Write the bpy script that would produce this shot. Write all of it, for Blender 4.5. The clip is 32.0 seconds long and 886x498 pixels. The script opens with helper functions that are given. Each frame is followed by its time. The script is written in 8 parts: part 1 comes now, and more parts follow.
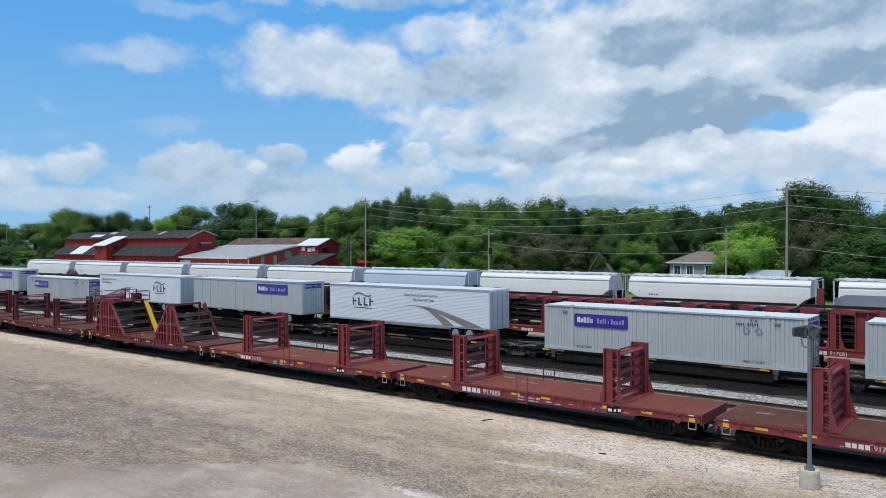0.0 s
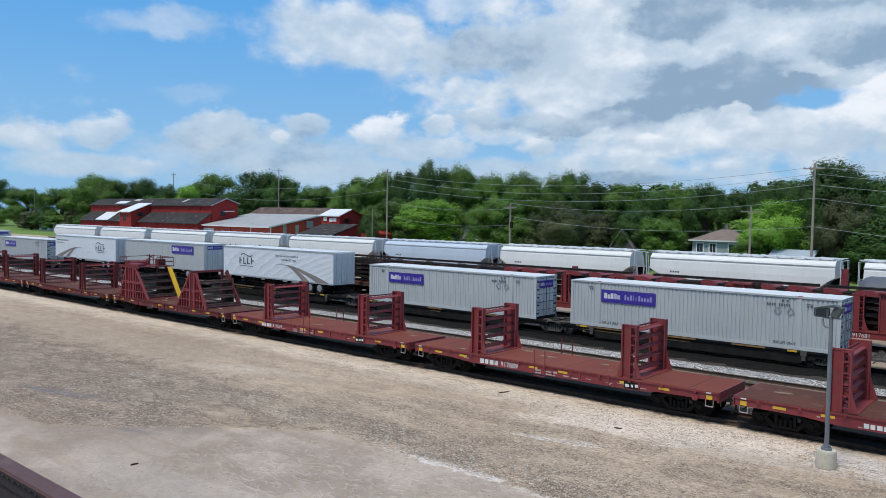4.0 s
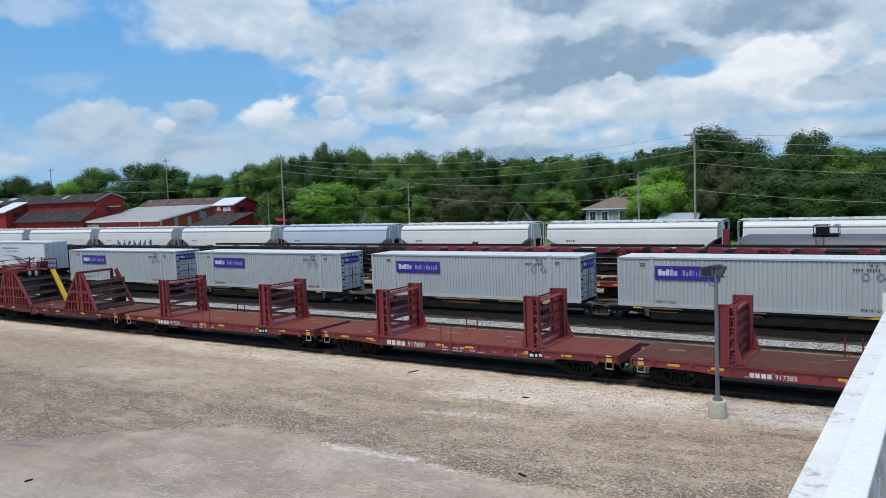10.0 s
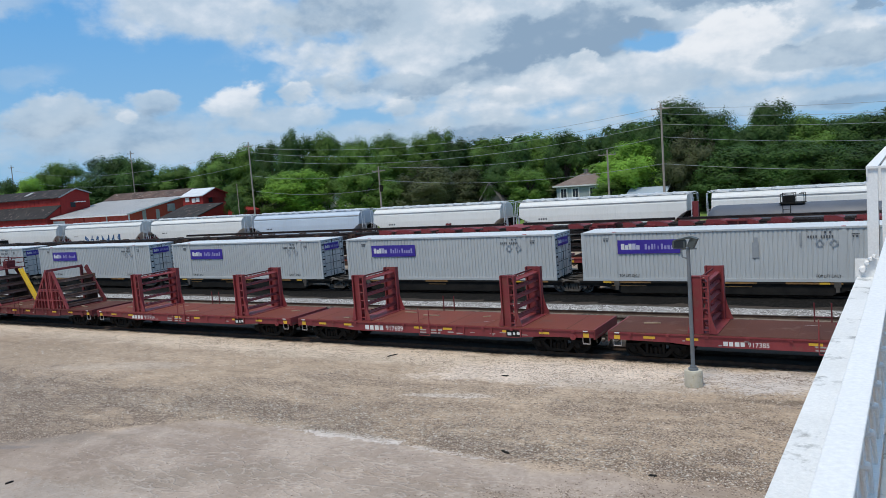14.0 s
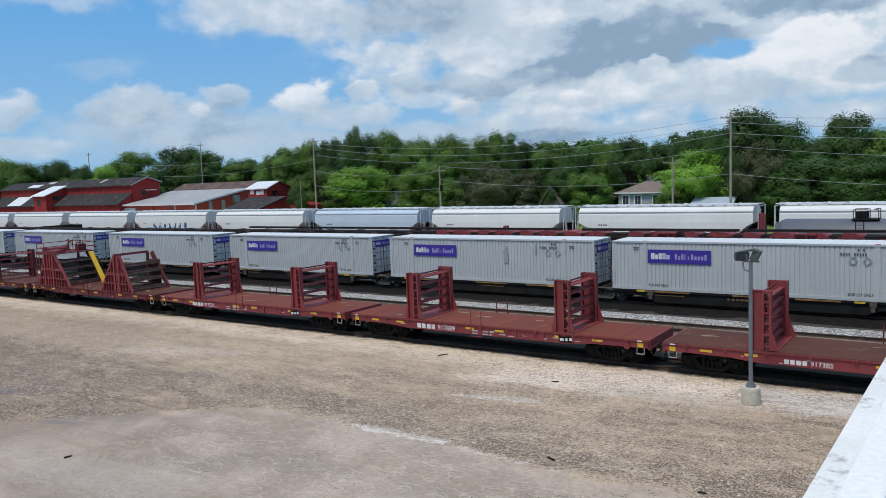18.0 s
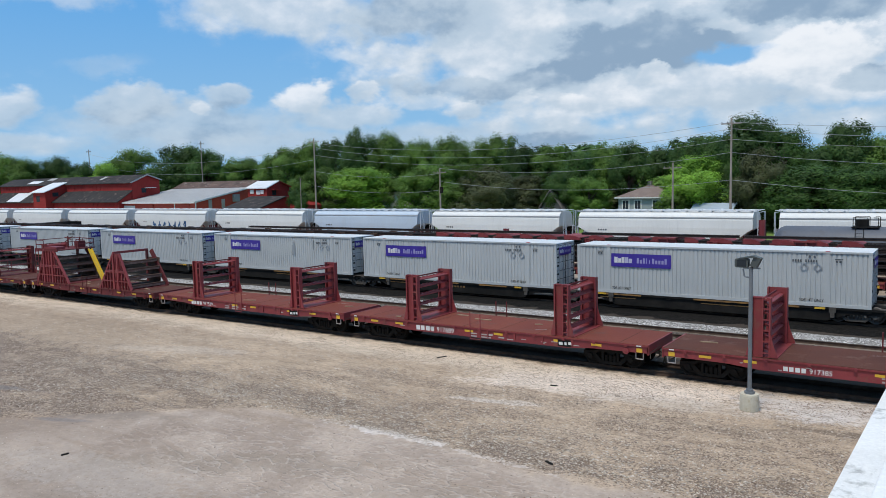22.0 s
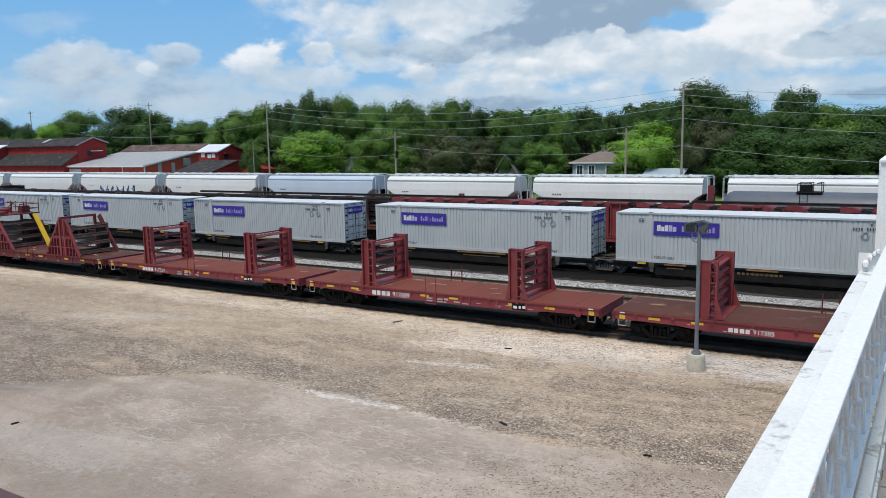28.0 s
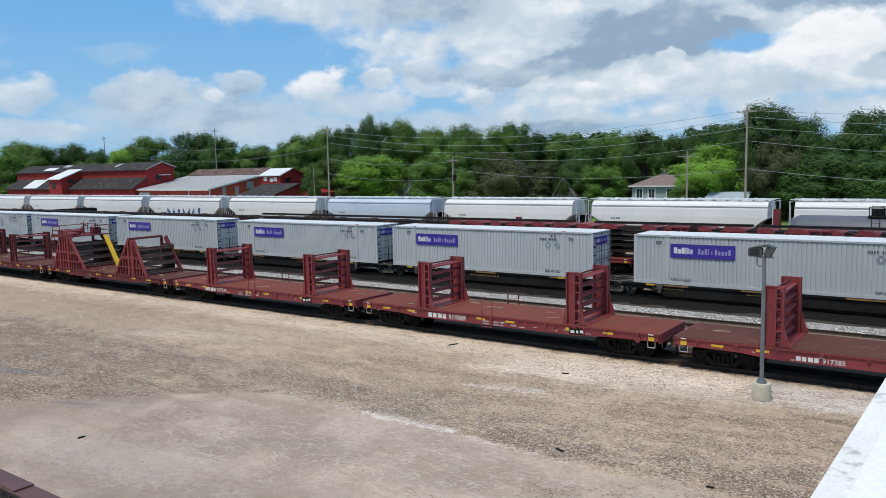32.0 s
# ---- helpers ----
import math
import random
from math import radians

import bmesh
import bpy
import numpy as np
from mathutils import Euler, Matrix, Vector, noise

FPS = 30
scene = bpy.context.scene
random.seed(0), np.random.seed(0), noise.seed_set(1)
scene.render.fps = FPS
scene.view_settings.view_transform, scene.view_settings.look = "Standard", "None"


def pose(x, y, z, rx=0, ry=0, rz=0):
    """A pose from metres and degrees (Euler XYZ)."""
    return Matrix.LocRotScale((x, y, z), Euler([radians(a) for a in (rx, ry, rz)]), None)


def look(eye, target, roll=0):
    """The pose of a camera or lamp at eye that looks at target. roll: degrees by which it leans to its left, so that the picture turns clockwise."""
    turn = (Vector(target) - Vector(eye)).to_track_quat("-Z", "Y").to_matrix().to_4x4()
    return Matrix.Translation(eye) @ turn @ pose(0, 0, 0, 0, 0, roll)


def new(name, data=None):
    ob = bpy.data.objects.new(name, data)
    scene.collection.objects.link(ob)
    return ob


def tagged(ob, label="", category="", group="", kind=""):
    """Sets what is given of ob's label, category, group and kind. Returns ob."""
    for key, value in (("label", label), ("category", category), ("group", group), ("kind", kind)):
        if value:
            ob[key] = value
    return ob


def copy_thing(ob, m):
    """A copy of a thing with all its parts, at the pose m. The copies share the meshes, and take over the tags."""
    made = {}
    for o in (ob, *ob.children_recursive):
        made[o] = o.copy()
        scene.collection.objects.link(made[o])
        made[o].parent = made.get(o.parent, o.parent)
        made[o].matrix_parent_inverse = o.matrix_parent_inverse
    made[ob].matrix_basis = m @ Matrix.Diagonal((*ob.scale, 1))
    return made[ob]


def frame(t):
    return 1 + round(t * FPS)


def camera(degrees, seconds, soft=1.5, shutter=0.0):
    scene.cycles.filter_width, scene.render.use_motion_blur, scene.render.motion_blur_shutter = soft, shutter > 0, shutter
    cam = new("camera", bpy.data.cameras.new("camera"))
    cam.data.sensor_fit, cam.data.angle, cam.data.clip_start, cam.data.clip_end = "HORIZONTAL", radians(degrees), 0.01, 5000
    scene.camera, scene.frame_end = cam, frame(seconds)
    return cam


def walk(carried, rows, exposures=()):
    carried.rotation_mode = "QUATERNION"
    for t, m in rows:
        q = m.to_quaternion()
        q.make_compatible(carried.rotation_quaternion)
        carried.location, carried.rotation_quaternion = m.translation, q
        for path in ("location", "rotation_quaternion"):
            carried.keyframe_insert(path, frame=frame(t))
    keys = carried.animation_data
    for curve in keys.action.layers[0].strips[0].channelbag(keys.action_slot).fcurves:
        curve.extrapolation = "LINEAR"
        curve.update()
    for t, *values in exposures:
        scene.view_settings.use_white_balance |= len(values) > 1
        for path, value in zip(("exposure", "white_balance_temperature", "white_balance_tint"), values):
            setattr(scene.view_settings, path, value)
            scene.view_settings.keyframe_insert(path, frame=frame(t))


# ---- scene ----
cam = camera(60.6, 32.0, soft=0.5)
PATH = [
    (0.0, -0.022, -0.029, 8.111, 89.402, 0.316, 38.343),
    (0.5, 0.024, -0.049, 8.175, 88.695, 0.874, 39.916),
    (1.0, 0.113, -0.120, 8.178, 89.186, 1.048, 42.295),
    (1.5, 0.055, -0.104, 8.173, 88.526, 1.863, 41.894),
    (2.0, 0.049, -0.140, 8.125, 88.514, 1.810, 42.130),
    (2.5, 0.071, -0.062, 8.211, 89.388, 0.433, 41.035),
    (3.0, 0.050, -0.093, 8.113, 89.429, -0.122, 40.819),
    (3.5, 0.026, -0.023, 8.063, 87.433, -0.786, 40.279),
    (5.5, 0.019, -0.136, 8.132, 87.882, 0.188, 38.311),
    (6.0, 0.013, -0.074, 8.125, 86.710, 0.710, 37.044),
    (6.5, -0.008, -0.061, 8.138, 85.618, 1.270, 35.847),
    (7.0, 0.027, 0.011, 8.098, 85.357, 1.587, 34.939),
    (7.5, 0.018, 0.031, 8.105, 85.172, 1.730, 34.694),
    (8.0, 0.040, 0.036, 8.128, 85.708, 1.747, 33.371),
    (8.5, 0.009, 0.010, 8.102, 86.617, 2.843, 32.583),
    (9.0, 0.011, 0.019, 8.080, 86.280, 3.098, 33.398),
    (9.5, -0.028, 0.025, 8.077, 85.076, 2.773, 32.264),
    (10.0, 0.016, -0.004, 8.127, 85.743, 2.251, 32.304),
    (10.5, -0.000, 0.001, 8.104, 85.593, 2.335, 31.627),
    (11.0, 0.084, -0.058, 8.103, 85.098, 2.051, 30.522),
    (11.5, 0.048, -0.019, 8.079, 84.632, 1.702, 29.531),
    (12.0, 0.035, -0.020, 8.135, 84.423, 2.163, 29.721),
    (12.5, 0.014, -0.045, 8.068, 84.525, 1.609, 31.348),
    (13.0, 0.036, -0.089, 8.133, 84.422, 3.715, 30.321),
    (13.5, -0.025, -0.099, 8.153, 84.359, 4.428, 29.892),
    (15.5, -0.017, -0.056, 8.122, 83.444, 3.377, 32.536),
    (16.0, 0.015, 0.002, 8.133, 83.473, 3.750, 34.449),
    (16.5, 0.016, -0.006, 8.107, 83.821, 4.452, 35.420),
    (17.0, 0.025, 0.015, 8.123, 85.005, 4.186, 34.649),
    (17.5, 0.007, 0.020, 8.113, 85.482, 2.119, 34.546),
    (18.0, 0.039, 0.050, 8.104, 84.631, 2.252, 34.680),
    (18.5, 0.000, -0.051, 8.122, 84.635, 2.871, 36.712),
    (19.0, 0.006, 0.005, 8.106, 84.147, 3.332, 35.172),
    (19.5, 0.041, -0.009, 8.151, 84.190, 3.975, 35.581),
    (20.0, -0.026, -0.014, 8.149, 84.180, 3.659, 35.486),
    (20.5, 0.017, -0.024, 8.099, 84.071, 2.994, 36.535),
    (21.0, 0.023, 0.110, 8.130, 83.583, 2.101, 35.225),
    (21.5, -0.018, -0.009, 8.129, 84.803, 1.705, 34.251),
    (22.0, -0.016, 0.023, 8.114, 84.782, 1.441, 34.670),
    (22.5, -0.009, 0.053, 8.094, 84.665, 1.108, 34.056),
    (23.0, 0.000, 0.000, 8.108, 85.033, 1.667, 34.164),
    (23.5, -0.008, 0.020, 8.112, 84.908, 1.607, 34.316),
    (24.0, -0.012, 0.017, 8.099, 84.290, 1.245, 34.453),
    (24.5, -0.001, 0.018, 8.094, 84.079, 1.162, 34.576),
    (26.5, -0.005, -0.007, 8.079, 82.252, 1.337, 33.484),
    (27.0, 0.010, 0.033, 8.116, 82.520, 1.503, 33.537),
    (27.5, 0.087, -0.005, 8.067, 81.959, 0.991, 32.679),
    (28.0, 0.040, -0.052, 8.147, 82.033, 1.174, 31.332),
    (28.5, 0.043, -0.047, 8.111, 82.018, 1.785, 31.600),
    (29.0, 0.047, -0.025, 8.109, 81.606, 1.253, 31.412),
    (29.5, 0.021, 0.015, 8.091, 81.352, 1.088, 33.120),
    (30.0, -0.034, -0.053, 8.099, 81.736, 0.497, 35.907),
    (30.5, 0.052, -0.097, 8.101, 82.276, 0.921, 38.418),
    (31.0, 0.058, -0.007, 8.125, 82.518, 1.604, 37.843),
    (31.5, 0.063, 0.049, 8.092, 83.890, 1.540, 36.382),
    (32.0, 0.034, -0.005, 8.103, 83.902, 1.275, 35.656),
]
walk(cam, [(t, pose(*p)) for t, *p in PATH], exposures=[(0.0, -0.02, 6150, 10), (6.0, -0.06, 6180, 10), (13.0, -0.11, 6230, 10), (16.0, -0.14, 6250, 10), (20.0, -0.09, 6230, 10), (24.0, -0.04, 6300, 10), (27.0, 0.0, 6430, 10), (32.0, 0.0, 6430, 10)])

# ---- world, sun ----
SUN_ELEV, SUN_AZ = 64.0, 186.0   # degrees above the horizon, clockwise from +Y


def sky_world():
    w = bpy.data.worlds.new("sky")
    scene.world = w
    w.use_nodes = True
    nt = w.node_tree
    nt.nodes.clear()
    N, K = nt.nodes.new, nt.links.new

    def math_(op, a, b=None, c=None):
        n = N("ShaderNodeMath")
        n.operation = op
        for i, s in enumerate((a, b, c)):
            if s is None:
                continue
            if isinstance(s, (int, float)):
                n.inputs[i].default_value = s
            else:
                K(s, n.inputs[i])
        return n.outputs[0]

    def ramp(v, lo, hi):
        n = N("ShaderNodeMapRange")
        n.interpolation_type = "SMOOTHSTEP"
        K(v, n.inputs[0])
        n.inputs[1].default_value, n.inputs[2].default_value = lo, hi
        return n.outputs[0]

    def mix(f, a, b):
        n = N("ShaderNodeMix")
        n.data_type = "RGBA"
        if isinstance(f, float):
            n.inputs[0].default_value = f
        else:
            K(f, n.inputs[0])
        for s, i in ((a, 6), (b, 7)):
            if isinstance(s, tuple):
                n.inputs[i].default_value = (*s, 1)
            else:
                K(s, n.inputs[i])
        return n.outputs[2]

    sky = N("ShaderNodeTexSky")
    sky.sky_type, sky.sun_disc = "NISHITA", False
    sky.sun_elevation, sky.sun_rotation = radians(SUN_ELEV), radians(SUN_AZ)
    sky.air_density, sky.dust_density, sky.ozone_density = 1.0, 0.6, 2.0
    tc = N("ShaderNodeTexCoord")
    sep = N("ShaderNodeSeparateXYZ")
    K(tc.outputs["Generated"], sep.inputs[0])
    x, y, z = sep.outputs
    az = math_("ARCTAN2", math_("MULTIPLY", x, -1.0), y)      # radians to the left of +Y
    el = math_("ARCTANGENT", math_("DIVIDE", z, math_("SQRT", math_("ADD", math_("MULTIPLY", x, x), math_("MULTIPLY", y, y)))))
    azd, eld = math_("MULTIPLY", az, 57.2958), math_("MULTIPLY", el, 57.2958)

    def total(items):
        s = items[0]
        for b in items[1:]:
            s = math_("ADD", s, b)
        return s

    def coords(side, up):
        """Cloud space: one unit is 10 degrees across and about 5 degrees up, squeezed near the horizon."""
        c = N("ShaderNodeCombineXYZ")
        K(math_("MULTIPLY", math_("ADD", azd, side), 0.1), c.inputs[0])
        K(math_("MULTIPLY", math_("POWER", math_("MAXIMUM", math_("ADD", eld, 1.0 + up), 0.01), 0.80), 0.30), c.inputs[1])
        c.inputs[2].default_value = 3.3
        return c.outputs[0]

    def field(vec, scale, detail, rough, colour=False):
        n = N("ShaderNodeTexNoise")
        n.inputs["Scale"].default_value, n.inputs["Detail"].default_value, n.inputs["Roughness"].default_value = scale, detail, rough
        K(vec, n.inputs["Vector"])
        return n.outputs["Color" if colour else "Fac"]

    def heap(vec, scale):
        n = N("ShaderNodeTexVoronoi")
        n.feature = "SMOOTH_F1"
        n.inputs["Scale"].default_value, n.inputs["Detail"].default_value, n.inputs["Roughness"].default_value = scale, 3.0, 0.5
        n.inputs["Smoothness"].default_value = 0.5
        K(vec, n.inputs["Vector"])
        return math_("SUBTRACT", 1.0, n.outputs["Distance"])

    # ragged outlines: the clouds are looked up through a turbulent shift
    here = coords(0, 0)
    turb = N("ShaderNodeSeparateColor")
    K(field(here, 2.2, 8, 0.58, True), turb.inputs[0])
    reach = math_("MINIMUM", math_("MULTIPLY", math_("MAXIMUM", eld, 0.5), 0.30), 2.6)
    wa = math_("ADD", azd, math_("MULTIPLY", math_("SUBTRACT", turb.outputs[0], 0.5), 5.0))
    we = math_("ADD", eld, math_("MULTIPLY", math_("SUBTRACT", turb.outputs[1], 0.5), math_("MULTIPLY", reach, 1.6)))
    billow = heap(here, 2.6)
    soft = field(here, 1.3, 8, 0.58)
    wisp = field(here, 4.5, 6, 0.6)
    lift = math_("SUBTRACT", field(here, 2.2, 6, 0.55), field(coords(0.5, 0.7), 2.2, 6, 0.55))
    ragged = total([math_("MULTIPLY", math_("SUBTRACT", soft, 0.5), 1.5), math_("MULTIPLY", math_("SUBTRACT", billow, 0.55), 0.8), math_("MULTIPLY", math_("SUBTRACT", wisp, 0.5), 0.9)])
    # each cloud lies over those before it: a cover, and a tone that runs from its foot to its crown
    alpha, tone = None, None
    for a0, e0, ra, re_, edge, opaque, crown, foot in CLOUDS:
        u = math_("DIVIDE", math_("SUBTRACT", wa, a0), ra)
        v = math_("DIVIDE", math_("SUBTRACT", we, e0), re_)
        d = math_("MULTIPLY_ADD", u, u, math_("MULTIPLY", v, v))
        q = math_("ADD", math_("SUBTRACT", 1.0, math_("SQRT", d)), math_("MULTIPLY", ragged, 0.42))
        m = math_("MULTIPLY", ramp(q, -0.36 * edge, 0.36 * edge), opaque)
        own = math_("MULTIPLY_ADD", math_("MINIMUM", math_("MAXIMUM", math_("MULTIPLY_ADD", v, 0.5, 0.5), 0.0), 1.0), crown - foot, foot)
        if alpha is None:
            alpha, tone = m, own
        else:
            alpha = math_("MULTIPLY_ADD", math_("SUBTRACT", 1.0, alpha), m, alpha)
            tone = math_("MULTIPLY_ADD", math_("SUBTRACT", own, tone), m, tone)
    tone = total([math_("MULTIPLY_ADD", math_("SUBTRACT", tone, 0.55), 1.2, 0.55), math_("MULTIPLY", lift, 1.0), math_("MULTIPLY", math_("SUBTRACT", soft, 0.5), 0.25), math_("MULTIPLY", math_("SUBTRACT", billow, 0.58), 0.30), math_("MULTIPLY", math_("SUBTRACT", wisp, 0.5), 0.22)])
    # the sky overhead is more open than the banks round the horizon
    mask = math_("MULTIPLY", alpha, ramp(eld, 60.0, 24.0))
    mask = math_("MAXIMUM", mask, math_("MULTIPLY", math_("MULTIPLY", ramp(soft, 0.40, 0.56), ramp(eld, 20.0, 34.0)), 0.85))
    for a0, e0, ra, re_ in OPENINGS:
        u = math_("DIVIDE", math_("SUBTRACT", wa, a0), ra)
        v = math_("DIVIDE", math_("SUBTRACT", we, e0), re_)
        q = math_("ADD", math_("SUBTRACT", 1.0, math_("SQRT", math_("MULTIPLY_ADD", u, u, math_("MULTIPLY", v, v)))), math_("MULTIPLY", ragged, 0.4))
        mask = math_("MULTIPLY", mask, ramp(q, 0.45, -0.25))
    body = mix(ramp(tone, 0.0, 0.5), (3.2, 4.45, 5.9), (5.9, 7.0, 8.0))
    body = mix(ramp(tone, 0.45, 1.05), body, (9.9, 10.1, 10.3))
    haze = ramp(eld, 18.0, 0.0)
    blue = mix(haze, (1.25, 4.4, 9.0), (3.2, 6.0, 8.9))
    air = mix(0.88, sky.outputs[0], blue)
    col = mix(mask, air, body)
    bg = N("ShaderNodeBackground")
    bg.inputs["Strength"].default_value = 0.092
    K(col, bg.inputs["Color"])
    out = N("ShaderNodeOutputWorld")
    K(bg.outputs[0], out.inputs[0])


# azimuth to the left of +Y, elevation, half widths (degrees), softness of the edge, cover, tone of the crown and of the foot
CLOUDS = [
    (17, 11, 27, 9.5, 0.5, 0.94, 0.80, 0.74), (-45, 9, 40, 9, 0.8, 0.8, 0.7, 0.5), (120, 8, 45, 7, 0.8, 0.75, 0.8, 0.5), (215, 9, 60, 9, 0.8, 0.8, 0.75, 0.5),
    (60.0, 12.6, 4.2, 1.1, 1.1, 0.50, 0.80, 0.70), (57, 16.2, 5, 0.7, 1.3, 0.28, 0.8, 0.7), (58, 8.2, 3.0, 0.7, 1.3, 0.28, 0.45, 0.40), (50, 17.8, 6, 1.0, 1.2, 0.4, 0.7, 0.6),
    (46.5, 12.7, 7.6, 3.0, 0.75, 0.88, 0.86, 0.62), (36.0, 12.0, 5.6, 2.3, 0.9, 0.85, 0.48, 0.26), (38.5, 15.2, 4.2, 1.3, 0.9, 0.65, 0.95, 0.8), (44, 18.2, 9, 1.5, 0.9, 0.6, 0.45, 0.45),
    (27.2, 15.6, 3.4, 2.2, 0.9, 0.6, 0.95, 0.8), (28.0, 10.8, 2.6, 2.2, 0.9, 0.5, 0.88, 0.78), (38.5, 9.2, 5.0, 1.0, 0.9, 0.6, 0.85, 0.75),
    (23.0, 14.0, 3.8, 1.7, 0.8, 0.85, 0.28, 0.12), (13.5, 15.3, 7.5, 2.6, 0.8, 0.85, 0.28, 0.18), (19.6, 9.2, 7.4, 2.2, 0.85, 0.92, 0.24, 0.05), (25.0, 7.8, 4.6, 1.1, 0.8, 0.8, 0.16, 0.10),
    (9.0, 11.2, 6.2, 1.7, 0.7, 0.88, 0.34, 0.12), (14.2, 10.2, 2.6, 0.5, 0.9, 0.5, 0.95, 0.85), (31.0, 6.8, 8.5, 1.1, 0.8, 0.8, 0.44, 0.28), (19.0, 7.0, 1.6, 0.8, 0.6, 0.8, 1.05, 0.7), (24.6, 5.2, 2.0, 0.8, 0.6, 0.8, 0.9, 0.5), (33.0, 5.2, 2.0, 0.8, 0.6, 0.8, 0.95, 0.5), (40.3, 6.4, 1.5, 0.7, 0.6, 0.8, 1.0, 0.55), (22.0, 6.3, 1.9, 1.5, 0.9, 0.6, 0.92, 0.8),
    (45.0, 6.0, 2.0, 1.2, 0.6, 0.9, 1.05, 0.62), (42.0, 4.8, 4.8, 1.1, 0.8, 0.8, 0.72, 0.5), (35.8, 6.0, 2.0, 0.8, 0.8, 0.6, 0.98, 0.8), (28.6, 5.8, 1.6, 0.7, 0.8, 0.6, 1.0, 0.8),
    (8.6, 7.3, 5.6, 2.2, 0.5, 0.97, 1.12, 0.86), (-3.0, 9.6, 4.5, 2.0, 0.6, 0.9, 0.95, 0.6), (2.6, 6.0, 5.0, 1.0, 0.6, 0.85, 0.45, 0.38), (-0.3, 8.9, 2.4, 0.7, 0.7, 0.8, 0.28, 0.2), (14.0, 5.2, 6.0, 0.9, 0.8, 0.7, 0.62, 0.5),
    (52.8, 4.3, 9.5, 1.7, 0.9, 0.78, 0.60, 0.36), (56.8, 5.7, 3.6, 1.5, 0.6, 0.85, 0.82, 0.34), (50.3, 6.3, 2.4, 1.1, 0.6, 0.8, 0.78, 0.34), (52.3, 5.2, 0.9, 0.5, 0.9, 0.7, 1.0, 0.8),
    (64.2, 5.2, 2.1, 1.2, 0.8, 0.8, 0.80, 0.45), (68.4, 4.9, 2.6, 1.4, 0.8, 0.85, 0.85, 0.5), (65.6, 3.1, 5.0, 0.9, 0.9, 0.75, 0.66, 0.40), (76, 5, 6, 2, 0.9, 0.75, 0.8, 0.5),
    (38, 2.9, 26, 1.3, 0.9, 0.7, 0.56, 0.46), (6, 3.2, 10, 1.0, 0.9, 0.7, 0.66, 0.55), (26.5, 2.8, 3.6, 0.55, 1.0, 0.65, 0.12, 0.08), (2.0, 2.6, 3.4, 0.5, 1.0, 0.6, 0.12, 0.1),
]
# openings of clear air: azimuth, elevation, half widths
OPENINGS = [(13.9, 8.0, 2.6, 0.95), (51.0, 9.2, 8.5, 1.5)]
sky_world()
sun = new("sun", bpy.data.lights.new("sun", "SUN"))
sun.data.energy, sun.data.angle, sun.data.color = 2.85, radians(10), (1.0, 0.925, 0.80)
_a, _e = radians(SUN_AZ), radians(SUN_ELEV)
sun.matrix_world = look((0, 0, 60), Vector((0, 0, 60)) - Vector((math.sin(_a) * math.cos(_e), math.cos(_a) * math.cos(_e), math.sin(_e))))

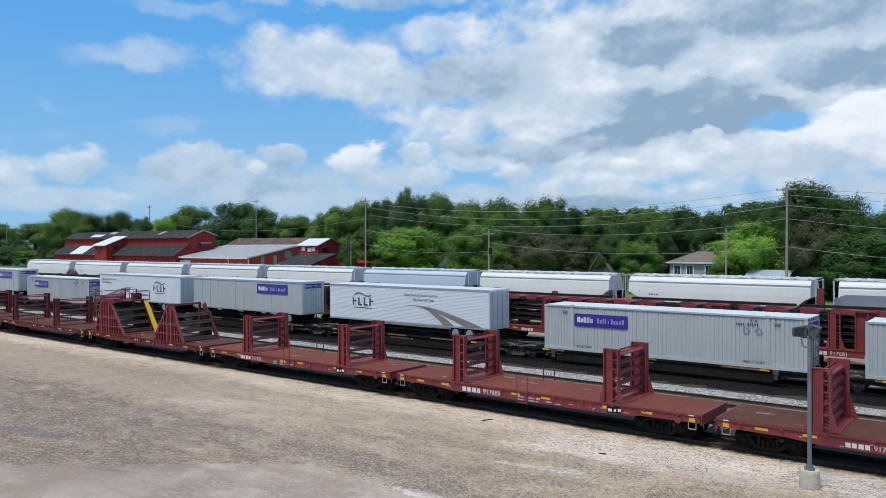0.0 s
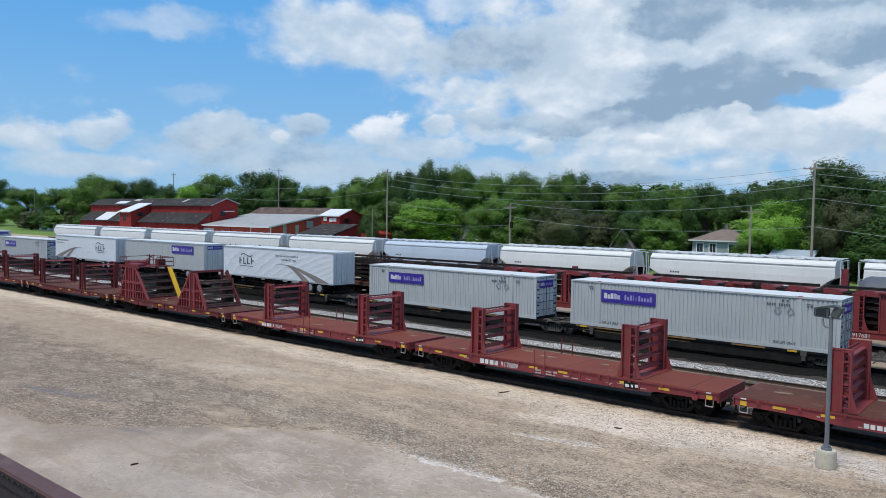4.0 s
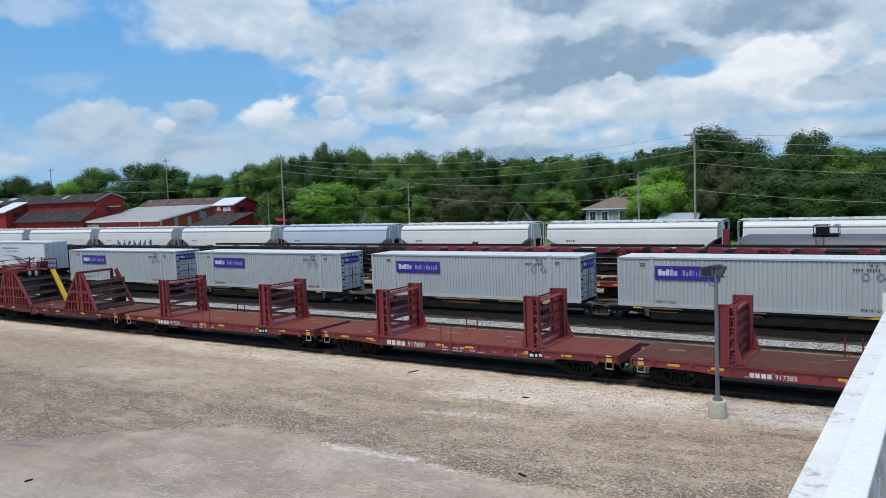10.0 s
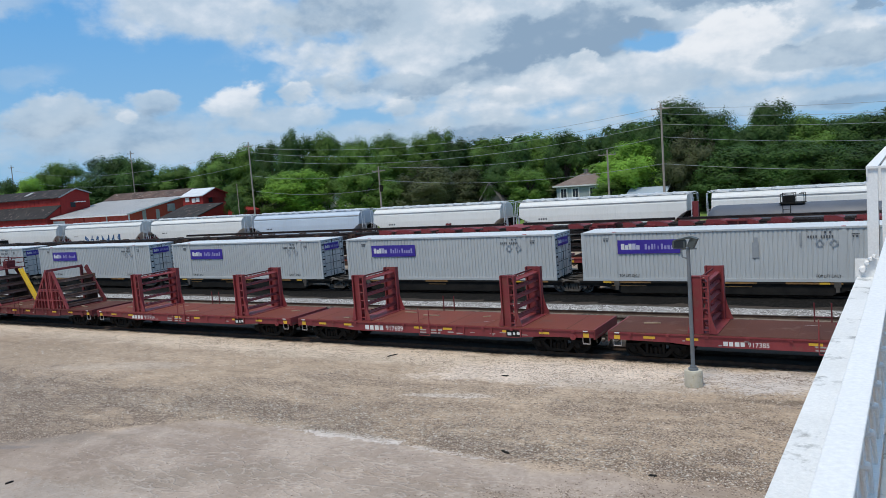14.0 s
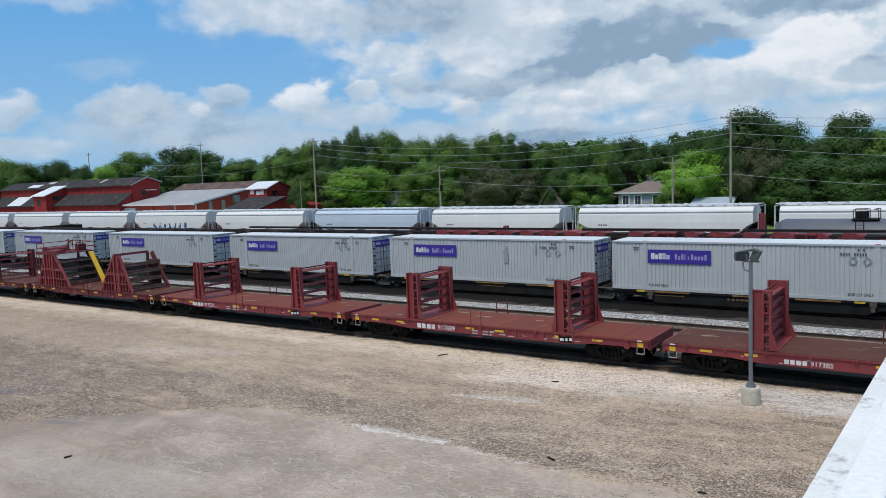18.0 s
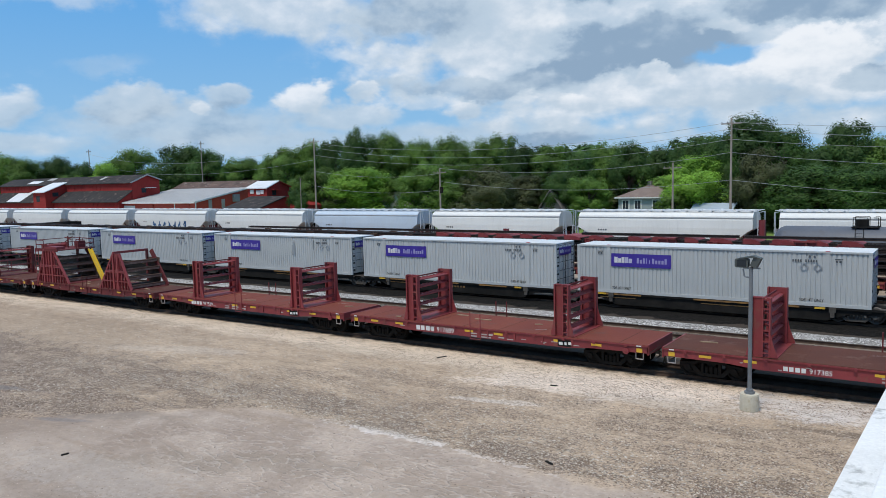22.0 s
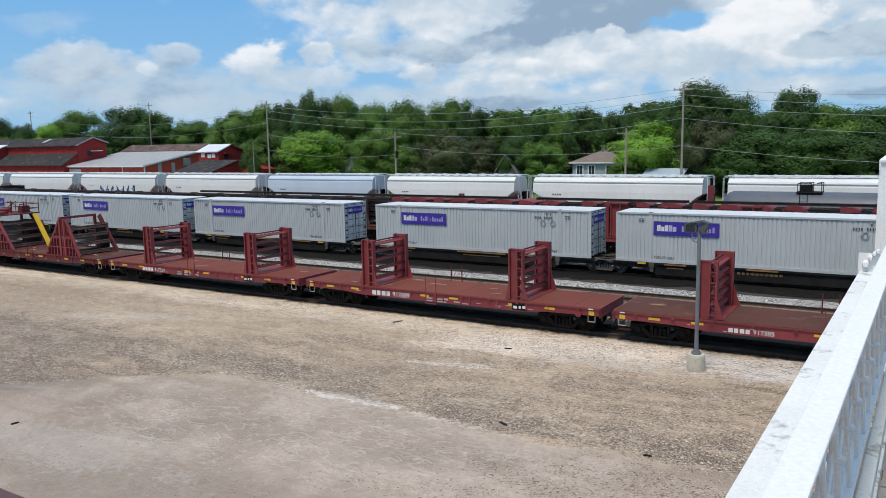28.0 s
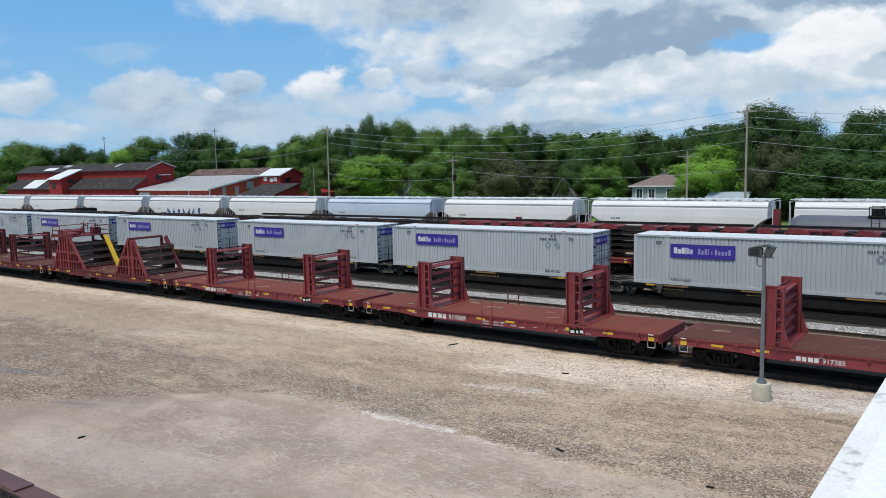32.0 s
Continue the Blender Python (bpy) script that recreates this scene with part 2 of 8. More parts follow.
# ---- materials ----
def pbr(name, c1, c2, scale=2.0, rough=0.7, metal=0.0, bump=0.0, fine=25.0, streak=0.0, dirt=None, dirt_amt=0.0, world=False, vary=0.0):
    """A worn surface: two colours mixed by large and small noise, streaks down the side, patches of dirt, fine relief."""
    m = bpy.data.materials.new(name)
    m.use_nodes = True
    nt = m.node_tree
    N, K = nt.nodes.new, nt.links.new
    b = nt.nodes["Principled BSDF"]
    if world:
        vec = N("ShaderNodeNewGeometry").outputs["Position"]
    else:
        add = N("ShaderNodeVectorMath")
        add.operation = "ADD"
        K(N("ShaderNodeTexCoord").outputs["Object"], add.inputs[0])
        info = N("ShaderNodeObjectInfo")
        sc = N("ShaderNodeMath")
        sc.operation = "MULTIPLY"
        sc.inputs[1].default_value = 37.0
        K(info.outputs["Random"], sc.inputs[0])
        K(sc.outputs[0], add.inputs[1])
        vec = add.outputs[0]

    def noise_(s, detail, rough_=0.6, squash=None):
        n = N("ShaderNodeTexNoise")
        n.inputs["Scale"].default_value, n.inputs["Detail"].default_value, n.inputs["Roughness"].default_value = s, detail, rough_
        if squash:
            mp = N("ShaderNodeMapping")
            mp.inputs["Scale"].default_value = squash
            K(vec, mp.inputs[0])
            K(mp.outputs[0], n.inputs["Vector"])
        else:
            K(vec, n.inputs["Vector"])
        return n.outputs["Fac"]

    def mixc(f, a, c, blend="MIX"):
        n = N("ShaderNodeMix")
        n.data_type, n.blend_type = "RGBA", blend
        for s, i in ((f, 0), (a, 6), (c, 7)):
            if isinstance(s, tuple):
                n.inputs[i].default_value = (*s, 1)
            elif isinstance(s, float):
                n.inputs[i].default_value = s
            else:
                K(s, n.inputs[i])
        return n.outputs[2]

    def rng(v, lo, hi, a=0.0, z=1.0):
        n = N("ShaderNodeMapRange")
        K(v, n.inputs[0])
        for i, q in enumerate((lo, hi, a, z)):
            n.inputs[i + 1].default_value = q
        return n.outputs[0]

    big, small = noise_(scale, 5), noise_(fine, 4)
    col = mixc(rng(big, 0.35, 0.65), c1, c2)
    col = mixc(rng(small, 0.3, 0.7, 0.0, 0.35), col, tuple(0.6 * q for q in c1))
    if streak:
        col = mixc(rng(noise_(6.0, 3, 0.6, (1, 1, 0.08)), 0.5, 0.75, 0.0, streak), col, tuple(0.45 * q for q in c2))
    if dirt:
        col = mixc(rng(noise_(scale * 2.7, 6, 0.7), 0.56, 0.66, 0.0, dirt_amt), col, dirt)
    if vary:
        val = N("ShaderNodeHueSaturation")
        info2 = N("ShaderNodeObjectInfo")
        K(rng(info2.outputs["Random"], 0, 1, 1 - vary, 1 + vary), val.inputs["Value"])
        K(col, val.inputs["Color"])
        col = val.outputs[0]
    K(col, b.inputs["Base Color"])
    K(rng(big, 0.3, 0.7, rough - 0.08, min(1.0, rough + 0.08)), b.inputs["Roughness"])
    b.inputs["Metallic"].default_value = metal
    if max(c1) < 0.06 or (rough >= 0.75 and not metal):
        b.inputs["Specular IOR Level"].default_value = 0.08 if max(c1) < 0.06 else 0.2     # soot, rust and chalky paint hardly shine
    if bump:
        bn = N("ShaderNodeBump")
        bn.inputs["Strength"].default_value, bn.inputs["Distance"].default_value = bump, 0.02
        K(small, bn.inputs["Height"])
        K(bn.outputs[0], b.inputs["Normal"])
    return m


def lot_material():
    """The yard's floor: flat silt in front with dried ripples and wet hollows, a band of sharp stones, tan gravel, chalky dust by the track."""
    m = bpy.data.materials.new("gravel_lot")
    m.use_nodes = True
    nt = m.node_tree
    N, K = nt.nodes.new, nt.links.new
    b = nt.nodes["Principled BSDF"]
    pos = N("ShaderNodeNewGeometry").outputs["Position"]
    sep = N("ShaderNodeSeparateXYZ")
    K(pos, sep.inputs[0])
    X, Y = sep.outputs[0], sep.outputs[1]

    def mth(op, a, c=None):
        n = N("ShaderNodeMath")
        n.operation = op
        for i, s in enumerate((a, c)):
            if s is None:
                continue
            if isinstance(s, (int, float)):
                n.inputs[i].default_value = s
            else:
                K(s, n.inputs[i])
        return n.outputs[0]

    def nz(s, d, r=0.6, squash=(1, 1, 1), turn=0.0):
        n = N("ShaderNodeTexNoise")
        n.inputs["Scale"].default_value, n.inputs["Detail"].default_value, n.inputs["Roughness"].default_value = s, d, r
        mp = N("ShaderNodeMapping")
        mp.inputs["Rotation"].default_value = (0, 0, radians(turn))
        mp.inputs["Scale"].default_value = squash
        K(pos, mp.inputs[0])
        K(mp.outputs[0], n.inputs["Vector"])
        return n.outputs["Fac"]

    def rng(v, lo, hi, a=0.0, z=1.0):
        n = N("ShaderNodeMapRange")
        n.interpolation_type = "SMOOTHSTEP"
        K(v, n.inputs[0])
        for i, q in enumerate((lo, hi, a, z)):
            n.inputs[i + 1].default_value = q
        return n.outputs[0]

    def mixc(f, a, c):
        n = N("ShaderNodeMix")
        n.data_type = "RGBA"
        for s, i in ((f, 0), (a, 6), (c, 7)):
            if isinstance(s, tuple):
                n.inputs[i].default_value = (*s, 1)
            elif isinstance(s, float):
                n.inputs[i].default_value = s
            else:
                K(s, n.inputs[i])
        return n.outputs[2]

    wide, mid, fine = nz(0.13, 5), nz(0.7, 6, 0.65), nz(5.0, 5, 0.7)
    ruts = nz(0.45, 5, 0.6, (0.16, 1.7, 1), -3)
    jag = mth("SUBTRACT", mid, 0.5)
    # the edge of the stones bends towards the viewer beyond x = -20
    bend = mth("MULTIPLY", rng(X, -20.0, -31.0), 7.0)
    yb = mth("ADD", mth("ADD", Y, bend), mth("ADD", mth("MULTIPLY", jag, 1.6), mth("MULTIPLY", mth("SUBTRACT", wide, 0.5), 2.2)))

    def band(y0, y1, soft0, soft1, v=yb):
        return mth("MULTIPLY", rng(v, y0 - soft0, y0 + soft0), rng(v, y1 + soft1, y1 - soft1))

    def patch(cx, cy, ang, rx, ry, rag=1.8, lo=1.1, hi=0.6):
        c, s = math.cos(radians(ang)), math.sin(radians(ang))
        dx, dy = mth("SUBTRACT", X, cx), mth("SUBTRACT", Y, cy)
        u = mth("DIVIDE", mth("ADD", mth("MULTIPLY", dx, c), mth("MULTIPLY", dy, s)), rx)
        v = mth("DIVIDE", mth("SUBTRACT", mth("MULTIPLY", dy, c), mth("MULTIPLY", dx, s)), ry)
        d = mth("SQRT", mth("ADD", mth("MULTIPLY", u, u), mth("MULTIPLY", v, v)))
        return rng(mth("ADD", mth("ADD", d, mth("MULTIPLY", jag, rag)), mth("MULTIPLY", mth("SUBTRACT", fine, 0.5), rag * 0.7)), lo, hi)

    # silt in front, tan gravel behind, chalk by the track
    col = mixc(rng(wide, 0.38, 0.62), (0.46, 0.372, 0.27), (0.575, 0.475, 0.355))
    col = mixc(rng(mid, 0.42, 0.68, 0.0, 0.5), col, (0.60, 0.48, 0.35))
    silt = rng(yb, 18.9, 17.9)
    silt_c = mixc(rng(nz(0.35, 6, 0.62), 0.38, 0.62), (0.375, 0.318, 0.268), (0.505, 0.440, 0.378))
    col = mixc(silt, col, silt_c)
    col = mixc(rng(ruts, 0.52, 0.66, 0.0, 0.42), col, (0.34, 0.265, 0.19))
    col = mixc(mth("MULTIPLY", band(27.0, 29.3, 0.9, 0.4, mth("ADD", Y, mth("MULTIPLY", jag, 2.8))), 0.85), col, (0.84, 0.75, 0.61))
    for p, amt, tint in ((patch(-11.3, 27.1, 12, 6.2, 1.7), 0.88, (0.86, 0.775, 0.67)), (patch(-32.5, 23.0, 20, 4.6, 0.9, 2.4), 0.45, (0.72, 0.66, 0.58)), (patch(-8.0, 26.2, 8, 4.5, 0.8, 2.4), 0.55, (0.60, 0.55, 0.48)), (patch(-4.0, 27.9, 8, 3.2, 1.5, 2.0), 0.9, (0.70, 0.68, 0.65)),
                         (patch(-14.2, 23.2, 9, 1.5, 0.22, 3.0), 0.9, (0.72, 0.67, 0.60)), (patch(-12.9, 23.6, 4, 0.9, 0.22, 3.0), 0.7, (0.72, 0.67, 0.60)), (patch(-24, 27.2, 3, 5, 0.8, 2.2), 0.5, (0.62, 0.55, 0.44)), (patch(-42, 15.5, 6, 17, 5.0, 1.6), 0.66, (0.25, 0.212, 0.175)), (patch(-50, 23, 3, 24, 5.0, 1.4, 1.3, 0.3), 0.45, (0.27, 0.222, 0.172)),
                         (patch(-8, 14, 0, 7, 3, 1.4, 1.3, 0.3), 0.25, (0.60, 0.53, 0.46)), (patch(-16, 10.8, 8, 8, 2.4, 1.6, 1.2, 0.4), 0.7, (0.29, 0.246, 0.21)), (patch(-28, 13, 10, 9, 3.2, 1.6, 1.2, 0.4), 0.45, (0.27, 0.218, 0.175)),
                         (patch(-2.6, 25.6, 3, 2.6, 0.32, 1.6), 0.8, (0.13, 0.105, 0.08)), (patch(-5.5, 24.6, 6, 4.5, 0.5, 2.6), 0.4, (0.24, 0.20, 0.15)), (patch(-27, 14.4, 22, 5.5, 0.7, 2.0), 0.55, (0.245, 0.22, 0.19)),
                         (patch(-17.5, 14.2, 30, 5.0, 0.9, 2.6), 0.42, (0.285, 0.25, 0.205)), (patch(-20, 11.5, 8, 5.0, 1.2, 2.6), 0.4, (0.50, 0.47, 0.43)), (patch(-10.5, 15.5, 20, 3.2, 0.8, 2.6), 0.35, (0.30, 0.265, 0.22))):
        col = mixc(mth("MULTIPLY", p, amt), col, tint)
    # dried ripples in the silt
    a = nz(1.7, 2, 0.5, (0.65, 1.35, 1), -18)
    ridge = mth("ABSOLUTE", mth("SUBTRACT", a, 0.5))
    rippled = mth("MULTIPLY", mth("MULTIPLY", rng(ridge, 0.045, 0.0), silt), mth("MAXIMUM", patch(-15.0, 15.8, 8, 9.5, 3.4, 1.4, 1.2, 0.4), 0.22))
    col = mixc(mth("MULTIPLY", rippled, 0.30), col, (0.70, 0.65, 0.59))
    # the white streak along the foot of the stones
    streak = mth("MULTIPLY", patch(-15.2, 18.55, 1, 2.2, 0.34, 2.6), 0.85)
    streak = mth("MAXIMUM", streak, mth("MULTIPLY", patch(-11.0, 18.3, -4, 2.0, 0.16, 2.8), 0.5))
    col = mixc(streak, col, (0.78, 0.76, 0.73))
    # stones: single pieces, dark, tan and white, with dark gaps
    amount = mth("MULTIPLY", rng(yb, 18.1, 19.0), rng(mth("ADD", Y, mth("MULTIPLY", jag, 3.0)), 22.6, 19.6))
    amount = mth("MAXIMUM", amount, mth("MULTIPLY", band(19.0, 25.5, 0.8, 2.5), 0.62))
    amount = mth("MAXIMUM", amount, mth("MULTIPLY", rng(Y, 23.0, 27.0), 0.30))
    amount = mth("MAXIMUM", amount, mth("MULTIPLY", patch(-4.0, 16.6, 10, 6, 2.2, 1.6), 0.32))
    amount = mth("MAXIMUM", amount, mth("MULTIPLY", patch(-8.5, 14.0, 10, 4, 1.6, 2.4), 0.14))
    amount = mth("MULTIPLY", mth("MAXIMUM", amount, 0.05), rng(nz(0.55, 7, 0.72, (0.6, 1.3, 1)), 0.38, 0.60, 0.25, 1.0))
    relief = None
    for scale, share in ((15.0, 1.0), (30.0, 0.95)):
        vo = N("ShaderNodeTexVoronoi")
        vo.inputs["Scale"].default_value = scale
        K(pos, vo.inputs["Vector"])
        sc = N("ShaderNodeSeparateColor")
        K(vo.outputs["Color"], sc.inputs[0])
        here = rng(mth("SUBTRACT", mth("MULTIPLY", amount, mth("MULTIPLY", amount, 0.8) if share == 1.0 else share), sc.outputs[2]), 0.0, 0.05)
        piece = mixc(rng(sc.outputs[0], 0.25, 0.45), (0.155, 0.112, 0.082), mixc(rng(sc.outputs[1], 0.35, 0.7), (0.37, 0.29, 0.215), (0.78, 0.685, 0.57)))
        gap = rng(vo.outputs["Distance"], 0.40, 0.62)
        piece = mixc(mth("MULTIPLY", gap, 0.8), piece, (0.112, 0.082, 0.066))
        col = mixc(here, col, piece)
        h = mth("MULTIPLY", mth("MULTIPLY", mth("SUBTRACT", 0.6, vo.outputs["Distance"]), here), 1.0 / scale * 8.0)
        relief = h if relief is None else mth("ADD", relief, h)
    # blotches of a foot or so, drawn out along the tracks, then grain
    blot = nz(1.8, 9, 0.74, (0.6, 1.25, 1), -4)
    col = mixc(mth("MULTIPLY", rng(blot, 0.50, 0.66), rng(silt, 0.0, 1.0, 0.55, 0.12)), col, (0.215, 0.165, 0.12))
    col = mixc(mth("MULTIPLY", rng(blot, 0.47, 0.34), rng(silt, 0.0, 1.0, 0.5, 0.10)), col, (0.68, 0.565, 0.43))
    clod = nz(7.5, 4, 0.75)
    stony = mth("MULTIPLY", rng(silt, 0.0, 1.0, 1.0, 0.12), rng(Y, 24.5, 28.0, 1.0, 0.5))
    col = mixc(mth("MULTIPLY", rng(clod, 0.50, 0.66), mth("MULTIPLY", stony, 0.42)), col, (0.17, 0.128, 0.095))
    col = mixc(mth("MULTIPLY", rng(clod, 0.48, 0.34), mth("MULTIPLY", stony, 0.42)), col, (0.72, 0.61, 0.48))
    col = mixc(rng(fine, 0.38, 0.72, 0.0, 0.32), col, (0.20, 0.165, 0.125))
    # under and between the tracks; shade under cars and wagons painted near black
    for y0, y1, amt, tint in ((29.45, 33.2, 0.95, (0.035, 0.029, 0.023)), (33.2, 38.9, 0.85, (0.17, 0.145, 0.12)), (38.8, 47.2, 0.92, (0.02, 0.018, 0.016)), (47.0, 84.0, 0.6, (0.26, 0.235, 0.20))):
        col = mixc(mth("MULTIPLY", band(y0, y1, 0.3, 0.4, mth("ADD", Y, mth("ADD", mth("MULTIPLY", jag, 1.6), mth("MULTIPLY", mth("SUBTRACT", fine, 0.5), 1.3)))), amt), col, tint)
    wet = mth("MAXIMUM", patch(-34.0, 14.5, 14, 3.2, 0.34, 1.2), mth("MULTIPLY", patch(-26.3, 13.7, 20, 1.6, 0.22, 1.2), 0.8))
    col = mixc(mth("MULTIPLY", wet, 0.6), col, (0.18, 0.16, 0.145))
    warm = N("ShaderNodeMix")
    warm.data_type, warm.blend_type = "RGBA", "MULTIPLY"
    warm.inputs[0].default_value = 1.0
    K(col, warm.inputs[6])
    warm.inputs[7].default_value = (0.945, 0.862, 0.815, 1)     # iron-brown limestone dust
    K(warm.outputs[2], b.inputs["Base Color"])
    K(rng(wet, 0.0, 1.0, 0.93, 0.5), b.inputs["Roughness"])
    b.inputs["Specular IOR Level"].default_value = 0.3
    bn = N("ShaderNodeBump")
    bn.inputs["Strength"].default_value, bn.inputs["Distance"].default_value = 1.0, 0.09
    K(mth("ADD", mth("ADD", relief, mth("MULTIPLY", rippled, 0.22)), mth("MULTIPLY", fine, 0.35)), bn.inputs["Height"])
    K(bn.outputs[0], b.inputs["Normal"])
    return m


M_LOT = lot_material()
M_FIELD = pbr("meadow", (0.13, 0.21, 0.045), (0.19, 0.27, 0.06), 0.05, 0.95, fine=1.5, world=True)
def ballast_material(name, dark, mid, pale, gap, scale=13.0):
    """Crushed stone: every stone its own shade, dark gaps between, soft stains over metres."""
    m = bpy.data.materials.new(name)
    m.use_nodes = True
    nt = m.node_tree
    N, K = nt.nodes.new, nt.links.new
    b = nt.nodes["Principled BSDF"]
    pos = N("ShaderNodeNewGeometry").outputs["Position"]
    vo = N("ShaderNodeTexVoronoi")
    vo.inputs["Scale"].default_value = scale
    K(pos, vo.inputs["Vector"])
    rgb = N("ShaderNodeSeparateColor")
    K(vo.outputs["Color"], rgb.inputs[0])
    ramp = N("ShaderNodeValToRGB")
    ramp.color_ramp.interpolation = "CONSTANT"
    for k, (p, c) in enumerate(((0.0, dark), (0.22, mid), (0.55, pale))):
        e = ramp.color_ramp.elements[k] if k < 2 else ramp.color_ramp.elements.new(p)
        e.position, e.color = p, (*c, 1)
    K(rgb.outputs[0], ramp.inputs[0])
    mr = N("ShaderNodeMapRange")
    mr.inputs[1].default_value, mr.inputs[2].default_value, mr.inputs[4].default_value = 0.38, 0.62, 0.9
    K(vo.outputs["Distance"], mr.inputs[0])
    mx = N("ShaderNodeMix")
    mx.data_type = "RGBA"
    K(mr.outputs[0], mx.inputs[0])
    K(ramp.outputs[0], mx.inputs[6])
    mx.inputs[7].default_value = (*gap, 1)
    nz = N("ShaderNodeTexNoise")
    nz.inputs["Scale"].default_value, nz.inputs["Detail"].default_value = 0.9, 6
    K(pos, nz.inputs["Vector"])
    st = N("ShaderNodeMapRange")
    st.inputs[1].default_value, st.inputs[2].default_value, st.inputs[4].default_value = 0.46, 0.68, 0.65
    K(nz.outputs["Fac"], st.inputs[0])
    mx2 = N("ShaderNodeMix")
    mx2.data_type = "RGBA"
    K(st.outputs[0], mx2.inputs[0])
    K(mx.outputs[2], mx2.inputs[6])
    mx2.inputs[7].default_value = (*[0.5 * (u + v) for u, v in zip(dark, mid)], 1)
    K(mx2.outputs[2], b.inputs["Base Color"])
    b.inputs["Roughness"].default_value = 0.95
    b.inputs["Specular IOR Level"].default_value = 0.12
    bn = N("ShaderNodeBump")
    bn.inputs["Strength"].default_value, bn.inputs["Distance"].default_value = 0.8, -0.05
    K(vo.outputs["Distance"], bn.inputs["Height"])
    K(bn.outputs[0], b.inputs["Normal"])
    return m


M_BALLAST = ballast_material("ballast", (0.24, 0.225, 0.21), (0.46, 0.435, 0.41), (0.72, 0.69, 0.66), (0.10, 0.09, 0.08))
M_BALLAST_TAN = ballast_material("ballast_weathered", (0.08, 0.064, 0.05), (0.15, 0.123, 0.10), (0.27, 0.23, 0.19), (0.05, 0.04, 0.032))
# Oily stone, darkened further to near black for the shade under the wagons.
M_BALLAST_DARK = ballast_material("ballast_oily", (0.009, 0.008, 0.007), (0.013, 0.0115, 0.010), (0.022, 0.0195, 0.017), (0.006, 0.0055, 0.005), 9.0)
M_RAIL = pbr("rail_steel", (0.055, 0.038, 0.030), (0.10, 0.068, 0.050), 3.0, 0.8, 0.0, 0.2)
M_TIE = pbr("tie_wood", (0.055, 0.045, 0.036), (0.11, 0.088, 0.07), 2.0, 0.9, bump=0.5, vary=0.3, world=True)
M_RED = pbr("oxide_red_paint", (0.1975, 0.02504, 0.02986), (0.2456, 0.0366, 0.03853), 0.7, 0.62, bump=0.15, streak=0.35, dirt=(0.16, 0.07, 0.045), dirt_amt=0.5, vary=0.08)
M_RED_OLD = pbr("faded_red_paint", (0.1161, 0.02508, 0.02786), (0.1718, 0.03901, 0.03901), 0.9, 0.75, bump=0.2, streak=0.4, dirt=(0.12, 0.075, 0.055), dirt_amt=0.6, vary=0.08)
M_DECK = pbr("red_deck", (0.165, 0.040, 0.026), (0.215, 0.062, 0.040), 0.30, 0.8, bump=0.25, streak=0.3, dirt=(0.12, 0.062, 0.048), dirt_amt=0.65)
M_DECK_BROWN = pbr("rusty_deck", (0.085, 0.032, 0.022), (0.13, 0.050, 0.034), 0.35, 0.85, bump=0.25, dirt=(0.17, 0.10, 0.075), dirt_amt=0.5)
M_GREASE = pbr("greasy_rusty_steel", (0.06, 0.036, 0.028), (0.13, 0.075, 0.055), 2.0, 0.85, 0.0, 0.3, dirt=(0.20, 0.15, 0.12), dirt_amt=0.5)
M_BLACK = pbr("black_underframe", (0.014, 0.0133, 0.0126), (0.028, 0.0252, 0.0224), 1.5, 0.8, bump=0.2)
# Darker copy of the truck steel; shade under the cars is in its colour.
M_TRUCK_DARK = pbr("oily_cast_steel", (0.014, 0.0125, 0.011), (0.0225, 0.019, 0.016), 2.0, 0.8, bump=0.3)
M_TRUCK = pbr("dusty_cast_steel", (0.075, 0.065, 0.055), (0.12, 0.105, 0.09), 2.0, 0.8, bump=0.3)
M_WHEEL = pbr("wheel_steel", (0.10, 0.085, 0.075), (0.17, 0.15, 0.13), 3.0, 0.6, 0.4)
M_YELLOW = pbr("yellow_reflector", (0.70, 0.42, 0.03), (0.62, 0.36, 0.03), 3.0, 0.5)
M_YELLOW_PAINT = pbr("safety_yellow", (0.75, 0.48, 0.02), (0.66, 0.40, 0.02), 2.0, 0.5, streak=0.2)
M_OCHRE = pbr("dirty_yellow_paint", (0.34, 0.17, 0.04), (0.13, 0.075, 0.035), 1.5, 0.7, streak=0.4)
M_TRAY_LIP = pbr("worn_brown_steel", (0.24, 0.155, 0.125), (0.15, 0.085, 0.068), 1.6, 0.8, bump=0.3, dirt=(0.42, 0.34, 0.29), dirt_amt=0.7)
M_BOARD = pbr("broken_board", (0.36, 0.27, 0.18), (0.24, 0.17, 0.11), 3.0, 0.9, bump=0.4, streak=0.2)
M_WHITE = pbr("white_lettering", (0.72, 0.72, 0.70), (0.62, 0.62, 0.60), 4.0, 0.6)
M_GREYMARK = pbr("grey_lettering", (0.42, 0.38, 0.36), (0.34, 0.30, 0.28), 4.0, 0.6)
M_DARKMARK = pbr("dark_lettering", (0.07, 0.075, 0.085), (0.10, 0.105, 0.115), 4.0, 0.6)
M_CONT = pbr("container_grey_paint", (0.46, 0.47, 0.465), (0.50, 0.51, 0.50), 0.35, 0.5, streak=0.12, dirt=(0.42, 0.42, 0.41), dirt_amt=0.25, vary=0.05)
M_CONT_TOP = pbr("container_roof", (0.66, 0.67, 0.68), (0.72, 0.73, 0.73), 0.5, 0.45, dirt=(0.55, 0.54, 0.52), dirt_amt=0.4)
M_PURPLE = pbr("purple_panel", (0.045, 0.025, 0.27), (0.055, 0.03, 0.30), 1.0, 0.35)
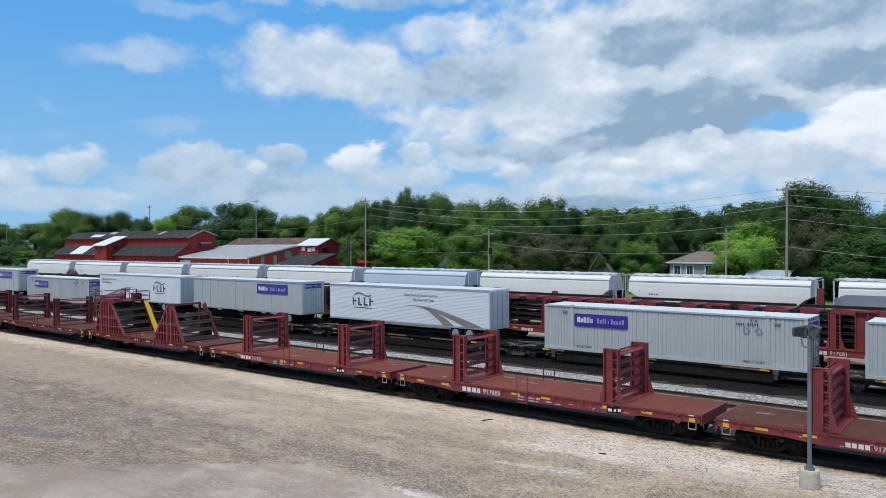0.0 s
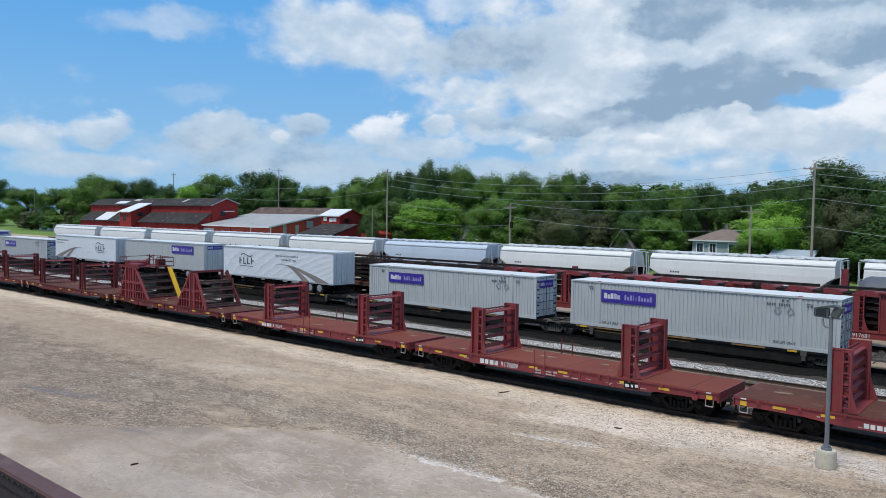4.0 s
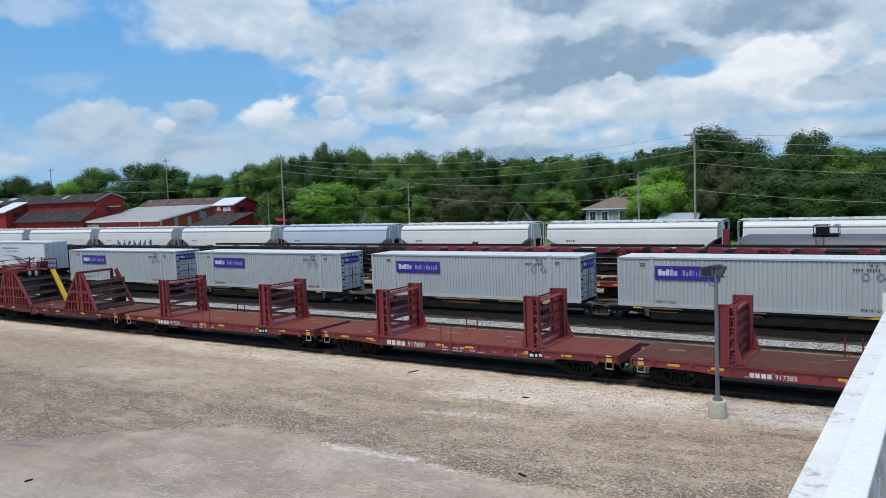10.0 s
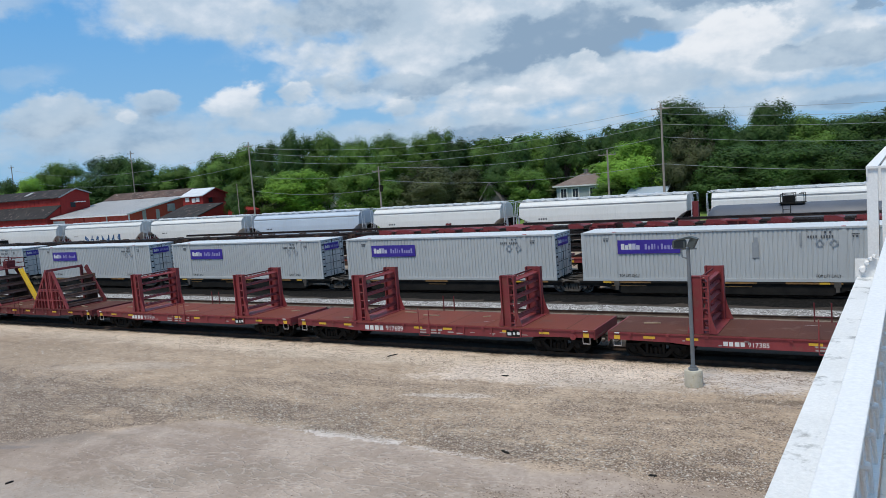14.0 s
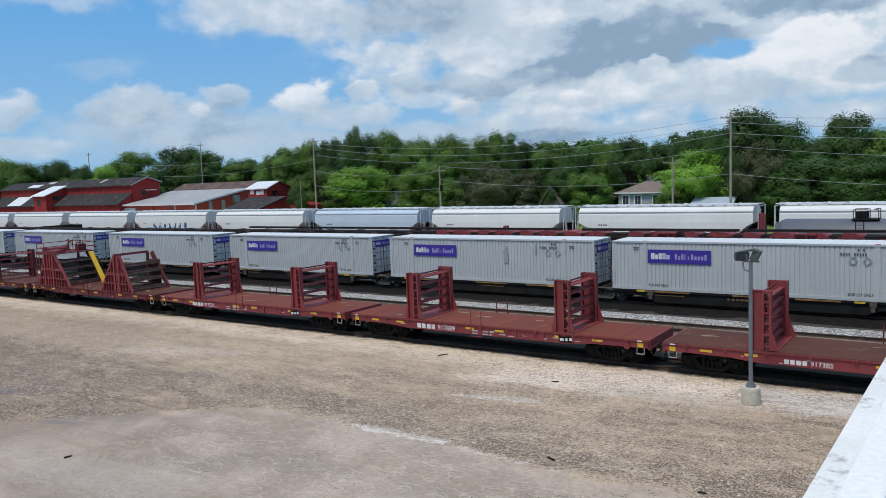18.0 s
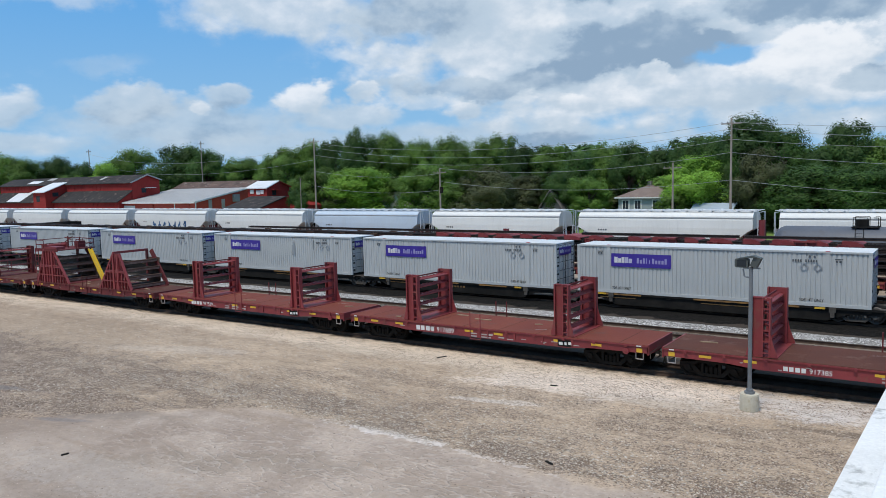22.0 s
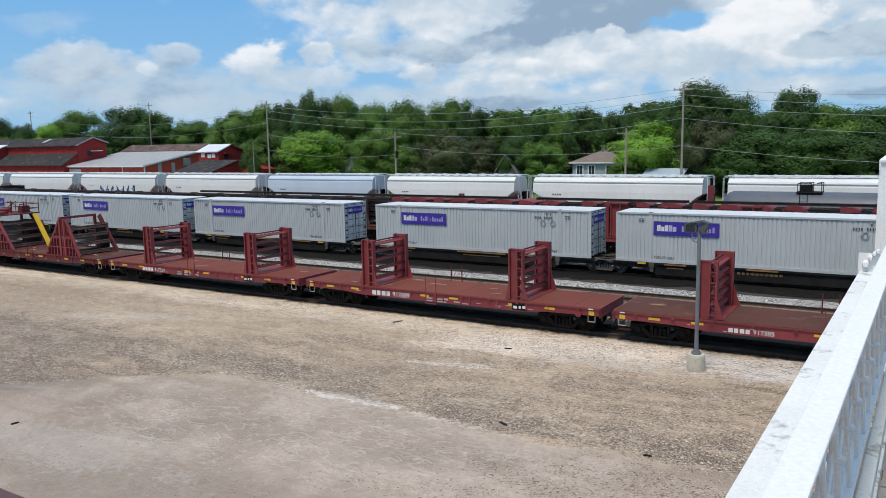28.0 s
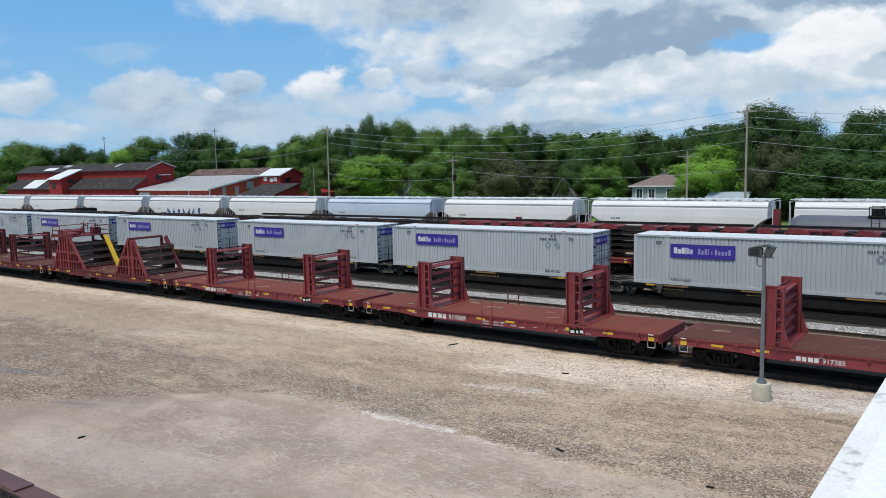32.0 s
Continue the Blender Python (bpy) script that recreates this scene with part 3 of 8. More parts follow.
M_PANELGREY = pbr("pale_violet_lettering", (0.30, 0.28, 0.50), (0.34, 0.32, 0.52), 3.0, 0.5)
M_SCUFF = pbr("rubbed_grey", (0.27, 0.285, 0.295), (0.33, 0.345, 0.355), 3.0, 0.6)
M_LILAC = pbr("pale_lilac_lettering", (0.50, 0.49, 0.62), (0.45, 0.44, 0.58), 3.0, 0.5)
M_DOOR = pbr("door_grey", (0.64, 0.63, 0.61), (0.70, 0.69, 0.67), 1.0, 0.5, streak=0.25, dirt=(0.36, 0.34, 0.31), dirt_amt=0.35)
M_REDHOOK = pbr("red_casting", (0.45, 0.05, 0.05), (0.36, 0.05, 0.05), 3.0, 0.6)
M_TRAILER = pbr("white_trailer_sheet", (0.80, 0.81, 0.82), (0.72, 0.74, 0.76), 0.5, 0.4, streak=0.1)
M_ALU = pbr("aluminium_trim", (0.55, 0.57, 0.60), (0.48, 0.50, 0.53), 2.0, 0.4, 0.7)
M_SWOOSH = pbr("brown_grey_stripe", (0.24, 0.20, 0.18), (0.30, 0.26, 0.23), 1.0, 0.5)
M_HOPPER = pbr("white_hopper_paint", (0.745, 0.735, 0.70), (0.81, 0.80, 0.765), 0.25, 0.45, streak=0.14, dirt=(0.60, 0.60, 0.58), dirt_amt=0.3, vary=0.04)
M_HOPPER_BLUE = pbr("pale_blue_hopper_paint", (0.50, 0.575, 0.665), (0.57, 0.64, 0.72), 0.25, 0.45, streak=0.14, dirt=(0.50, 0.52, 0.54), dirt_amt=0.3)
M_HATCH = pbr("hatch_grey", (0.66, 0.68, 0.70), (0.72, 0.73, 0.74), 1.0, 0.5)
M_TANK = pbr("grey_tank_paint", (0.085, 0.093, 0.115), (0.11, 0.12, 0.145), 0.4, 0.55, streak=0.2, dirt=(0.07, 0.065, 0.06), dirt_amt=0.5)
M_LOADRAIL = pbr("new_rail", (0.045, 0.035, 0.032), (0.075, 0.055, 0.048), 1.5, 0.55, 0.5)
M_GALV = pbr("galvanised_steel", (0.17, 0.185, 0.20), (0.23, 0.245, 0.26), 2.0, 0.55, 0.3)
M_FLOOD = pbr("grey_green_lamp_paint", (0.055, 0.064, 0.060), (0.08, 0.09, 0.086), 3.0, 0.5)
M_EAVE = pbr("grey_eave_paint", (0.30, 0.31, 0.315), (0.38, 0.39, 0.395), 1.0, 0.6)
M_CONC = pbr("stained_concrete", (0.62, 0.57, 0.46), (0.50, 0.45, 0.35), 2.5, 0.9, bump=0.4, dirt=(0.36, 0.29, 0.17), dirt_amt=0.6)
M_BRIDGE = pbr("white_bridge_paint", (0.87, 0.855, 0.83), (0.83, 0.815, 0.79), 1.2, 0.6, bump=0.1, fine=60, dirt=(0.62, 0.60, 0.56), dirt_amt=0.12)
M_BRIDGE_DIRTY = pbr("grimy_white_paint", (0.86, 0.845, 0.82), (0.76, 0.745, 0.72), 2.2, 0.65, bump=0.3, fine=70, dirt=(0.22, 0.21, 0.19), dirt_amt=0.7)
M_KERB = pbr("cream_kerb_paint", (0.80, 0.77, 0.70), (0.72, 0.69, 0.62), 2.0, 0.7, bump=0.2, fine=50, dirt=(0.16, 0.16, 0.09), dirt_amt=0.75)
M_PLANK = pbr("grey_deck_plank", (0.25, 0.22, 0.195), (0.36, 0.325, 0.29), 1.5, 0.9, bump=0.5, vary=0.2, streak=0.3)
M_GIRDER = pbr("black_girder_paint", (0.028, 0.025, 0.027), (0.045, 0.040, 0.042), 1.2, 0.6, bump=0.2, dirt=(0.09, 0.05, 0.045), dirt_amt=0.4)
M_GIRDER_TOP = pbr("brown_flange", (0.115, 0.052, 0.048), (0.078, 0.041, 0.041), 1.5, 0.7, bump=0.25, dirt=(0.15, 0.10, 0.095), dirt_amt=0.3)
M_BARN = pbr("barn_red_boards", (0.33, 0.035, 0.030), (0.27, 0.032, 0.028), 0.25, 0.8, streak=0.35, dirt=(0.22, 0.06, 0.05), dirt_amt=0.4)
M_BARN_BRIGHT = pbr("bright_red_metal", (0.55, 0.075, 0.045), (0.47, 0.065, 0.04), 0.25, 0.6, streak=0.3)
M_ROOF_DARK = pbr("weathered_dark_roof", (0.0375, 0.035, 0.036), (0.065, 0.06, 0.0575), 0.3, 0.85, streak=0.5, dirt=(0.17, 0.125, 0.11), dirt_amt=0.85)
M_ROOF_GREY = pbr("pale_metal_roof", (0.40, 0.385, 0.375), (0.48, 0.465, 0.45), 0.25, 0.6, 0.0, streak=0.3, dirt=(0.30, 0.24, 0.21), dirt_amt=0.4)
M_ROOF_RUST = pbr("rusty_patched_roof", (0.15, 0.095, 0.075), (0.07, 0.055, 0.05), 0.5, 0.85, streak=0.3, dirt=(0.34, 0.30, 0.27), dirt_amt=0.8)
M_ROOF_WHITE = pbr("white_metal_roof", (0.72, 0.72, 0.72), (0.78, 0.78, 0.78), 0.4, 0.45)
M_HOUSE = pbr("pale_blue_siding", (0.3024, 0.3456, 0.36), (0.3456, 0.3816, 0.396), 0.6, 0.8)
M_HOUSE_WHITE = pbr("white_siding", (0.62, 0.63, 0.62), (0.70, 0.70, 0.69), 0.6, 0.8)
M_SHINGLE = pbr("shingle_roof", (0.20, 0.18, 0.175), (0.27, 0.245, 0.235), 0.8, 0.95, bump=0.3)
M_BROWN_ROOF = pbr("brown_shingles", (0.19, 0.145, 0.125), (0.25, 0.195, 0.17), 0.8, 0.95, bump=0.3)
M_BLUE_ROOF = pbr("pale_blue_roof", (0.34, 0.41, 0.47), (0.40, 0.47, 0.53), 0.5, 0.6, streak=0.2)
M_WINDOW = pbr("dark_window_pane", (0.03, 0.035, 0.04), (0.05, 0.06, 0.07), 0.8, 0.08)
M_POLE = pbr("weathered_pole_wood", (0.27, 0.235, 0.20), (0.35, 0.31, 0.27), 1.5, 0.9, streak=0.3)
M_WIRE = pbr("aluminium_wire", (0.35, 0.36, 0.37), (0.42, 0.43, 0.44), 1.0, 0.5, 0.4)
M_TRUNK = pbr("bark", (0.07, 0.055, 0.042), (0.12, 0.095, 0.075), 2.0, 0.95, bump=0.5)


def leaf_material(name, c1, c2):
    m = bpy.data.materials.new(name)
    m.use_nodes = True
    nt = m.node_tree
    N, K = nt.nodes.new, nt.links.new
    b = nt.nodes["Principled BSDF"]
    geo, info = N("ShaderNodeNewGeometry"), N("ShaderNodeObjectInfo")
    mx = N("ShaderNodeMix")
    mx.data_type = "RGBA"
    mx.inputs[6].default_value, mx.inputs[7].default_value = (*c1, 1), (*c2, 1)
    K(geo.outputs["Random Per Island"], mx.inputs[0])
    hs = N("ShaderNodeHueSaturation")
    mr = N("ShaderNodeMapRange")
    mr.inputs[3].default_value, mr.inputs[4].default_value = 0.75, 1.25
    K(info.outputs["Random"], mr.inputs[0])
    # boughs of older and of fresher leaves
    bough = N("ShaderNodeTexNoise")
    bough.inputs["Scale"].default_value, bough.inputs["Detail"].default_value = 0.55, 3
    K(N("ShaderNodeTexCoord").outputs["Object"], bough.inputs["Vector"])
    age = N("ShaderNodeMapRange")
    age.inputs[1].default_value, age.inputs[2].default_value, age.inputs[3].default_value, age.inputs[4].default_value = 0.36, 0.64, 0.72, 1.28
    K(bough.outputs["Fac"], age.inputs[0])
    both = N("ShaderNodeMath")
    both.operation = "MULTIPLY"
    K(mr.outputs[0], both.inputs[0])
    K(age.outputs[0], both.inputs[1])
    K(both.outputs[0], hs.inputs["Value"])
    K(mx.outputs[2], hs.inputs["Color"])
    K(hs.outputs[0], b.inputs["Base Color"])
    b.inputs["Roughness"].default_value = 0.6
    b.inputs["Specular IOR Level"].default_value = 0.25
    tr = N("ShaderNodeBsdfTranslucent")
    K(hs.outputs[0], tr.inputs["Color"])
    ms = N("ShaderNodeMixShader")
    ms.inputs[0].default_value = 0.18
    out = nt.nodes["Material Output"]
    K(b.outputs[0], ms.inputs[1])
    K(tr.outputs[0], ms.inputs[2])
    K(ms.outputs[0], out.inputs[0])
    return m


def stone_material():
    m = bpy.data.materials.new("loose_stone")
    m.use_nodes = True
    nt = m.node_tree
    mx = nt.nodes.new("ShaderNodeMix")
    mx.data_type = "RGBA"
    mx.inputs[6].default_value, mx.inputs[7].default_value = (0.175, 0.135, 0.105, 1), (0.66, 0.58, 0.49, 1)
    nt.links.new(nt.nodes.new("ShaderNodeNewGeometry").outputs["Random Per Island"], mx.inputs[0])
    nt.links.new(mx.outputs[2], nt.nodes["Principled BSDF"].inputs["Base Color"])
    nt.nodes["Principled BSDF"].inputs["Roughness"].default_value = 0.9
    return m


M_STONE = stone_material()
M_LEAF = leaf_material("leaves_green", (0.072, 0.142, 0.021), (0.112, 0.200, 0.030))
M_LEAF_DARK = leaf_material("leaves_dark", (0.034, 0.078, 0.015), (0.056, 0.112, 0.020))
M_LEAF_BRIGHT = leaf_material("leaves_bright", (0.12, 0.24, 0.024), (0.20, 0.36, 0.040))
M_LEAF_OLIVE = leaf_material("leaves_olive", (0.068, 0.084, 0.0304), (0.1, 0.112, 0.044))

# ---- mesh tools ----
class Shape:
    """Collects boxes, tubes and prisms as plain vertices and faces."""

    def __init__(self):
        self.v, self.f = [], []

    def add(self, verts, faces):
        n = len(self.v)
        self.v += [tuple(q) for q in verts]
        self.f += [tuple(i + n for i in q) for q in faces]
        return self

    def box(self, x0, x1, y0, y1, z0, z1):
        p = [(x, y, z) for z in (z0, z1) for y in (y0, y1) for x in (x0, x1)]
        return self.add(p, [(0, 2, 3, 1), (4, 5, 7, 6), (0, 1, 5, 4), (2, 6, 7, 3), (0, 4, 6, 2), (1, 3, 7, 5)])

    def bar(self, a, b, w, h, up=(0, 0, 1)):
        """A square bar from a to b, w wide and h high."""
        a, b = Vector(a), Vector(b)
        d = (b - a).normalized()
        s = d.cross(Vector(up))
        s = s.normalized() if s.length > 1e-4 else Vector((1, 0, 0))
        u = s.cross(d)
        p = [q + s * (i * w / 2) + u * (j * h / 2) for q in (a, b) for i, j in ((-1, -1), (1, -1), (1, 1), (-1, 1))]
        return self.add(p, [(3, 2, 1, 0), (4, 5, 6, 7), (0, 1, 5, 4), (1, 2, 6, 5), (2, 3, 7, 6), (3, 0, 4, 7)])

    def tube(self, a, b, r, n=8, r2=None):
        a, b = Vector(a), Vector(b)
        d = (b - a).normalized()
        s = d.orthogonal().normalized()
        u = d.cross(s)
        r2 = r if r2 is None else r2
        p = [q + (s * math.cos(k * math.tau / n) + u * math.sin(k * math.tau / n)) * rr for q, rr in ((a, r), (b, r2)) for k in range(n)]
        f = [(k, (k + 1) % n, n + (k + 1) % n, n + k) for k in range(n)]
        return self.add(p, f + [tuple(range(n - 1, -1, -1)), tuple(range(n, 2 * n))])

    def prism(self, poly, axis, a, b):
        """A flat outline drawn out along an axis (0 x, 1 y, 2 z)."""
        def at(q, w):
            return (w, q[0], q[1]) if axis == 0 else (q[0], w, q[1]) if axis == 1 else (q[0], q[1], w)
        n = len(poly)
        p = [at(q, a) for q in poly] + [at(q, b) for q in poly]
        return self.add(p, [(k, (k + 1) % n, n + (k + 1) % n, n + k) for k in range(n)] + [tuple(range(n - 1, -1, -1)), tuple(range(n, 2 * n))])

    def loft(self, rings, close=True):
        n = len(rings[0])
        f = [(i * n + k, i * n + (k + 1) % n, (i + 1) * n + (k + 1) % n, (i + 1) * n + k) for i in range(len(rings) - 1) for k in range(n)]
        if close:
            f += [tuple(range(n - 1, -1, -1)), tuple(range((len(rings) - 1) * n, len(rings) * n))]
        return self.add([q for r in rings for q in r], f)

    def mesh(self, name, mat, smooth=False):
        me = bpy.data.meshes.new(name)
        me.from_pydata(self.v, [], self.f)
        bm = bmesh.new()
        bm.from_mesh(me)
        bmesh.ops.recalc_face_normals(bm, faces=bm.faces)
        bm.to_mesh(me)
        bm.free()
        me.materials.append(mat)
        if smooth:
            for q in me.polygons:
                q.use_smooth = True
        return me


def B(*a):
    return Shape().box(*a)


def part(name, shape, mat, parent, label="", at=None, smooth=False, bevel=0.0):
    """Links a shape, or a mesh that is there already, as one object under a thing or a part."""
    me = shape if isinstance(shape, bpy.types.Mesh) else shape.mesh(name, mat, smooth)
    ob = new(name, me)
    ob.parent = parent
    if at is not None:
        ob.matrix_basis = at
    if label:
        ob["label"] = label
    if bevel:
        bv = ob.modifiers.new("edge", "BEVEL")
        bv.width, bv.segments, bv.limit_method = bevel, 2, "ANGLE"
    return ob


def thing(name, label, category, m=None, group=""):
    ob = new(name)
    ob.empty_display_size = 0.3
    if m is not None:
        ob.matrix_basis = m
    return tagged(ob, label, category, group)


def solid(name, shape, mat, label, category, m=None, kind="", group="", smooth=False, bevel=0.0):
    ob = part(name, shape, mat, None, "", m, smooth, bevel)
    return tagged(ob, label, category, group, kind)


def words(text, size, mat, name="lettering", wide=1.0):
    """Flat letters in the built-in font, standing in the xz plane and facing -y, from their lower left corner."""
    cu = bpy.data.curves.new(name, "FONT")
    cu.body, cu.size, cu.extrude = text, size, 0.002
    ob = bpy.data.objects.new(name, cu)
    scene.collection.objects.link(ob)
    me = bpy.data.meshes.new_from_object(ob.evaluated_get(bpy.context.evaluated_depsgraph_get()))
    bpy.data.objects.remove(ob)
    me.transform(Matrix.Rotation(radians(90), 4, "X") @ Matrix.Diagonal((wide, 1, 1, 1)))
    me.materials.clear()
    me.materials.append(mat)
    return me


T1, T2, T3, T4, T5, T6 = 30.5, 37.9, 44.9, 53.0, 60.3, 69.3    # track centres
RAIL = 0.16                                                    # top of rail


# ---- ground and tracks ----
def ground():
    sh = Shape()
    xs, ys = [-3000, -420, -160, -60, 0, 60, 200, 3000], [-400, -40, 0, 20, 40, 60, 96]
    sh.add([(x, y, 0) for y in ys for x in xs], [(j * 8 + i, j * 8 + i + 1, j * 8 + 9 + i, j * 8 + 8 + i) for j in range(6) for i in range(7)])
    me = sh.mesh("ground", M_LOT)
    me.materials.append(M_FIELD)
    far = Shape().add([(x, y, 0) for y in (96, 200, 3200) for x in (-3000, -300, 0, 300, 3000)], [(j * 5 + i, j * 5 + i + 1, j * 5 + 6 + i, j * 5 + 5 + i) for j in range(2) for i in range(4)])
    bm = bmesh.new()
    bm.from_mesh(me)
    n0 = len(bm.faces)
    tmp = bpy.data.meshes.new("far")
    tmp.from_pydata(far.v, [], far.f)
    bm.from_mesh(tmp)
    bm.faces.ensure_lookup_table()
    for q in bm.faces[n0:]:
        q.material_index = 1
    bmesh.ops.remove_doubles(bm, verts=bm.verts, dist=0.01)
    bm.to_mesh(me)
    bm.free()
    bpy.data.meshes.remove(tmp)
    tagged(new("ground", me), "pale gravel yard with meadow beyond the tracks", "ground", kind="structure")


def ballast_bed(name, y0, y1, h, mat, label, seed):
    """A low bank of crushed stone with an uneven surface."""
    rnd = random.Random(seed)
    sh, nx, ny = Shape(), 260, 8
    for i in range(nx + 1):
        x = -230 + 270 * i / nx
        for j in range(ny + 1):
            e = min(j, ny - j) / ny
            sh.v.append((x + rnd.uniform(-0.3, 0.3), y0 + (y1 - y0) * j / ny + rnd.uniform(-0.03, 0.03), -0.05 + min(1, e * 5) * h + (rnd.uniform(-0.03, 0.03) if e > 0 else 0)))
    sh.f = [(i * (ny + 1) + j, (i + 1) * (ny + 1) + j, (i + 1) * (ny + 1) + j + 1, i * (ny + 1) + j + 1) for i in range(nx) for j in range(ny)]
    return solid(name, sh, mat, label, "ballast", kind="stuff")


def track(y, label, old=False):
    sh_ = Shape()
    top = thing("railway_track", label, "railway track")
    top["kind"] = "structure"
    prof = [(-0.07, 0.0), (0.07, 0.0), (0.07, 0.02), (0.012, 0.035), (0.012, 0.12), (0.036, 0.13), (0.036, 0.16), (-0.036, 0.16), (-0.036, 0.13), (-0.012, 0.12), (-0.012, 0.035), (-0.07, 0.02)]
    for s in (-1, 1):
        part("rail", Shape().prism([(y + s * 0.754 + a, RAIL - 0.16 + b + 0.0) for a, b in prof], 0, -330, 60), M_RAIL, top)
    rnd = random.Random(int(y * 10))
    x = -180.0
    tie = B(-0.115, 0.115, -1.3, 1.3, -0.12, 0.0).mesh("crosstie", M_TIE)
    while x < 30:
        w = rnd.uniform(-0.02, 0.02)
        if -45 < x < 2 and y < 46:
            part("crosstie", tie, None, top, "", pose(x, y + w * 3, SINK.get(y, 0.012) + w * 0.4, 0, 0, w * 50))
        else:
            sh_.box(x, x + 0.23, y - 1.3 + w * 3, y + 1.3 + w * 2, -0.12, 0.012 + w * 0.4)
        x += 0.53 + rnd.uniform(-0.03, 0.03)
    st = part("crosstie", sh_, M_TIE, top, "weathered timber crossties")
    st["kind"] = "stuff"


def loose_stones():
    """Small sharp stones strewn along the gravel band of the yard."""
    rnd, sh = random.Random(31), Shape()
    for k in range(19000):
        if k < 10500:
            x, y = rnd.uniform(-36, 1), 18.5 + abs(rnd.gauss(0, 1.7)) + 0.25 * math.sin(k)
            if x < -20 and rnd.random() < min(0.75, (-20 - x) * 0.08):
                y -= rnd.uniform(0, min(5.5, (-20 - x) * 0.6))
        elif k < 17500:
            x, y = rnd.uniform(-46, 1), rnd.uniform(20, 28.8)
        else:
            x, y = rnd.uniform(-34, -4), rnd.uniform(10.5, 18.5)
        r = rnd.uniform(0.014, 0.040) * (1.45 if rnd.random() < 0.08 else 1) * (0.65 if k >= 17500 else 1)
        a = rnd.uniform(0, 6.3)
        c, s = math.cos(a) * r, math.sin(a) * r
        h = r * rnd.uniform(0.5, 0.95)
        sh.add([(x + c, y + s, h * 0.3), (x - s, y + c * 0.8, h * 0.25), (x - c, y - s, h * 0.35), (x + s, y - c * 0.8, h * 0.2), (x + c * 0.2, y + s * 0.1, h)], [(0, 1, 4), (1, 2, 4), (2, 3, 4), (3, 0, 4)])
    me = bpy.data.meshes.new("loose_stones")
    me.from_pydata(sh.v, [], sh.f)
    me.materials.append(M_STONE)
    tagged(new("loose_stones", me), "loose dark and pale stones strewn over the yard", "gravel", kind="stuff")


def scraps():
    for x, y, a, l in SCRAPS:
        solid("wood_scrap", Shape().prism([(-l / 2, -0.03), (l / 6, -0.045), (l / 2, -0.01), (l / 3, 0.03), (-l / 2 + 0.04, 0.035)], 2, 0.0, 0.035), M_BLACK, "dark broken piece of wood on the gravel", "wood scrap", pose(x, y, 0, 0, 0, a), group="wood scraps")


SINK = {30.5: -0.02, 37.9: -0.008, 44.9: 0.0}     # how far the ties show above the ground
SCRAPS = [(-9.6, 18.85, -25, 0.36), (-13.1, 26.2, 10, 0.30), (-19.7, 28.0, 65, 0.55), (-22.6, 11.9, 80, 0.25), (-5.3, 18.6, 0, 0.22)]
ground()
loose_stones()
scraps()
ballast_bed("ballast_bed", 39.25, 41.1, 0.12, M_BALLAST, "white crushed-stone ballast between the tracks", 5)
ballast_bed("ballast_bed", 41.0, 47.2, 0.09, M_BALLAST_DARK, "oily ballast under the running track, blackened further as wagon shade", 6)
ballast_bed("ballast_bed", 36.2, 39.0, 0.05, M_BALLAST_TAN, "thin weathered ballast under the empty track", 7)
for y_, l_ in ((T1, "rusty siding rails on weathered ties"), (T2, "empty track with rusty rails"), (T3, "main track under the moving train"), (T4, "siding track under the loaded rail cars"), (T5, "siding track under a tank car"), (T6, "siding track under hopper cars")):
    track(y_, l_)

# ---- parts that rail cars share ----
def once(fn):
    made = {}

    def get(*a):
        if a not in made:
            made[a] = fn(*a)
        return made[a]
    return get


@once
def wheelset_mesh(mat):
    sh = Shape()
    for s in (-1, 1):
        prof = [(0.0, 0.11), (0.0, 0.30), (0.03, 0.34), (0.03, 0.42), (-0.10, 0.43), (-0.12, 0.455), (-0.14, 0.455), (-0.14, 0.36), (-0.05, 0.30), (-0.05, 0.11)]
        n = 20
        rings = [[(r * math.cos(k * math.tau / n), s * (0.754 + a), r * math.sin(k * math.tau / n)) for k in range(n)] for a, r in prof]
        sh.loft(rings, False)
        for k in range(5):
            c, d = math.cos(k * math.tau / 5), math.sin(k * math.tau / 5)
            sh.tube((0.22 * c, s * 0.75, 0.22 * d), (0.22 * c, s * 0.80, 0.22 * d), 0.035, 6)
    sh.tube((0, -1.0, 0), (0, 1.0, 0), 0.085, 10)
    return sh.mesh("wheelset", mat)


@once
def side_frame_mesh(mat):
    """A cast freight-truck side frame: arched top member, tension member, spring nest, pedestal ends."""
    sh = Shape()
    poly = [(-1.18, 0.42), (-1.18, 0.60), (-0.62, 0.66), (-0.40, 0.80), (0.40, 0.80), (0.62, 0.66), (1.18, 0.60), (1.18, 0.42), (0.72, 0.46), (0.50, 0.62), (-0.50, 0.62), (-0.72, 0.46)]
    sh.prism(poly, 1, -0.09, 0.09)
    sh.prism([(-0.80, 0.46), (-0.62, 0.50), (-0.36, 0.24), (0.36, 0.24), (0.62, 0.50), (0.80, 0.46), (0.46, 0.12), (-0.46, 0.12)], 1, -0.08, 0.08)
    for x in (-0.33, 0.33):
        sh.box(x - 0.05, x + 0.05, -0.08, 0.08, 0.22, 0.66)
    for x in (-0.18, 0.0, 0.18):
        sh.tube((x, 0, 0.24), (x, 0, 0.50), 0.075, 8)
    for x in (-0.88, 0.88):
        sh.tube((x, -0.16, 0.42), (x, 0.10, 0.42), 0.12, 10)
    return sh.mesh("side_frame", mat)


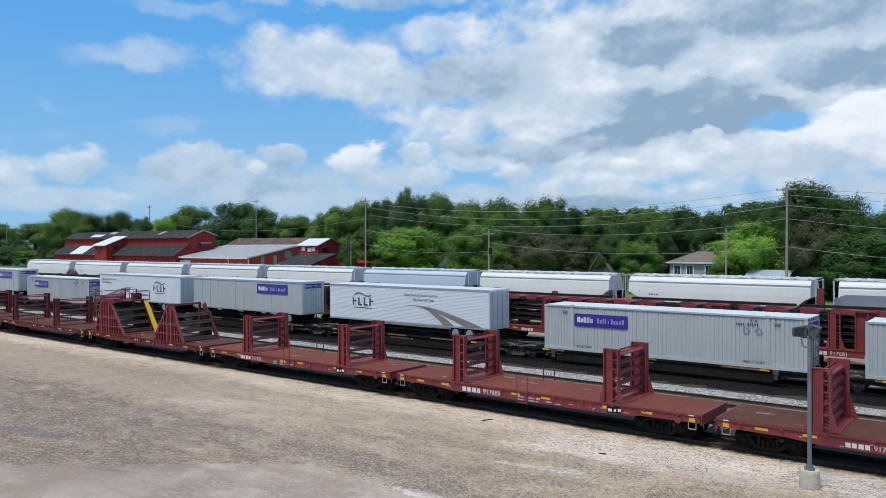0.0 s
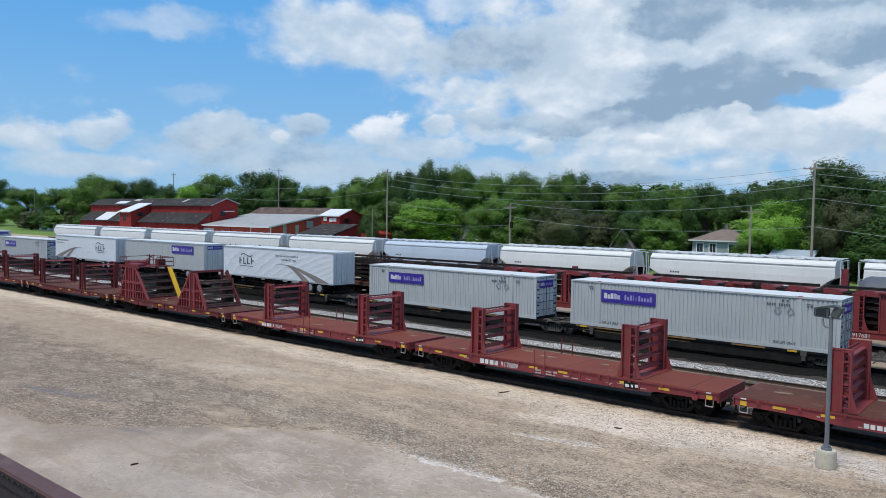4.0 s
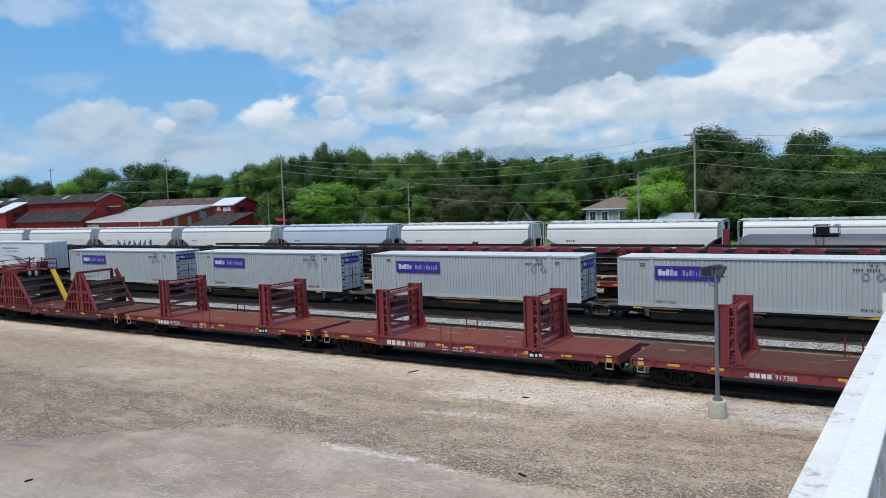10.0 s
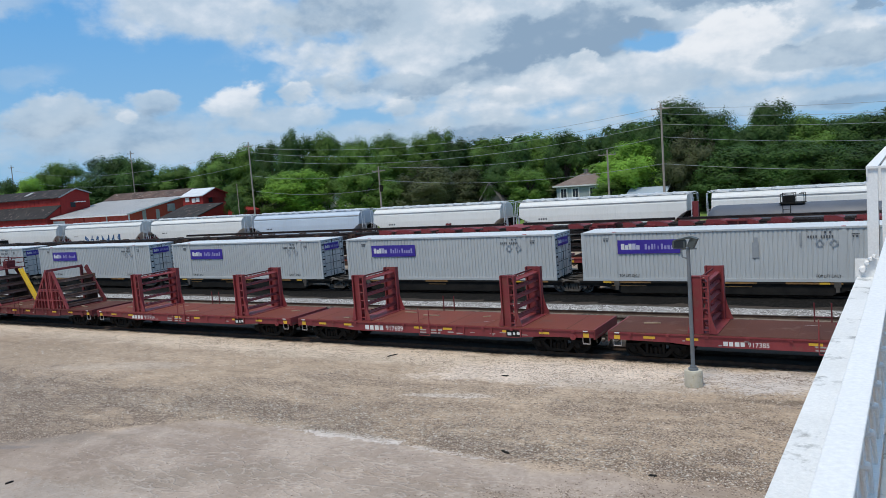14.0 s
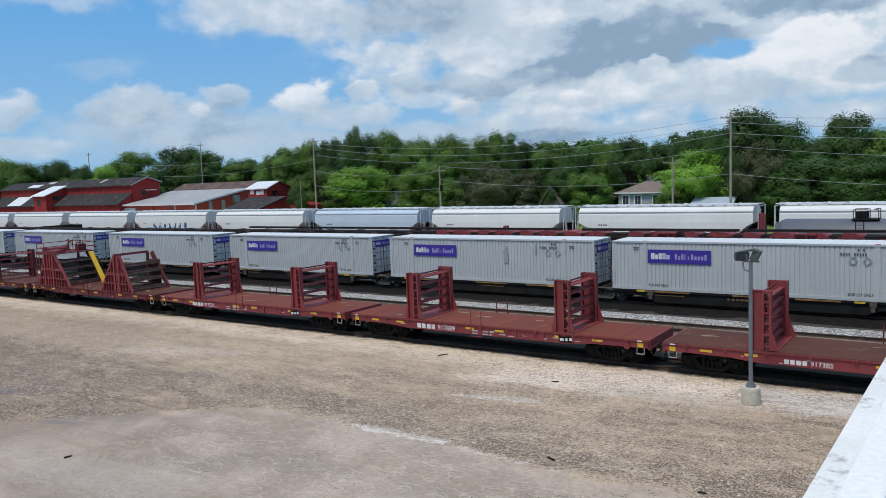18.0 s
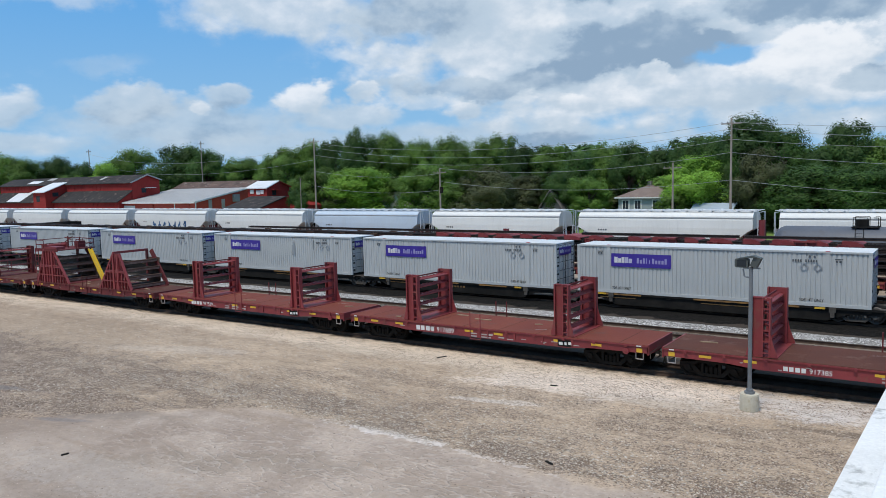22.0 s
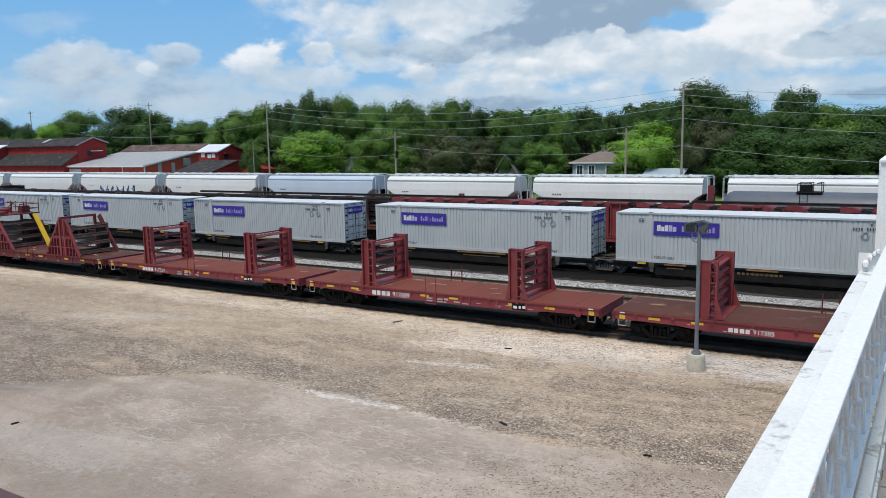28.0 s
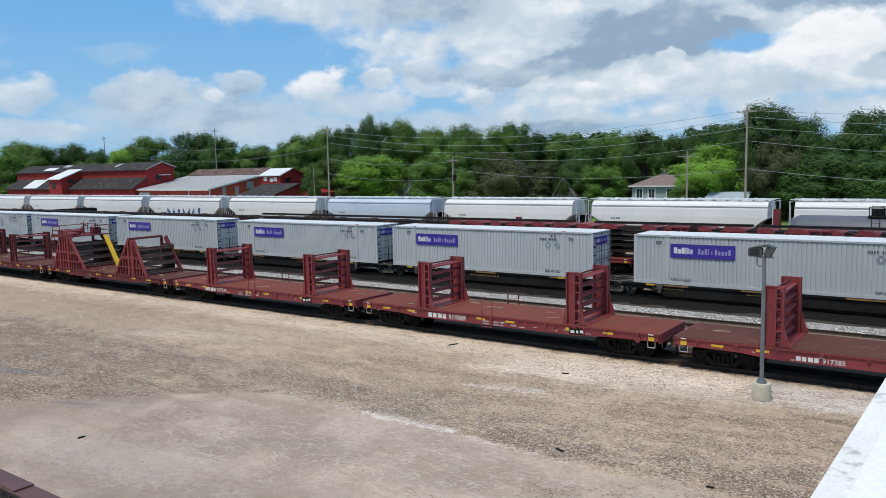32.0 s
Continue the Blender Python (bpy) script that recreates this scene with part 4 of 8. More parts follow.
def truck(parent, x, spin):
    """A two-axle freight truck, its wheelsets free to turn."""
    # standing cars take the copy with under-car shade painted in
    cast, wheel = (M_TRUCK, M_WHEEL) if spin else (M_TRUCK_DARK, M_TRUCK_DARK)
    t = part("truck", B(-0.16, 0.16, -1.0, 1.0, 0.44, 0.66), cast, parent, "dusty cast-steel two-axle truck" if spin else "black two-axle truck with under-car shade in its colour", Matrix.Translation((x, 0, RAIL)))
    for s in (-1, 1):
        part("side_frame", side_frame_mesh(cast), None, t, "", pose(0, s * 1.02, 0, 0, 0, 0 if s < 0 else 180))
    for s in (-1, 1):
        w = part("wheelset", wheelset_mesh(wheel), None, t, "", Matrix.Translation((s * 0.88, 0, 0.42)))
        if spin:
            WHEELS.append((w, s * 0.88))
    return t


WHEELS = []


@once
def coupler_mesh():
    sh = Shape().box(-0.10, 0.42, -0.09, 0.09, 0.70, 0.90)
    sh.prism([(0.36, -0.16), (0.62, -0.20), (0.74, -0.06), (0.60, -0.02), (0.58, 0.10), (0.70, 0.16), (0.60, 0.22), (0.36, 0.16)], 2, 0.66, 0.94)
    sh.bar((0.1, -0.5, 0.62), (0.1, 0.5, 0.62), 0.04, 0.04)
    return sh.mesh("coupler", M_TRUCK)


@once
def stirrup_mesh():
    sh = Shape()
    for x in (-0.15, 0.15):
        sh.box(x - 0.010, x + 0.010, -0.02, 0.02, -0.24, 0)
    sh.box(-0.15, 0.15, -0.03, 0.03, -0.26, -0.235)
    return sh.mesh("step", M_GREYMARK)


# ---- rail-carrying flat cars ----
DECK = 1.33


@once
def rack_post_mesh(mat):
    """A channel-built upright with rungs and a gusset foot."""
    sh = Shape()
    sh.box(-0.42, -0.36, -0.14, 0.14, 0, 2.2)
    sh.box(-0.05, 0.01, -0.14, 0.14, 0, 2.2)
    sh.box(-0.36, -0.05, -0.02, 0.02, 0, 2.2)
    sh.box(0.20, 0.26, -0.14, 0.10, 0, 2.18)
    for z in (0.12, 0.55, 0.95, 1.35, 1.75, 2.1):
        sh.box(0.01, 0.20, -0.12, -0.06, z, z + 0.05)
    sh.box(-0.44, 0.28, -0.05, 0.14, 2.16, 2.2)
    sh.prism([(0.26, 0), (0.52, 0), (0.34, 0.55), (0.26, 0.9)], 1, -0.12, -0.10)
    sh.prism([(-0.42, 0), (-0.60, 0), (-0.48, 0.5), (-0.42, 0.8)], 1, -0.12, -0.10)
    return sh.mesh("post", mat)


@once
def rack_far_post_mesh(mat):
    sh = Shape().box(-0.40, 0.30, -0.05, 0.0, 0, 2.2)
    sh.box(-0.42, -0.36, -0.20, 0.05, 0, 2.2)
    sh.box(0.26, 0.32, -0.20, 0.05, 0, 2.2)
    sh.prism([(0.32, 0), (0.62, 0), (0.40, 0.6), (0.32, 1.0)], 1, -0.05, -0.02)
    sh.prism([(-0.42, 0), (-0.60, 0), (-0.48, 0.5), (-0.42, 0.8)], 1, -0.05, -0.02)
    return sh.mesh("post", mat)


@once
def rack_shelf_mesh(mat):
    """A roller shelf across the car: a tray with a row of separators."""
    sh = Shape()
    sh.prism([(-0.10, 0.02), (0.16, 0.0), (0.16, 0.04), (0.02, 0.10), (-0.10, 0.10)], 1, -1.32, 1.32)
    for k in range(9):
        y = -1.2 + k * 0.3
        sh.box(-0.08, 0.06, y - 0.02, y + 0.02, 0.10, 0.14)
    return sh.mesh("shelf", mat)


@once
def rack_rod_mesh():
    sh = Shape().bar((-0.1, -1.25, 2.12), (-0.1, 1.25, 2.12), 0.05, 0.06)
    return sh.mesh("tie_rod", M_RED_OLD)


def rail_rack(car, x, mat, shelves=(0.28, 0.72, 1.16, 1.58, 1.94)):
    base = part("rail_rack", B(-0.5, 0.5, -1.42, 1.42, 0.0, 0.03), mat, car, "dark red slotted rail rack", Matrix.Translation((x, 0, DECK)))
    part("post", rack_post_mesh(mat), None, base, "", Matrix.Translation((0, -1.36, 0.03)))
    part("post", rack_far_post_mesh(mat), None, base, "", Matrix.Translation((0, 1.42, 0.03)))
    for z in shelves:
        part("shelf", rack_shelf_mesh(M_RED), None, base, "", Matrix.Translation((0.02, 0, z)))
    part("tie_rod", rack_rod_mesh(), None, base)
    return base


def company_block(k, w, h):
    """A plain block, in place of one letter of a company name."""
    return Shape().box(0, w * (0.88 if k % 2 else 0.98), -0.004, 0, 0, h * 0.92)


@once
def stake_pocket_mesh(mat):
    return Shape().box(-0.055, 0.055, -0.035, 0.005, -0.08, 0.02).box(-0.075, 0.075, -0.02, 0.005, -0.095, -0.08).mesh("stake_pocket", mat)


@once
def gusset_mesh(mat):
    return Shape().prism([(-0.05, 0.0), (0.05, 0.0), (0.018, -0.34), (-0.018, -0.34)], 1, -0.035, 0.0).mesh("sill_stiffener", mat)


@once
def deck_seam_mesh():
    return Shape().prism([(-0.02, 0.0), (0.02, 0.0), (0.008, 0.007), (-0.008, 0.007)], 1, -1.46, 1.46).mesh("deck_seam", M_DECK_BROWN)


@once
def air_hose_mesh():
    sh = Shape()
    pts = [(0.0, 0, 0.92), (0.16, 0, 0.84), (0.26, 0, 0.62), (0.30, 0.02, 0.42), (0.38, 0.03, 0.34), (0.46, 0.03, 0.44)]
    for a, b in zip(pts, pts[1:]):
        sh.tube(a, b, 0.028, 7)
    return sh.mesh("air_hose", M_BLACK)


def flat_car(x0, x1, y, label, deck_mat, racks, paint=None, lettering=None, spin=False, marks=True, steps=True):
    paint = paint or M_RED
    xc, L = (x0 + x1) / 2, x1 - x0
    car = thing("rail_flat_car", label, "flat car", Matrix.Translation((xc, y, 0)), "rail-carrying flat cars")
    h = L / 2
    deck = Shape().box(-h, h, -1.5, 1.5, DECK - 0.06, DECK)
    part("deck", deck, deck_mat, car, bevel=0.01)
    rnd = random.Random(int(abs(x0) * 10))
    if steps:
        for k in range(4):
            a, w = rnd.uniform(-h + 1, h - 1), rnd.uniform(0.15, 0.35)
            part("chalk_mark", B(-w, w, -0.012, 0.012, 0, 0.003), M_GREYMARK, car, "pale scrape on the deck", pose(a, rnd.uniform(-1.2, 1.2), DECK, 0, 0, rnd.uniform(10, 60)))
    for s in (-1, 1):
        prof = [(-h, DECK - 0.07), (h, DECK - 0.07), (h, DECK - 0.33), (h - 2.4, DECK - 0.36), (h - 3.6, DECK - 0.47), (-h + 3.6, DECK - 0.47), (-h + 2.4, DECK - 0.36), (-h, DECK - 0.33)]
        part("side_sill", Shape().prism(prof, 1, s * 1.46 - 0.02, s * 1.46 + 0.02), paint, car)
        part("sill_lip", B(-h, h, s * 1.5 - 0.03, s * 1.5 + 0.03, DECK - 0.075, DECK - 0.02), paint, car)
    for s in (-1, 1):
        part("end_sill", B(s * h - 0.03, s * h + 0.03, -1.48, 1.48, DECK - 0.40, DECK + 0.01), paint, car)
        part("coupler", coupler_mesh(), None, car, "grey steel knuckle coupler", pose(s * (h - 0.1), 0, 0, 0, 0, 0 if s > 0 else 180))
        truck(car, s * (h - 1.75), spin)
    cs = Shape().box(-h + 0.2, h - 0.2, -0.32, 0.32, 0.72, DECK - 0.06)
    for k in range(-5, 6):
        cs.box(k * L / 12 - 0.06, k * L / 12 + 0.06, -1.4, 1.4, DECK - 0.36, DECK - 0.06)
    part("centre_sill", cs, M_BLACK, car, "black centre sill and cross bearers")
    if steps:
        for sx in (-1, 1):
            part("step", stirrup_mesh(), None, car, "", Matrix.Translation((sx * (h - 0.35), -1.46, DECK - 0.34)))
        ob = part("grab_rail", Shape().tube((-0.55, -1.5, DECK - 0.4), (-0.55, -1.5, DECK + 0.72), 0.025, 6).tube((0.0, -1.5, DECK - 0.4), (0.0, -1.5, DECK + 0.62), 0.025, 6).bar((-0.55, -1.5, DECK - 0.1), (0, -1.5, DECK - 0.1), 0.03, 0.03).bar((-0.55, -1.5, DECK - 0.55), (0, -1.5, DECK - 0.55), 0.05, 0.03).bar((-0.55, -1.5, DECK - 0.55), (-0.55, -1.5, DECK - 0.1), 0.03, 0.03).bar((0, -1.5, DECK - 0.55), (0, -1.5, DECK - 0.1), 0.03, 0.03), paint, car)
        part("grab_rail", Shape().tube((-0.9, 1.45, DECK - 0.2), (-0.9, 1.45, DECK + 0.75), 0.03, 6).tube((-0.3, 1.45, DECK - 0.2), (-0.3, 1.45, DECK + 0.75), 0.03, 6).bar((-0.9, 1.45, DECK + 0.2), (-0.3, 1.45, DECK + 0.2), 0.03, 0.03), M_RED_OLD, car, "thin red posts on the far edge")
    if marks:
        for k, dx in enumerate((-0.40, -0.30, -0.04, 0.06, 0.25, 0.36)):
            part("reflector", B(-0.23, 0.23, -0.004, 0.004, -0.05, 0.05), M_YELLOW, car, "yellow reflective strip", Matrix.Translation((dx * L, -1.486, DECK - 0.20)))
        for s in (-1, 1):
            part("end_plate", B(-0.12, 0.12, -0.006, 0.006, -0.085, 0.085), M_YELLOW, car, "yellow end plate", Matrix.Translation((s * (h - 0.35), -1.488, DECK - 0.23)))
            part("end_plate", B(-0.10, 0.10, -0.006, 0.006, -0.022, 0.022), M_WHITE, car, "white end plate", Matrix.Translation((s * (h - 0.36), -1.535, DECK - 0.05)))
    if lettering:
        tx, number, gap, size = lettering
        for k in range(4):
            part("lettering", company_block(k, gap * 0.19, size * 0.72), M_WHITE, car, "white company lettering block", Matrix.Translation((tx + k * gap * 0.235, -1.484, DECK - 0.40)))
        if number:
            part("lettering", words(number, size, M_WHITE), None, car, "white car number", Matrix.Translation((tx + gap, -1.484, DECK - 0.40)))
        small = Shape()
        for k, (a, z, w) in enumerate(((3.1, 0.16, 0.35), (3.1, 0.04, 0.35), (3.7, 0.16, 0.6), (3.7, 0.04, 0.5), (4.6, 0.10, 0.3))):
            small.box(a, a + w, -0.003, 0, z, z + 0.06)
        part("lettering", small, M_GREYMARK, car, "small faded stencilling", Matrix.Translation((tx, -1.484, DECK - 0.48)))
        part("data_plate", B(-0.36, 0.36, -0.005, 0.005, -0.14, 0.14), M_BLACK, car, "black data plate", Matrix.Translation((h - 3.2 - 0.4, -1.487, DECK - 0.28)))
        for a, w, z in ((-0.30, 0.18, -0.08), (-0.04, 0.10, -0.07), (0.14, 0.14, -0.05)):
            part("plate_figure", B(a, a + w, -0.004, 0, z, z + 0.12), M_WHITE, car, "white figure block on the plate", Matrix.Translation((h - 3.2 - 0.4, -1.493, DECK - 0.28)))
    if steps:
        pocket, plate, seam, hose = stake_pocket_mesh(paint), gusset_mesh(paint), deck_seam_mesh(), air_hose_mesh()
        n = 11
        for k in range(n):
            px = -h + 0.9 + k * (L - 1.8) / (n - 1)
            part("stake_pocket", pocket, None, car, "", Matrix.Translation((px, -1.535, DECK - 0.055)))
            if 1 < k < n - 2 and not (lettering and lettering[0] - 0.3 < px + 0.4 < lettering[0] + 3.0):
                part("sill_stiffener", plate, None, car, "", Matrix.Translation((px + 0.4, -1.482, DECK - 0.08)))
        k = 0
        while k * 1.9 < L - 2.4:
            part("deck_seam", seam, None, car, "", Matrix.Translation((-h + 1.2 + k * 1.9, 0, DECK)))
            k += 1
        for s in (-1, 1):
            part("air_hose", hose, None, car, "black looped air hose", pose(s * (h + 0.05), -0.35, 0, 0, 0, 0 if s > 0 else 180))
            part("cut_lever", Shape().tube((s * (h + 0.05), -1.35, DECK - 0.32), (s * (h + 0.05), -0.1, DECK - 0.28), 0.014, 6).tube((s * (h + 0.05), -1.35, DECK - 0.32), (s * (h + 0.07), -1.38, DECK - 0.55), 0.014, 6), M_TRUCK, car, "bent steel uncoupling lever")
        wx = h - 0.9
        part("brake_wheel", Shape().tube((wx, -1.50, DECK - 0.30), (wx, -1.56, DECK - 0.30), 0.13, 12).tube((wx, -1.47, DECK - 0.30), (wx, -1.58, DECK - 0.30), 0.035, 8), paint, car)
        for k in range(9):
            a, w, q = rnd.uniform(-h + 0.6, h - 0.6), rnd.uniform(0.05, 0.16), rnd.uniform(0.012, 0.022)
            part("stencil", B(-w, w, -0.003, 0, -q, q), M_GREYMARK, car, "small faded stencil line", Matrix.Translation((a, -1.483, DECK - rnd.uniform(0.16, 0.40))))
        for k in range(5):
            a, w = rnd.uniform(-h + 0.6, h - 0.6), rnd.uniform(0.10, 0.45)
            part("dunnage", B(-w, w, -0.05, 0.05, 0, 0.035), M_BOARD, car, "pale broken board on the deck", pose(a, rnd.uniform(-1.1, 1.3), DECK, 0, 0, rnd.uniform(-15, 25)))
    for rx in racks:
        rail_rack(car, rx - xc, paint)
    return car


def a_frame(car, x, h, name_label, lo=(-1.95, -0.20), hi=(1.70, 0.45), slats=10):
    """A broad braced tower: a slatted trapezoid at the near side, a leaning plate at the far side, deep greasy trays between."""
    fr = part("braced_tower", B(lo[0], hi[0], -1.44, 1.42, 0, 0.02), M_RED_OLD, car, name_label, Matrix.Translation((x, 0, DECK)))
    y = -1.44

    def edge(e, z):
        return e[0] + (e[1] - e[0]) * z / h
    near = Shape()
    for b0, t0 in (lo, hi):
        near.bar((b0, y, 0), (t0, y, h), 0.14, 0.14)
    near.box(lo[1] - 0.06, lo[1] + 0.10, y - 0.10, y + 0.08, 0, h).box(hi[1] - 0.26, hi[1] - 0.10, y - 0.10, y + 0.08, 0, h).box(lo[1], hi[1], y + 0.02, y + 0.05, 0, h)
    part("side_frame_panel", near, M_RED, fr, "sloping red side frame")
    step = (hi[0] - lo[0]) / (slats + 1)
    for k in range(slats):
        xb = lo[0] + (k + 1) * step
        top = h
        for e, s in ((lo, 1), (hi, -1)):
            if abs(e[1] - e[0]) > 0.05 and s * (xb - e[1]) < 0:
                top = min(top, h * (xb - e[0]) / (e[1] - e[0]))
        part("slat", B(xb - 0.03, xb + 0.03, y - 0.07, y + 0.05, 0, max(0.15, top)), M_RED, fr)
    for z in (0.55, 1.15, 1.25):
        part("cross_rail", Shape().bar((edge(lo, z), y - 0.05, z), (edge(hi, z), y - 0.05, z), 0.05, 0.07), M_RED, fr)
    web = Shape()
    for z0, z1 in ((0.0, 0.55), (0.55, 1.15)):
        web.add([(edge(lo, z0) + 0.08, y + 0.055, z0), (edge(hi, z0) - 0.08, y + 0.055, z0), (edge(hi, z1) - 0.08, y + 0.055, z1), (edge(lo, z1) + 0.08, y + 0.055, z1)], [(0, 1, 2, 3)])
    part("web_plate", web, M_RED_OLD, fr)
    far = Shape().bar((hi[0] - 0.1, 1.36, 0), (hi[1] - 0.55, 1.36, h), 0.10, 0.34).box(lo[1] - 0.5, lo[1] - 0.3, 1.30, 1.42, 0, h)
    part("side_frame_panel", far, M_RED_OLD, fr, "leaning red far brace")
    part("back_plate", B(lo[1] - 0.3, hi[0] - 0.9, 1.36, 1.39, 0.02, h * 0.80), M_GREASE, fr, "dark greasy back plate")
    for z, r in ((0.16, 1.15), (0.70, 0.85), (1.22, 0.6), (1.72, 0.35)):
        x0, x1 = lo[1] - 0.25, hi[1] + r - 0.2
        tray = part("tray", Shape().box(x0, x1 - 0.052, -1.36, 1.32, z, z + 0.04), M_GREASE, fr, "greasy dark roller tray")
        part("lip", Shape().box(x1 - 0.05, x1, -1.36, 1.32, z - 0.08, z + 0.07).box(x0, x1 - 0.052, -1.40, -1.36, z - 0.05, z + 0.06), M_TRAY_LIP, tray, "pale brown tray lip")
        part("wall_plate", B(x0, x1 - 0.3, -1.30, -1.27, z + 0.05, z + 0.30), M_GREASE, tray, "greasy upright plate")
        part("roller", Shape().tube((x1 - 0.02, -1.36, z + 0.10), (x1 - 0.02, 1.32, z + 0.10), 0.05, 8), M_GREASE, fr, "dark brown roller")
    cap = Shape().bar((lo[1] + 0.02, y - 0.04, h + 0.05), (lo[1] - 0.4, 1.4, h + 0.02), 0.15, 0.15)
    part("cap_beam", cap, M_RED, fr)
    return fr


def operator_car(x0, x1, y):
    car = flat_car(x0, x1, y, "red flat car with two braced rail towers and a railed platform", M_DECK_BROWN, [], M_RED_OLD)
    xc = (x0 + x1) / 2
    a_frame(car, -47.0 - xc, 2.40, "dark red braced tower with roller trays")
    a_frame(car, -54.9 - xc, 2.30, "dark red braced tower carrying a platform", (-2.25, -1.25), (2.0, 0.10), 11)
    px, z = -57.3 - xc, DECK + 2.34
    part("platform", Shape().box(px, px + 3.1, -1.44, 1.42, z, z + 0.06).box(px, px + 3.1, -1.47, -1.44, z - 0.08, z + 0.14), M_RED_OLD, car, "railed work platform")
    rails = Shape()
    for xx, yy in ((0.05, -1.4), (1.1, -1.4), (0.05, 1.38), (1.5, 1.38), (3.05, 1.38), (3.05, 0.0)):
        rails.tube((px + xx, yy, z), (px + xx, yy, z + 0.72), 0.028, 6)
    for zz in (0.38, 0.72):
        rails.tube((px + 0.05, -1.4, z + zz), (px + 1.1, -1.4, z + zz), 0.025, 6).tube((px + 0.05, 1.38, z + zz), (px + 3.05, 1.38, z + zz), 0.025, 6).tube((px + 0.05, -1.4, z + zz), (px + 0.05, 1.38, z + zz), 0.025, 6).tube((px + 3.05, 0.0, z + zz), (px + 3.05, 1.38, z + zz), 0.025, 6)
    part("guard_rail", rails, M_RED_OLD, car)
    winch = Shape().tube((px + 0.7, -1.1, z + 0.22), (px + 0.7, 0.4, z + 0.22), 0.17, 12).box(px + 0.4, px + 1.0, -1.2, -1.1, z + 0.06, z + 0.42).box(px + 0.4, px + 1.0, 0.4, 0.5, z + 0.06, z + 0.42).box(px + 1.2, px + 2.6, -1.3, -0.6, z + 0.06, z + 0.24)
    part("winch", winch, M_RED, car, "red winch drum")
    gear = Shape().tube((px + 1.6, 0.2, z + 0.06), (px + 1.6, 0.2, z + 0.95), 0.05, 8).tube((px + 1.2, 0.2, z + 0.85), (px + 2.0, 0.2, z + 0.70), 0.04, 6).tube((px + 1.35, 0.1, z + 0.5), (px + 1.9, 0.4, z + 0.9), 0.03, 6).box(px + 1.9, px + 2.4, 0.5, 1.1, z + 0.06, z + 0.55).tube((px + 2.15, 0.8, z + 0.5), (px + 2.15, 0.8, z + 0.85), 0.05, 8)
    part("crank_gear", gear, M_RED_OLD, car, "dark crank gear")
    lx = px + 0.1
    part("ladder", Shape().tube((lx, -1.52, DECK - 0.4), (lx, -1.52, z + 0.1), 0.028, 6).tube((lx + 0.42, -1.52, DECK - 0.4), (lx + 0.42, -1.52, z + 0.1), 0.028, 6), M_RED, car)
    for k in range(8):
        part("rung", B(lx, lx + 0.42, -1.535, -1.505, DECK - 0.3 + 0.36 * k, DECK - 0.27 + 0.36 * k), M_RED, car)
    a, b = Vector((-52.62 - xc, 0.1, 3.72)), Vector((-50.98 - xc, 0.1, DECK + 0.06))
    part("ramp", Shape().bar(a, b, 0.26, 0.08), M_YELLOW_PAINT, car, "bright yellow inclined ramp")
    for s in (-0.13, 0.13):
        part("ramp_lip", Shape().bar(a + Vector((0, s, 0.05)), b + Vector((0, s, 0.05)), 0.03, 0.14), M_YELLOW_PAINT, car)
    return car


def front_train():
    flat_car(-9.75, 6.6, T1, "oxide-red flat car with brown rusty deck and rail racks", M_DECK_BROWN, (-6.05, 1.9), lettering=(-3.77, "917385", 0.86, 0.25))
    flat_car(-26.05, -10.35, T1, "oxide-red flat car with clean red deck and rail racks", M_DECK, (-14.05, -22.0), lettering=(-3.65, "917689", 1.2, 0.33))
    flat_car(-42.3, -26.6, T1, "oxide-red flat car with dusty deck and two rail racks", M_DECK, (-29.95, -38.35), lettering=(-4.6, "917539", 1.1, 0.30))
    operator_car(-58.3, -42.9, T1)
    flat_car(-74.9, -58.9, T1, "faded red flat car with two rail racks", M_DECK_BROWN, (-63.6, -71.4), M_RED_OLD)
    flat_car(-91.4, -75.5, T1, "faded red flat car with rail racks", M_DECK_BROWN, (-79.6, -87.5), M_RED_OLD)
    flat_car(-108.0, -92.0, T1, "faded red flat car with rail racks", M_DECK_BROWN, (-96.0, -104.0), M_RED_OLD)


